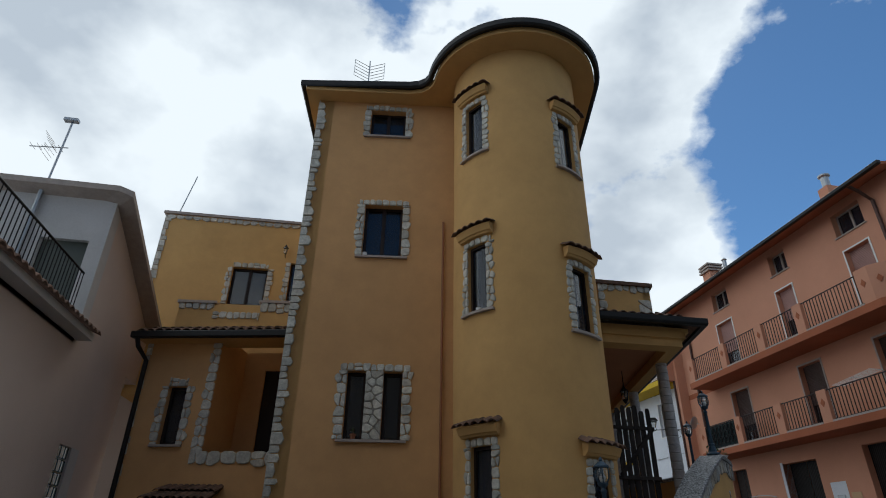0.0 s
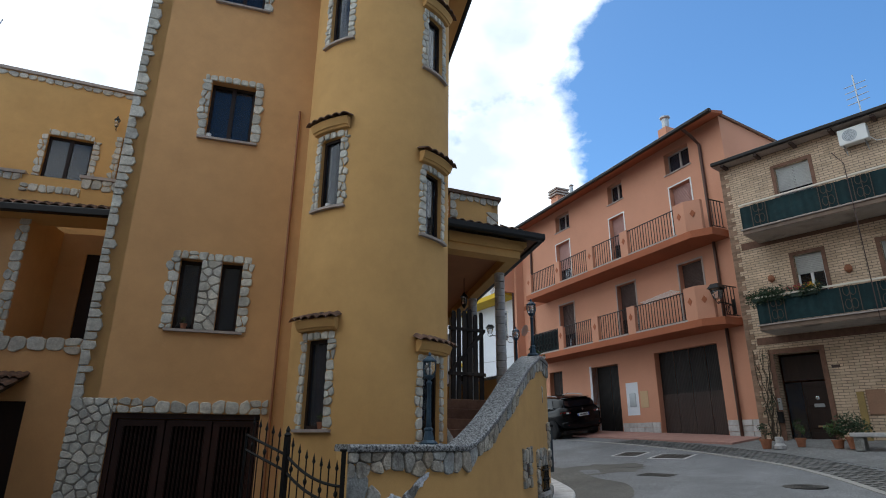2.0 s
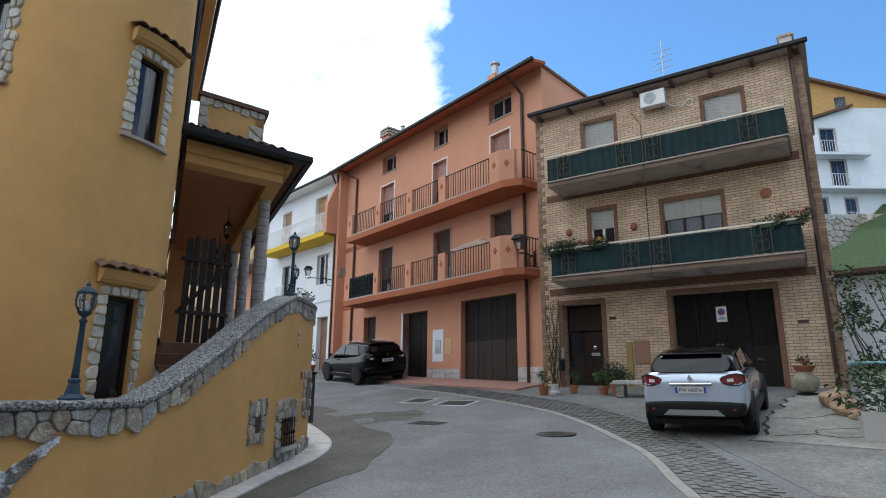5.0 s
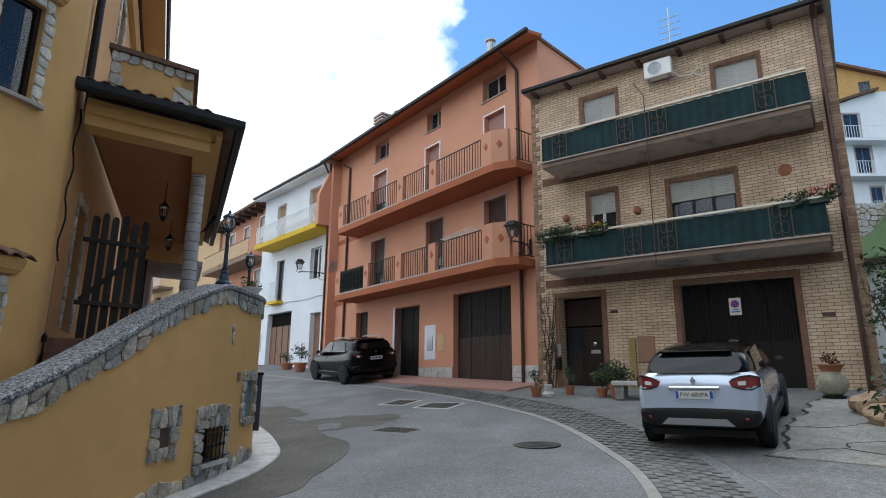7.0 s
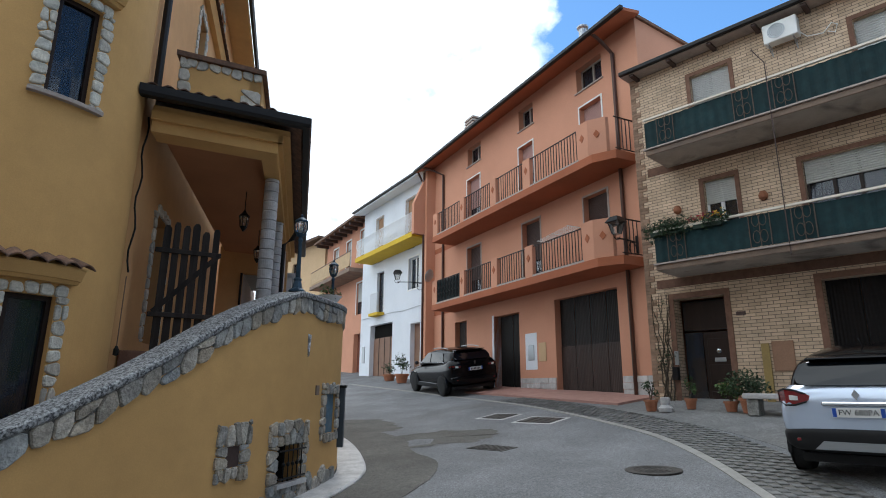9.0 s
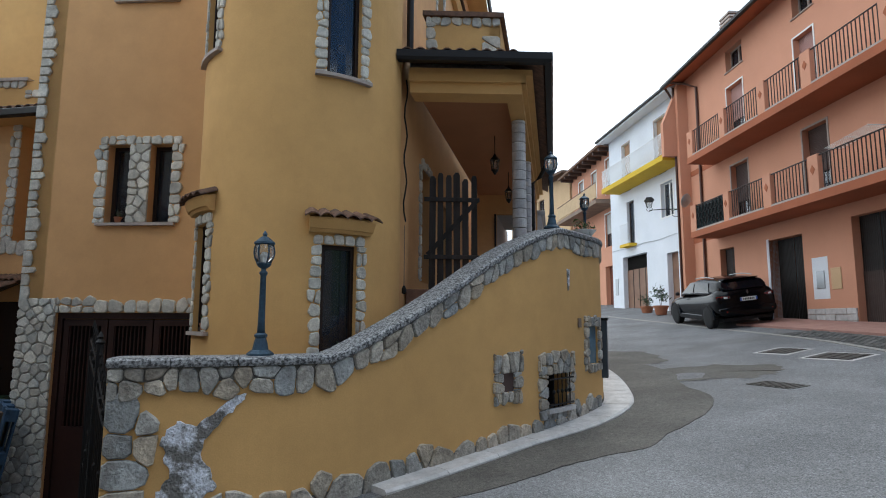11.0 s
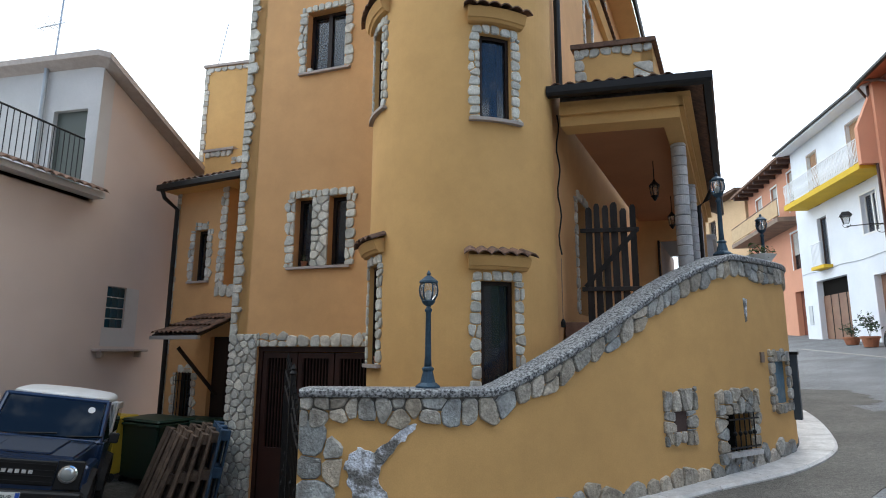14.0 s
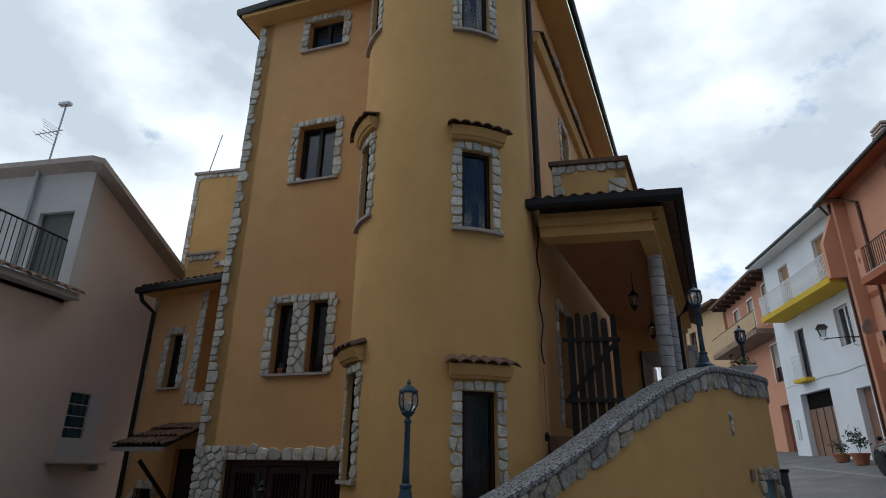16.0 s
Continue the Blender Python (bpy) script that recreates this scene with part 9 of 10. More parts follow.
OM = rotz(16.44, 25.0, 0, -91.1)
street_lamp(OM @ Matrix.Translation((12.79, -0.02, 5.55)) @ Matrix.Rotation(radians(9), 4, "Z"), 0.85)
street_lamp(rotz(16.0, 33.2, 0, -87.0) @ Matrix.Translation((7.6, -0.02, 6.6)) @ Matrix.Rotation(radians(-20), 4, "Z"), 1.3)


# ---- yard: gate, pallets, bins ----
def iron_gate():
    a, b = Vector((2.10, 6.38)), Vector((1.22, 7.70))
    L = (b - a).length
    ang = math.degrees(math.atan2((b - a).y, (b - a).x))
    z0 = 0.0
    G = Matrix.Translation((a.x, a.y, 0)) @ Matrix.Rotation(radians(ang), 4, "Z")
    top = thing("iron_gate", "black wrought iron yard gate standing open, spear-topped bars", "gate", G)
    part("post", boxed(-0.035, -0.035, -0.15, 0.035, 0.035, 1.33, bevel=0.006), IRON, top)
    part("post_cap", boxed(-0.05, -0.05, 1.33, 0.05, 0.05, 1.36, bevel=0.01), IRON, top)
    mid = L * 0.56
    part("post", boxed(mid - 0.03, -0.03, -0.38, mid + 0.03, 0.03, 1.48, bevel=0.005), IRON, top)
    part("post_cap", lathed([(0.035, 1.48), (0.045, 1.50), (0.02, 1.53), (0.03, 1.55), (0.006, 1.60)], 10, Matrix.Translation((mid, 0, 0))), IRON, top)

    def crest(x):
        t = x / mid
        return 0.98 + 0.30 * t ** 2.2 if x < mid else 1.28 + 0.22 * (x - mid) / (L - mid)

    def foot(x):
        return -0.05 - 0.36 * x / L
    for dz in (0.0, -0.17):
        for x0, x1 in ((0.03, mid - 0.03), (mid + 0.03, L)):
            part("rail", tubed([(x, 0, crest(x) + dz) for x in spaced(x0, x1, 0.08)], 0.016, 6), IRON, top)
    part("rail", tubed([(0.0, 0, foot(0) + 0.12), (L, 0, foot(L) + 0.12)], 0.016, 6), IRON, top)
    part("end_bar", tubed([(L, 0, foot(L)), (L, 0, 1.52)], 0.018, 6), IRON, top)
    n = 14
    for i in range(1, n):
        x = L * i / n
        if abs(x - mid) < 0.05:
            continue
        ztop = crest(x) + 0.17
        part("bar", tubed([(x, 0, foot(x) + 0.1), (x, 0, ztop)], 0.008, 6), IRON, top)
        part("spear_tip", lathed([(0.008, ztop - 0.02), (0.02, ztop), (0.012, ztop + 0.03), (0.001, ztop + 0.09)], 8, Matrix.Translation((x, 0, 0))), IRON, top)
        for zc in ([crest(x) - 0.085] if i % 2 else []) + ([0.42] if i % 3 == 0 else []):
            part("basket", lathed([(0.006, -0.04), (0.02, -0.015), (0.022, 0.01), (0.006, 0.04)], 8, Matrix.Translation((x, 0, zc))), IRON, top)
    for k in range(4):
        x = mid + (L - mid) * (k + 0.5) / 4
        part("leaf_scroll", tubed([(x + 0.05 * math.cos(j * 0.8), 0.0, 0.55 - 0.22 * (k % 2) + 0.08 * math.sin(j * 0.8)) for j in range(8)], 0.009, 5), IRON, top)


iron_gate()


def pallet(m, mat=PALLET_WOOD, label="weathered wooden pallet leaning against others"):
    """Local: x across 0.8, y thickness, z length 1.2."""
    top = thing("pallet", label, "pallet", m, "leaning pallets")
    for i in range(5):
        w = 0.145 if i in (0, 2, 4) else 0.10
        x = 0.0 + (0.8 - 0.145) * i / 4
        part("deck_board", boxed(x, 0.0, 0.0, x + w, 0.022, 1.2, bevel=0.004), mat, top)
    for z in (0.0, 0.53, 1.055):
        part("cross_board", boxed(0, 0.022, z, 0.8, 0.044, z + 0.145, bevel=0.004), mat, top)
        for x in (0.0, 0.33, 0.655):
            part("block", boxed(x, 0.044, z, x + 0.145, 0.122, z + 0.145, bevel=0.004), mat, top)
    for x in (0.0, 0.33, 0.655):
        part("bottom_board", boxed(x, 0.122, 0.0, x + 0.145, 0.144, 1.2, bevel=0.004), mat, top)


BLUE_PALLET = material("blue_pallet_wood", (0.045, 0.09, 0.16), (0.03, 0.055, 0.09), 0.85, 7, 50, 0.4, random_v=0.2)
for i in range(5):
    t = i / 4
    px_, py_ = -2.25 + 0.98 * t, 9.55 + 0.20 * t
    pallet(Matrix.Translation((px_, py_, gz(px_, py_) + 0.10 + 0.03 * i)) @ Matrix.Rotation(radians(-32 - 4 * i), 4, "Z") @ Matrix.Rotation(radians(9 - i), 4, "Y") @ Matrix.Rotation(radians(-17 + 2.2 * i), 4, "X") @ Matrix.Diagonal((0.95, 1, 1.02, 1)), BLUE_PALLET if i == 4 else PALLET_WOOD, "blue painted pallet at the back of the stack" if i == 4 else "weathered wooden pallet leaning with others on the house corner")
rubble = thing("cement_block", "rough grey cement block under the pallets", "block", Matrix.Translation((-1.15, 9.55, gz(-1.15, 9.55))))
bm = bmesh.new()
bmesh.ops.create_icosphere(bm, subdivisions=3, radius=1)
for v in bm.verts:
    v.co = Vector((v.co.x * 0.48, v.co.y * 0.28, max(-0.05, v.co.z * 0.20))) * (1 + 0.12 * noise.noise(v.co * 2.3))
part("block", bm, BARE_CEMENT, rubble)


def bin_container(m, mat, w, d, h, label):
    top = thing("waste_container", label, "waste container", m, "waste containers")
    bm = bmesh.new()
    lo = [(-w * 0.44, -d * 0.42), (w * 0.44, -d * 0.42), (w * 0.44, d * 0.42), (-w * 0.44, d * 0.42)]
    a = [bm.verts.new((x, y, 0.12)) for x, y in lo]
    b = [bm.verts.new((x * 1.12, y * 1.14, h)) for x, y in lo]
    bm.faces.new(a), bm.faces.new(b)
    for j in range(4):
        bm.faces.new((a[j], a[(j + 1) % 4], b[(j + 1) % 4], b[j]))
    bmesh.ops.bevel(bm, geom=bm.edges[:], offset=0.03, segments=2, affect="EDGES")
    part("tub", bm, mat, top)
    part("lid", boxed(-w * 0.52, -d * 0.52, h, w * 0.52, d * 0.50, h + 0.07, bevel=0.03), mat, top)
    part("rim", boxed(-w * 0.53, -d * 0.53, h - 0.05, w * 0.53, d * 0.53, h, bevel=0.012), mat, top)
    for x in (-w * 0.38, w * 0.38):
        part("wheel", lathed([(0.03, -0.025), (0.07, -0.025), (0.075, 0), (0.07, 0.025), (0.03, 0.025)], 14, Matrix.Translation((x, -d * 0.35, 0.075)) @ Matrix.Rotation(radians(90), 4, "Y")), RUBBER, top)


bin_container(Matrix.Translation((-2.95, 10.85, gz(-2.95, 10.85))) @ Matrix.Rotation(radians(-18), 4, "Z"), BIN_GREEN, 1.2, 0.75, 1.08, "dark green wheeled waste container")
bin_container(Matrix.Translation((-2.35, 11.2, gz(-2.35, 11.2))) @ Matrix.Rotation(radians(-14), 4, "Z"), BIN_GREEN, 0.9, 0.6, 1.08, "dark green waste container behind the pallets")
bin_container(Matrix.Translation((-3.72, 10.75, gz(-3.72, 10.75))) @ Matrix.Rotation(radians(-10), 4, "Z"), BIN_YELLOW, 0.5, 0.55, 1.05, "yellow recycling bin beside the green ones")


# ---- plants ----
def leaf_cloud(name, centres, n, size, mat, parent, squash=1.0, seed=1, stuff=True):
    """Many small pointed leaves scattered in soft clumps."""
    r = random.Random(seed)
    vs, fs = [], []
    for _ in range(n):
        c, rad = r.choice(centres)
        d = Vector((r.gauss(0, 1), r.gauss(0, 1), r.gauss(0, 1))).normalized() * rad * r.random() ** 0.45
        p = Vector(c) + Vector((d.x, d.y, d.z * squash))
        a = Vector((r.uniform(-1, 1), r.uniform(-1, 1), r.uniform(-0.6, 0.8))).normalized()
        b = a.cross(Vector((r.uniform(-1, 1), r.uniform(-1, 1), r.uniform(-1, 1)))).normalized()
        s = size * r.uniform(0.6, 1.3)
        k = len(vs)
        vs += [p - a * s, p + b * s * 0.38, p + a * s, p - b * s * 0.38 + Vector((0, 0, s * 0.15))]
        fs.append((k, k + 1, k + 2, k + 3))
    me = bpy.data.meshes.new(name)
    me.from_pydata(vs, [], fs)
    me.materials.append(mat)
    ob = new(name, me)
    ob.parent = parent
    return tagged(ob, kind="stuff")


def potted(x, y, label, pot_r=0.13, pot_h=0.22, plant_h=0.4, spread=0.22, mat=LEAF, n=160, z=None, flowers=None, size=0.04, seed=3, bowl=False):
    zz = gz(x, y) + 0.008 if z is None else z
    top = thing("potted_plant", label, "plant", Matrix.Translation((x, y, zz)))
    if bowl:
        part("pot", lathed([(pot_r * 0.4, 0), (pot_r * 0.55, 0.02), (pot_r, pot_h), (pot_r * 0.9, pot_h), (pot_r * 0.4, 0.05)], 20), WHITE_PLASTIC, top)
    else:
        part("pot", lathed([(pot_r * 0.7, 0), (pot_r * 0.95, pot_h * 0.8), (pot_r * 1.08, pot_h * 0.8), (pot_r * 1.08, pot_h), (pot_r * 0.85, pot_h), (pot_r * 0.8, pot_h * 0.85)], 18), POT, top)
    part("soil", lathed([(pot_r * 0.85, pot_h * 0.84), (pot_r * 0.4, pot_h * 0.88)], 14), BARK, top)
    for k in range(4):
        a = k * 1.7
        part("stem", tubed([(0, 0, pot_h * 0.8), (spread * 0.3 * math.cos(a), spread * 0.3 * math.sin(a), pot_h + plant_h * 0.5), (spread * 0.5 * math.cos(a), spread * 0.5 * math.sin(a), pot_h + plant_h * 0.85)], 0.006, 5), BARK, top)
    cs = [((spread * 0.5 * math.cos(k * 1.3), spread * 0.5 * math.sin(k * 1.3), pot_h + plant_h * (0.35 + 0.15 * (k % 4))), spread * 0.6) for k in range(7)]
    leaf_cloud("foliage", cs, n, size, mat, top, 1.0, seed)
    if flowers:
        leaf_cloud("blossom", [(c, r_ * 1.05) for c, r_ in cs[2:]], n // 2, size * 0.8, flowers, top, 1.0, seed + 1)
    return top


potted(14.50, 10.62, "small terracotta potted shrub by the brick house door", 0.14, 0.24, 0.42, 0.18, LEAF_DARK, 120, seed=11)
potted(15.05, 10.05, "terracotta pot with upright leaves at the entrance", 0.12, 0.22, 0.5, 0.15, LEAF, 110, seed=12)
potted(15.1, 9.15, "terracotta pot of green shrub beside the stone bench", 0.13, 0.2, 0.40, 0.26, LEAF, 420, seed=13)
potted(15.1, 8.75, "large bushy potted plant beside the stone bench", 0.18, 0.28, 0.44, 0.40, LEAF_DARK, 900, seed=14)
potted(15.3, 25.6, "potted shrub in terracotta beside the white house door", 0.3, 0.4, 0.9, 0.4, LEAF_DARK, 200, seed=15, size=0.07)
potted(15.45, 27.4, "small green plant in a pale planter by the white house", 0.3, 0.3, 0.5, 0.35, LEAF_DARK, 160, seed=16, size=0.06)
potted(7.2, 10.18, "white bowl planter with small green plant on the wall", 0.2, 0.13, 0.1, 0.2, LEAF, 130, z=2.978, seed=17, bowl=True, size=0.03)
statue = thing("stone_pedestal", "small weathered stone pedestal by the pots", "pedestal", Matrix.Translation((14.55, 10.28, gz(14.55, 10.28) + 0.008)))
part("pedestal", lathed([(0.14, 0), (0.15, 0.08), (0.09, 0.14), (0.10, 0.22), (0.10, 0.28), (0.07, 0.30)], 8), MARBLE, statue)
# bench
bx, by = 15.05, 8.15
bench = thing("stone_bench", "grey stone slab bench on blocks against the brick wall", "bench", Matrix.Translation((bx, by, gz(bx, by))) @ Matrix.Rotation(BRICK_ANG, 4, "Z"))
part("seat", boxed(-0.55, -0.2, 0.30, 0.55, 0.2, 0.40, bevel=0.015), MARBLE, bench)
for x in (-0.4, 0.4):
    part("leg", boxed(x - 0.1, -0.15, 0.0, x + 0.1, 0.15, 0.30, bevel=0.012), ROUGH_STONE, bench)
# bare climbing stems up the brick beside the entrance
vine = thing("climbing_vine", "dry brown climbing vine with few leaves on the brick wall", "vine", BM @ Matrix.Translation((0.38, -0.06, gz(14.9, 11.2))))
rv = random.Random(77)
for k in range(7):
    x, pts = rv.uniform(-0.16, 0.16), []
    for j in range(15):
        pts.append((x, rv.uniform(-0.05, 0.0), 0.02 + 0.19 * j))
        x = max(-0.22, min(0.22, x + rv.uniform(-0.07, 0.07)))
    part("stem", tubed(pts, [0.02 - 0.001 * j for j in range(15)], 5), BARK, vine)
leaf_cloud("foliage", [((rv.uniform(-0.2, 0.2), -0.05, rv.uniform(0.5, 2.8)), 0.12) for _ in range(14)], 160, 0.035, LEAF_DARK, vine, 1.0, 78)
# amphora with a bowl of flowers
jx, jy = 16.55, 5.0
jar = thing("stone_jar", "round weathered stone jar by the garage door", "jar", Matrix.Translation((jx, jy, gz(jx, jy) + 0.008)) @ Matrix.Scale(0.74, 4))
part("body", lathed([(0.16, 0.06), (0.28, 0.16), (0.36, 0.33), (0.35, 0.46), (0.24, 0.60), (0.20, 0.63), (0.21, 0.66)], 26), material("mossy_stone", (0.36, 0.34, 0.26), (0.22, 0.21, 0.15), 0.9, 6, 40, 0.4), jar, smooth_shade=True)
part("stand", lathed([(0.26, 0), (0.26, 0.06), (0.2, 0.07)], 16), IRON, jar)
potted(jx, jy, "red flowering plant in a shallow terracotta bowl on the jar", 0.22, 0.14, 0.20, 0.16, LEAF_DARK, 80, z=gz(jx, jy) + 0.495, flowers=RED_FLOWER, seed=21)
# right-hand corner: rocks, planter, board, climbing shrub
for i, (x, y, r_) in enumerate(((15.2, 4.05, 0.28), (14.45, 3.72, 0.24), (14.15, 3.5, 0.14))):
    rk = thing("rock", "tan rounded garden rock on the forecourt", "rock", Matrix.Translation((x, y, gz(x, y))), "garden rocks")
    bm = bmesh.new()
    bmesh.ops.create_icosphere(bm, subdivisions=3, radius=r_)
    for v in bm.verts:
        v.co *= 1 + 0.35 * noise.noise(v.co * 5 + Vector((i * 9, 0, 0)))
        v.co.z = max(-0.02, v.co.z * 0.75 + r_ * 0.55)
    part("stone", bm, material("tan_rock", (0.50, 0.36, 0.24), (0.33, 0.22, 0.15), 0.9, 7, 40, 0.6) if "tan_rock" not in bpy.data.materials else bpy.data.materials["tan_rock"], rk)
pl = thing("concrete_planter", "low pale concrete planter trough at the forecourt's edge", "planter", rotz(12.75, 2.35, gz(12.75, 2.35), -70))
part("trough", wall_sheet(lambda u, z, d: Vector((u, d, z)), [-0.7, 0.7], [0.0, 0.42], [], 0.06), PLAIN_GREY, pl)
part("trough", boxed(-0.7, 0.06, 0, 0.7, 0.5, 0.36), PLAIN_GREY, pl)
leaf_cloud("foliage", [((x * 0.2, 0.2 + 0.05 * (x % 2), 0.5 + 0.12 * (x % 3)), 0.3) for x in range(-4, 5)], 900, 0.05, LEAF_DARK, pl, 1.0, 31)
sh = thing("climbing_shrub", "tall straggly green shrub beside the brick house", "shrub", Matrix.Translation((15.9, 3.0, gz(15.9, 3.0))))
r_ = random.Random(5)
for k in range(16):
    a = r_.uniform(0, math.tau)
    pts = [(r_.uniform(-0.5, 0.5), r_.uniform(-0.9, 0.7), 0.0)]
    for j in range(5):
        pts.append((pts[-1][0] + 0.16 * math.cos(a) + r_.uniform(-0.1, 0.1), pts[-1][1] + 0.16 * math.sin(a) + r_.uniform(-0.1, 0.1), pts[-1][2] + r_.uniform(0.35, 0.6)))
    part("branch", tubed(pts, [0.022, 0.018, 0.015, 0.012, 0.009, 0.005], 5), BARK, sh)
leaf_cloud("foliage", [((r_.uniform(-0.9, 0.9), r_.uniform(-1.4, 1.0), r_.uniform(0.5, 2.7)), r_.uniform(0.18, 0.42)) for _ in range(42)], 3600, 0.055, LEAF_DARK, sh, 1.0, 33)
leaf_cloud("foliage", [((r_.uniform(-0.9, 0.9), r_.uniform(-1.4, 1.0), r_.uniform(0.6, 2.9)), r_.uniform(0.15, 0.35)) for _ in range(30)], 1400, 0.05, LEAF, sh, 1.0, 34)
sb = thing("shrub", "green shrub by the forecourt trough", "shrub", Matrix.Translation((13.6, 2.7, gz(13.6, 2.7))))
part("stem", tubed([(0, 0, 0), (0.05, 0, 0.6)], 0.02, 6), BARK, sb)
leaf_cloud("foliage", [((r_.uniform(-0.4, 0.4), r_.uniform(-0.5, 0.5), r_.uniform(0.25, 1.1)), 0.28) for _ in range(18)], 1500, 0.05, LEAF, sb, 1.0, 35)
bd = thing("white_board", "white board leaning under a blue sheet on the forecourt", "board", rotz(14.9, 3.55, gz(14.9, 3.55), -70))
part("panel", boxed(0, 0, 0, 0.5, 0.03, 0.85, Matrix.Rotation(radians(-8), 4, "X"), 0.004), WHITE_PLASTIC, bd)
part("leg", tubed([(0.7, 0, 0), (0.55, 0.1, 0.85)], 0.018, 6), GREY_METAL, bd)
part("sheet", boxed(-0.15, -0.25, 0.85, 0.8, 0.4, 0.89, bevel=0.01), simple("pale_blue_sheet", (0.25, 0.45, 0.55), 0.4), bd)
shed = thing("shed", "small white shed with low brown roof behind the shrubs", "shed", rotz(22.3, 6.4, gz(22.3, 6.4), -75))
part("wall", boxed(0, 0, -0.8, 6.5, 3, 2.62, bevel=0.01), WHITE_WALL, shed)
bm = bmesh.new()
prism(bm, [(-0.3, -0.5), (5.8, -0.5), (5.8, 3.3), (-0.3, 3.3)], lambda x, y: 2.62 + 0.02 * x, lambda x, y: 2.74 + 0.02 * x)
part("roof", bm, TILE, shed)
# flower boxes on the lower balcony
for u, fl, sd in ((0.95, None, 41), (1.35, None, 45), (2.22, YELLOW_FLOWER, 42), (1.95, RED_FLOWER, 46), (6.35, None, 43), (6.88, RED_FLOWER, 44)):
    p_ = BM @ Vector((u, -1.05, 5.20))
    fb = thing("flower_box", "hanging balcony box with leaves" + (" and bright flowers" if fl else ""), "flower box", Matrix.Translation(p_), "balcony flower boxes")
    part("box", boxed(-0.18, -0.07, -0.02, 0.18, 0.07, 0.09, Matrix.Rotation(BRICK_ANG, 4, "Z"), 0.01), BIN_GREEN, fb)
    leaf_cloud("foliage", [((-0.04 + 0.03 * k, 0.14 * (k - 2), 0.16 - 0.09 * (k % 2)), 0.23 if u < 1.5 else 0.15) for k in range(5)], 760 if u < 1.5 else 360, 0.045, LEAF_DARK, fb, 1.0, sd)
    if fl:
        leaf_cloud("blossom", [((-0.05, 0.12 * (k - 2), 0.24), 0.12) for k in range(5)], 90, 0.035, fl, fb, 0.8, sd + 50)
# small pots on tower and front sills
for f_, u, z, lab in ((tower_f, ta(221), 1.585, 0), (tower_f, ta(214), 4.825, 1), (tower_f, ta(302), 1.305, 2), (front_f, 1.28, 3.065, 3), (front_f, 1.22, 6.415, 1)):
    q = f_(u, z, 0.05)
    if lab == 1:
        cup = thing("white_cup", "small white cup on the window sill", "cup", Matrix.Translation(q))
        part("cup_body", lathed([(0.03, 0), (0.045, 0.01), (0.05, 0.09), (0.04, 0.09), (0.03, 0.02)], 14), WHITE_PLASTIC, cup)
    else:
        potted(q.x, q.y, "small terracotta pot with plant on the window sill", 0.05, 0.09, 0.09, 0.05, LEAF, 30, z=q.z, size=0.02, seed=50 + lab)
# antenna on the yellow roof
ant = thing("tv_antenna", "grid television antenna on the yellow house roof", "antenna", Matrix.Translation((0.05, 10.6, 11.0)))
part("mast", tubed([(0, 0, -0.5), (0, 0, 1.25)], 0.018, 6), GREY_METAL, ant)
for s in (-1, 1):
    for k in range(6):
        part("element", tubed([(0, 0, 0.55 + 0.1 * k), (s * 0.36, -0.12, 0.62 + 0.1 * k)], 0.009, 4), GREY_METAL, ant)
    part("element_end", tubed([(s * 0.36, -0.12, 0.62), (s * 0.36, -0.12, 1.12)], 0.006, 4), GREY_METAL, ant)

# ---- covers, drains and stains in the road ----
def cover(x, y, w, d, deg, label, mat=IRON, slots=8, z=0.012, rim=None):
    nrm = Vector((-(gz(x + 0.1, y) - gz(x - 0.1, y)) / 0.2, -(gz(x, y + 0.1) - gz(x, y - 0.1)) / 0.2, 1)).normalized()
    m = Matrix.Translation((x, y, gz(x, y) + z)) @ nrm.to_track_quat("Z", "Y").to_matrix().to_4x4() @ Matrix.Rotation(radians(deg), 4, "Z")
    top = thing("drain_cover", label, "drain cover", m, "covers in the road")
    if rim:
        part("rim", boxed(-w / 2 - 0.11, -d / 2 - 0.11, -0.07, w / 2 + 0.11, d / 2 + 0.11, -0.007, bevel=0.004), rim, top, "pale concrete rim")
    part("frame", boxed(-w / 2 - 0.04, -d / 2 - 0.04, -0.06, w / 2 + 0.04, d / 2 + 0.04, -0.004, bevel=0.004), mat, top)
    for k in range(slots):
        x0 = -w / 2 + w * k / slots
        part("bar", boxed(x0 + 0.012, -d / 2, -0.01, x0 + w / slots - 0.02, d / 2, 0.004), mat, top)


IRON_WORN = material("worn_cast_iron", (0.070, 0.066, 0.062), (0.035, 0.032, 0.030), 0.6, 8, 60, 0.4, metal=0.4)
cover(10.1, 10.06, 0.62, 0.42, -10, "worn cast iron drain grate in the road", IRON_WORN)
cover(12.45, 13.4, 0.6, 0.6, 5, "square cast iron cover in the road", IRON_WORN, 4, rim=MARBLE)
cover(12.60, 12.0, 0.8, 0.6, 5, "square cast iron cover with concrete rim", IRON_WORN, 4, rim=MARBLE)
cover(3.85, 6.46, 0.66, 0.42, 27, "dark rusty drain cover at the wall's foot", IRON_WORN, 10)
cover(2.83, 6.12, 0.52, 0.24, 13, "slotted drain at the gate", IRON_WORN, 9)
cover(0.63, 7.75, 0.4, 0.4, 5, "square concrete cover in the yard", CONCRETE, 1)
mh = thing("manhole_cover", "round cast iron manhole cover in the road", "manhole cover", Matrix.Translation((10.74, 7.2, gz(10.74, 7.2) + 0.008)) @ Matrix.Rotation(radians(-2.6), 4, "Y"))
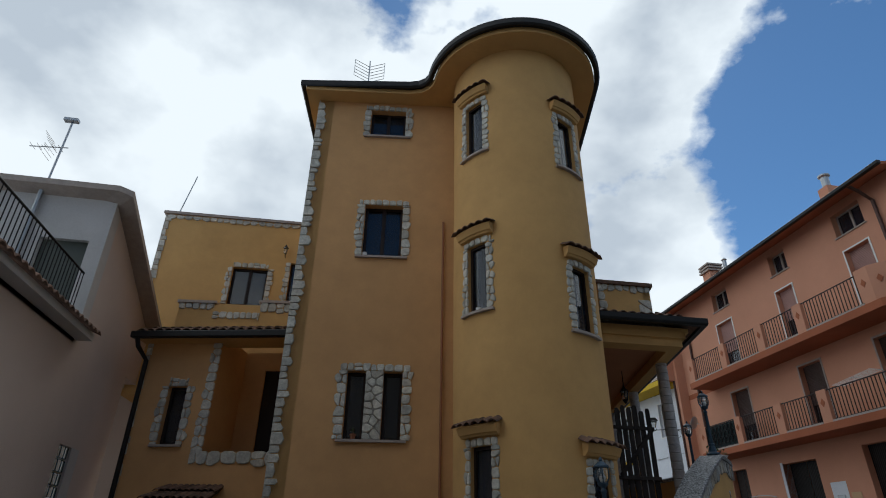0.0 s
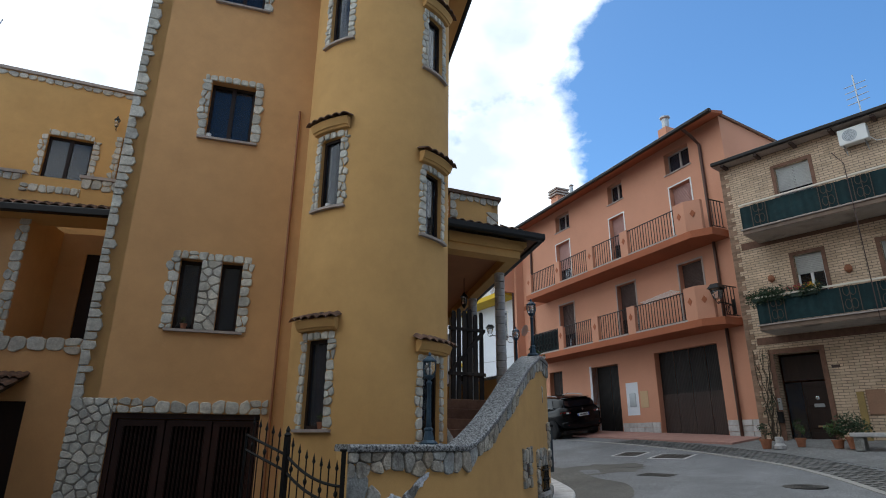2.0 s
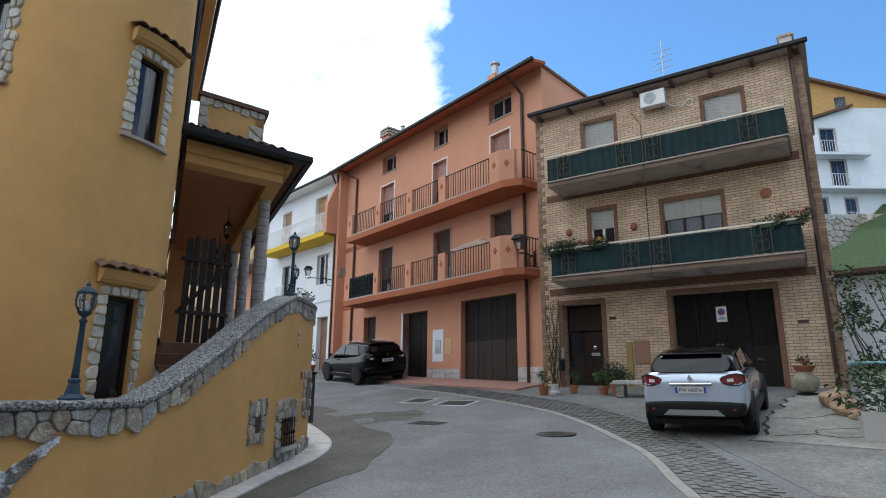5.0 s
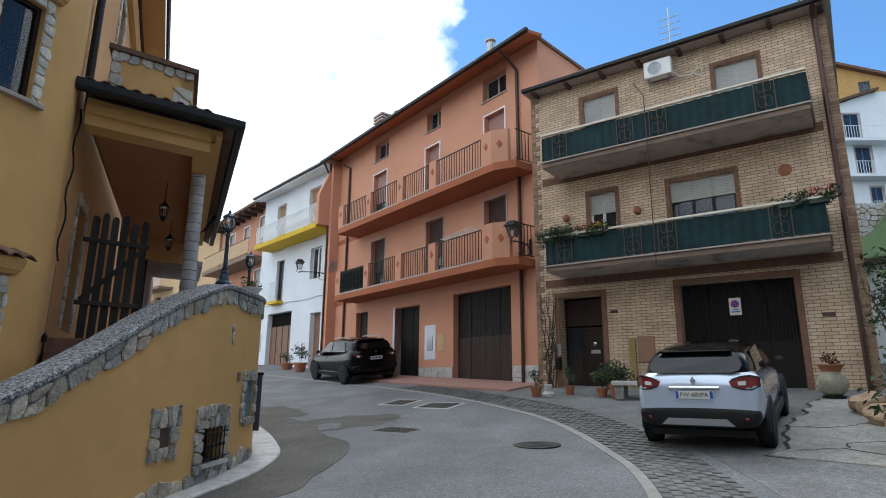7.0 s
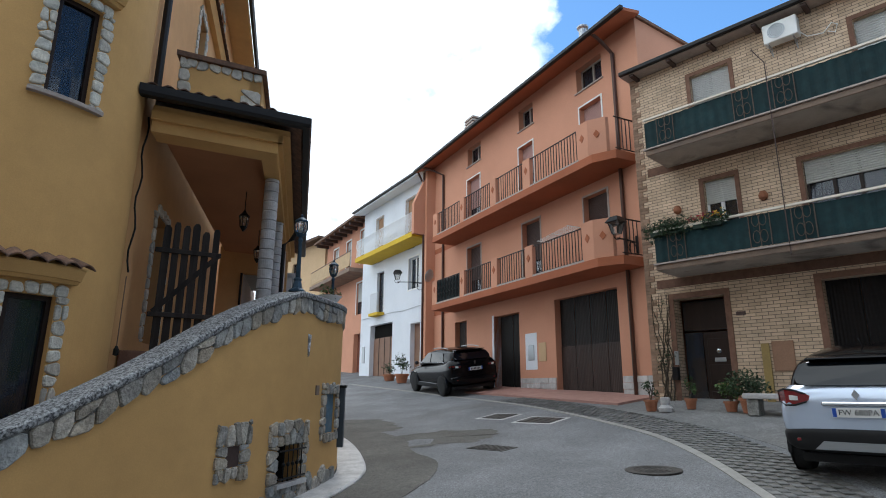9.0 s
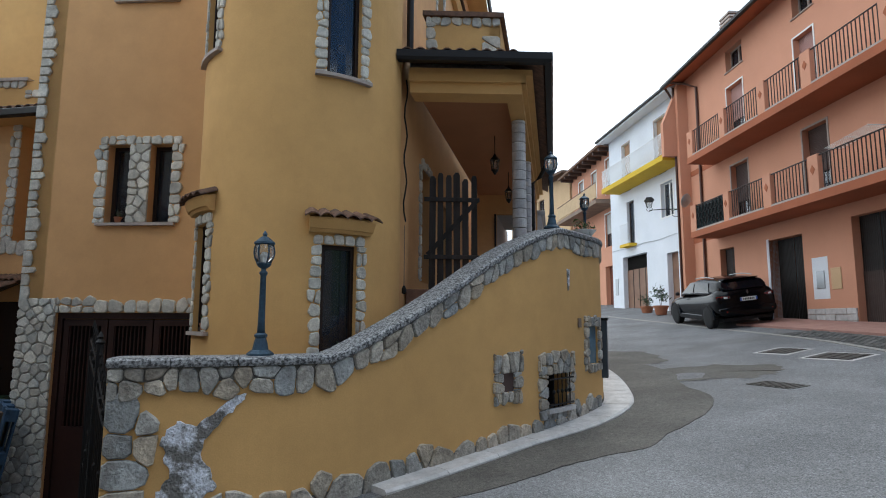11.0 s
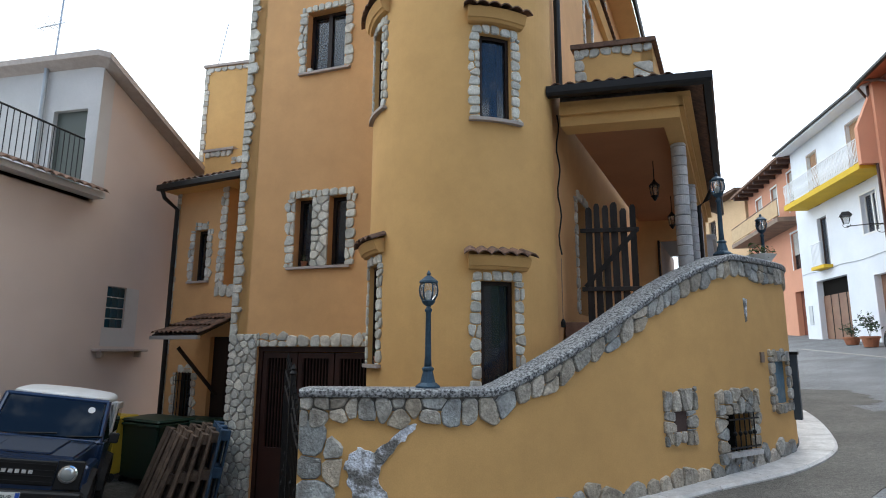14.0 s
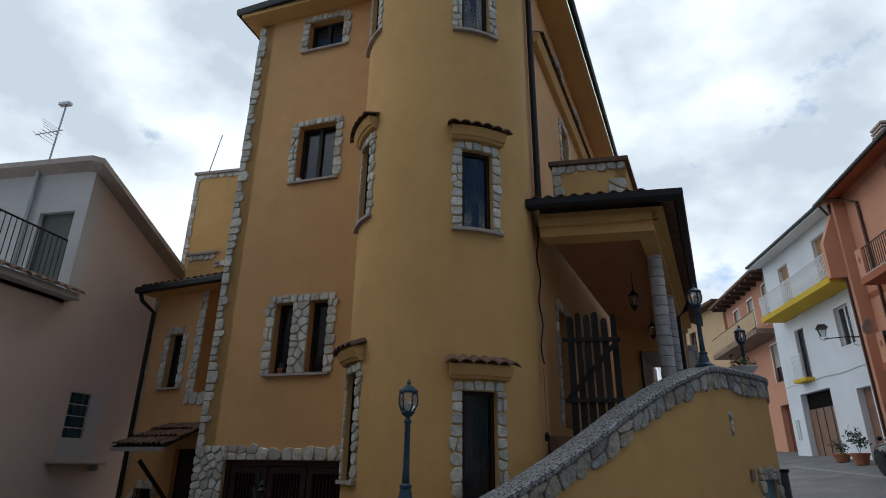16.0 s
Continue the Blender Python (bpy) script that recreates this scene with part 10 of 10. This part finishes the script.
part("rim", lathed([(0.30, -0.03), (0.36, -0.03), (0.36, 0.004), (0.30, 0.004)], 32), IRON_WORN, mh)
part("lid", lathed([(0.295, -0.03), (0.295, 0.002), (0.01, 0.003)], 32), IRON_WORN, mh)
for k in range(4):
    bm = bmesh.new()
    tube(bm, [((0.06 + 0.06 * k) * math.cos(a * math.tau / 24), (0.06 + 0.06 * k) * math.sin(a * math.tau / 24), 0.004) for a in range(24)], 0.006, 4, True)
    part("ring_rib", bm, IRON_WORN, mh)
# damp, dirty band along the kerb
DIRT = material("dirty_asphalt", (0.135, 0.127, 0.115), (0.090, 0.085, 0.077), 0.88, 1.2, 70, 1.0, speck=1.1, stains=0.4, stain_color=(0.07, 0.064, 0.055), mid=(20, 0.25))
inn, out_ = [], []
for i, u in enumerate(spaced(1.3, W_LEN - 0.2, 0.05)):
    p, nr = wall_at(u)
    w = 0.28 + 0.17 * smooth(U_TOP - 1.0, U_TOP + 1.0, u)
    dd = 0.42 + 0.55 * smooth(1.3, 6.0, u) + 0.28 * noise.noise(Vector((u * 0.7, 3.1, 0))) + 0.06 * noise.noise(Vector((u * 2.1, 9.1, 0))) + 0.025 * noise.noise(Vector((u * 9.0, 4.1, 0)))
    if u < 2.2:
        dd *= smooth(1.2, 2.2, u) * 0.8 + 0.2
    inn.append(p - nr * (w - 0.02))
    out_.append(p - nr * (w + max(0.1, dd)))
bm = bmesh.new()
ribbon(bm, inn, out_, 0.009)
structure("road_stain", bm, DIRT, "dark damp dirt band along the kerb")
for pts in ([(8.8, 11.2), (9.6, 10.9), (10.6, 11.1), (11.2, 11.9), (10.7, 12.6), (9.7, 12.4), (8.9, 12.0)], [(8.3, 13.2), (9.2, 13.0), (10.0, 13.8), (10.4, 15.4), (9.6, 16.4), (8.7, 15.2)]):
    bm = bmesh.new()
    dense, _ = spline(pts + [pts[0]], 0.05)
    ring = [p + Vector((noise.noise(Vector((p.x * 2, p.y * 2, 0))), noise.noise(Vector((p.x * 2, p.y * 2, 5))))) * 0.3 + Vector((noise.noise(Vector((p.x * 7, p.y * 7, 2))), noise.noise(Vector((p.x * 7, p.y * 7, 8))))) * 0.14 for p in dense[:-1]]
    cx, cy = sum(p.x for p in ring) / len(ring), sum(p.y for p in ring) / len(ring)
    v0 = bm.verts.new((cx, cy, gz(cx, cy) + 0.0045))
    vs = [bm.verts.new((p.x, p.y, gz(p.x, p.y) + 0.0045)) for p in ring]
    for a_, b_ in zip(vs, vs[1:] + vs[:1]):
        bm.faces.new((v0, a_, b_))
    structure("road_patch", bm, DIRT, "darker worn patch of asphalt")
# dry leaves in the yard
yl_ = thing("dry_leaves", "scatter of dry brown leaves on the yard", "leaves", Matrix.Translation((0, 0, 0)))
rr_ = random.Random(3)
vs, fs = [], []
for _ in range(260):
    x, y = rr_.gauss(-0.9, 0.45), rr_.gauss(7.85, 0.13)
    a = rr_.uniform(0, math.tau)
    s = rr_.uniform(0.015, 0.04)
    k = len(vs)
    z = gz(x, y) + 0.012
    vs += [(x + s * math.cos(a), y + s * math.sin(a), z), (x - s * 0.4 * math.sin(a), y + s * 0.4 * math.cos(a), z + 0.012), (x - s * math.cos(a), y - s * math.sin(a), z), (x + s * 0.4 * math.sin(a), y - s * 0.4 * math.cos(a), z + 0.006)]
    fs.append((k, k + 1, k + 2, k + 3))
me = bpy.data.meshes.new("leaf_litter")
me.from_pydata(vs, [], fs)
me.materials.append(material("dry_leaf", (0.16, 0.085, 0.04), (0.09, 0.05, 0.025), 0.8, 30, 60, 0.0, random_v=0.4))
lo_ = new("leaf_litter", me)
lo_.parent = yl_
tagged(lo_, kind="stuff")
tagged(yl_, kind="stuff")
part_step = structure("garage_step", boxed(-0.5, 9.35, -1.0, 1.3, 9.8, gz(0.4, 9.4) + 0.06, rotz(0, 0, 0, 0), 0.01), CONCRETE, "low concrete step at the garage gate")
cab = thing("utility_box", "slim dark blue-grey box fixed to the ramp wall", "utility box")
uc = PANEL[2] + 0.22
part("body", wall_sheet(lambda u, z, d: wall_f(u, z, d - 0.09), spaced(uc, uc + 0.2, 0.1), [0.85, 1.72], [], 0.088), simple("slate_paint", (0.045, 0.06, 0.075), 0.5), cab)
part("hood", wall_sheet(lambda u, z, d: wall_f(u, z, d - 0.11), spaced(uc - 0.02, uc + 0.22, 0.12), [1.72, 1.76], [], 0.108), IRON, cab)

# ---- setts of the paved strip ----
strip = thing("paved_strip", "strip of dark basalt setts between border and forecourt", "paving")
tagged(strip, kind="structure")
base_l = offset_line(LINE, -0.07)
base_r = offset_line(LINE, -0.98)
i1 = next(i for i, p in enumerate(LINE) if p.y > 16.2)
i0 = next(i for i, p in enumerate(LINE) if p.x > 6.9)
bm = bmesh.new()
ribbon(bm, base_l[i0:i1], base_r[i0:i1], 0.008)
part("bed", bm, MORTAR, strip)
me_list = []
for k in range(4):
    b = boxed(-0.1, -0.053, -0.02, 0.1, 0.053, 0.0, bevel=0.007)
    me_list.append(finish(b, "sett", COBBLE))
joined = bmesh.new()
count = 0
fine, fine_len = spline([(p.x, p.y) for p in LINE[i0:i1]], 0.208)
rj = random.Random(9)
for row in range(8):
    line_ = offset_line(fine, -0.13 - 0.112 * row)
    for j in range(len(line_) - 1):
        a, b_ = line_[j], line_[j + 1]
        f_ = 0.5 if row % 2 else 0.0
        c = a + (b_ - a) * (0.5 + f_ - (0.0 if j < len(line_) - 2 else f_))
        t = (b_ - a)
        ang = math.atan2(t.y, t.x)
        z = gz(c.x, c.y) + 0.016 + rj.uniform(-0.003, 0.003)
        m = Matrix.Translation((c.x, c.y, z)) @ Matrix.Rotation(ang + rj.uniform(-0.03, 0.03), 4, "Z") @ Matrix.Diagonal((t.length / 0.208, 1, 1, 1))
        if count < 300 and 2.0 < j * 0.208 < 11.0:
            ob = new("sett", rj.choice(me_list))
            ob.parent = strip
            ob.matrix_basis = m
            count += 1
        else:
            box(joined, -0.098, -0.052, -0.02, 0.098, 0.052, 0.0, m)
tagged(part("setts", joined, COBBLE, strip), kind="stuff")
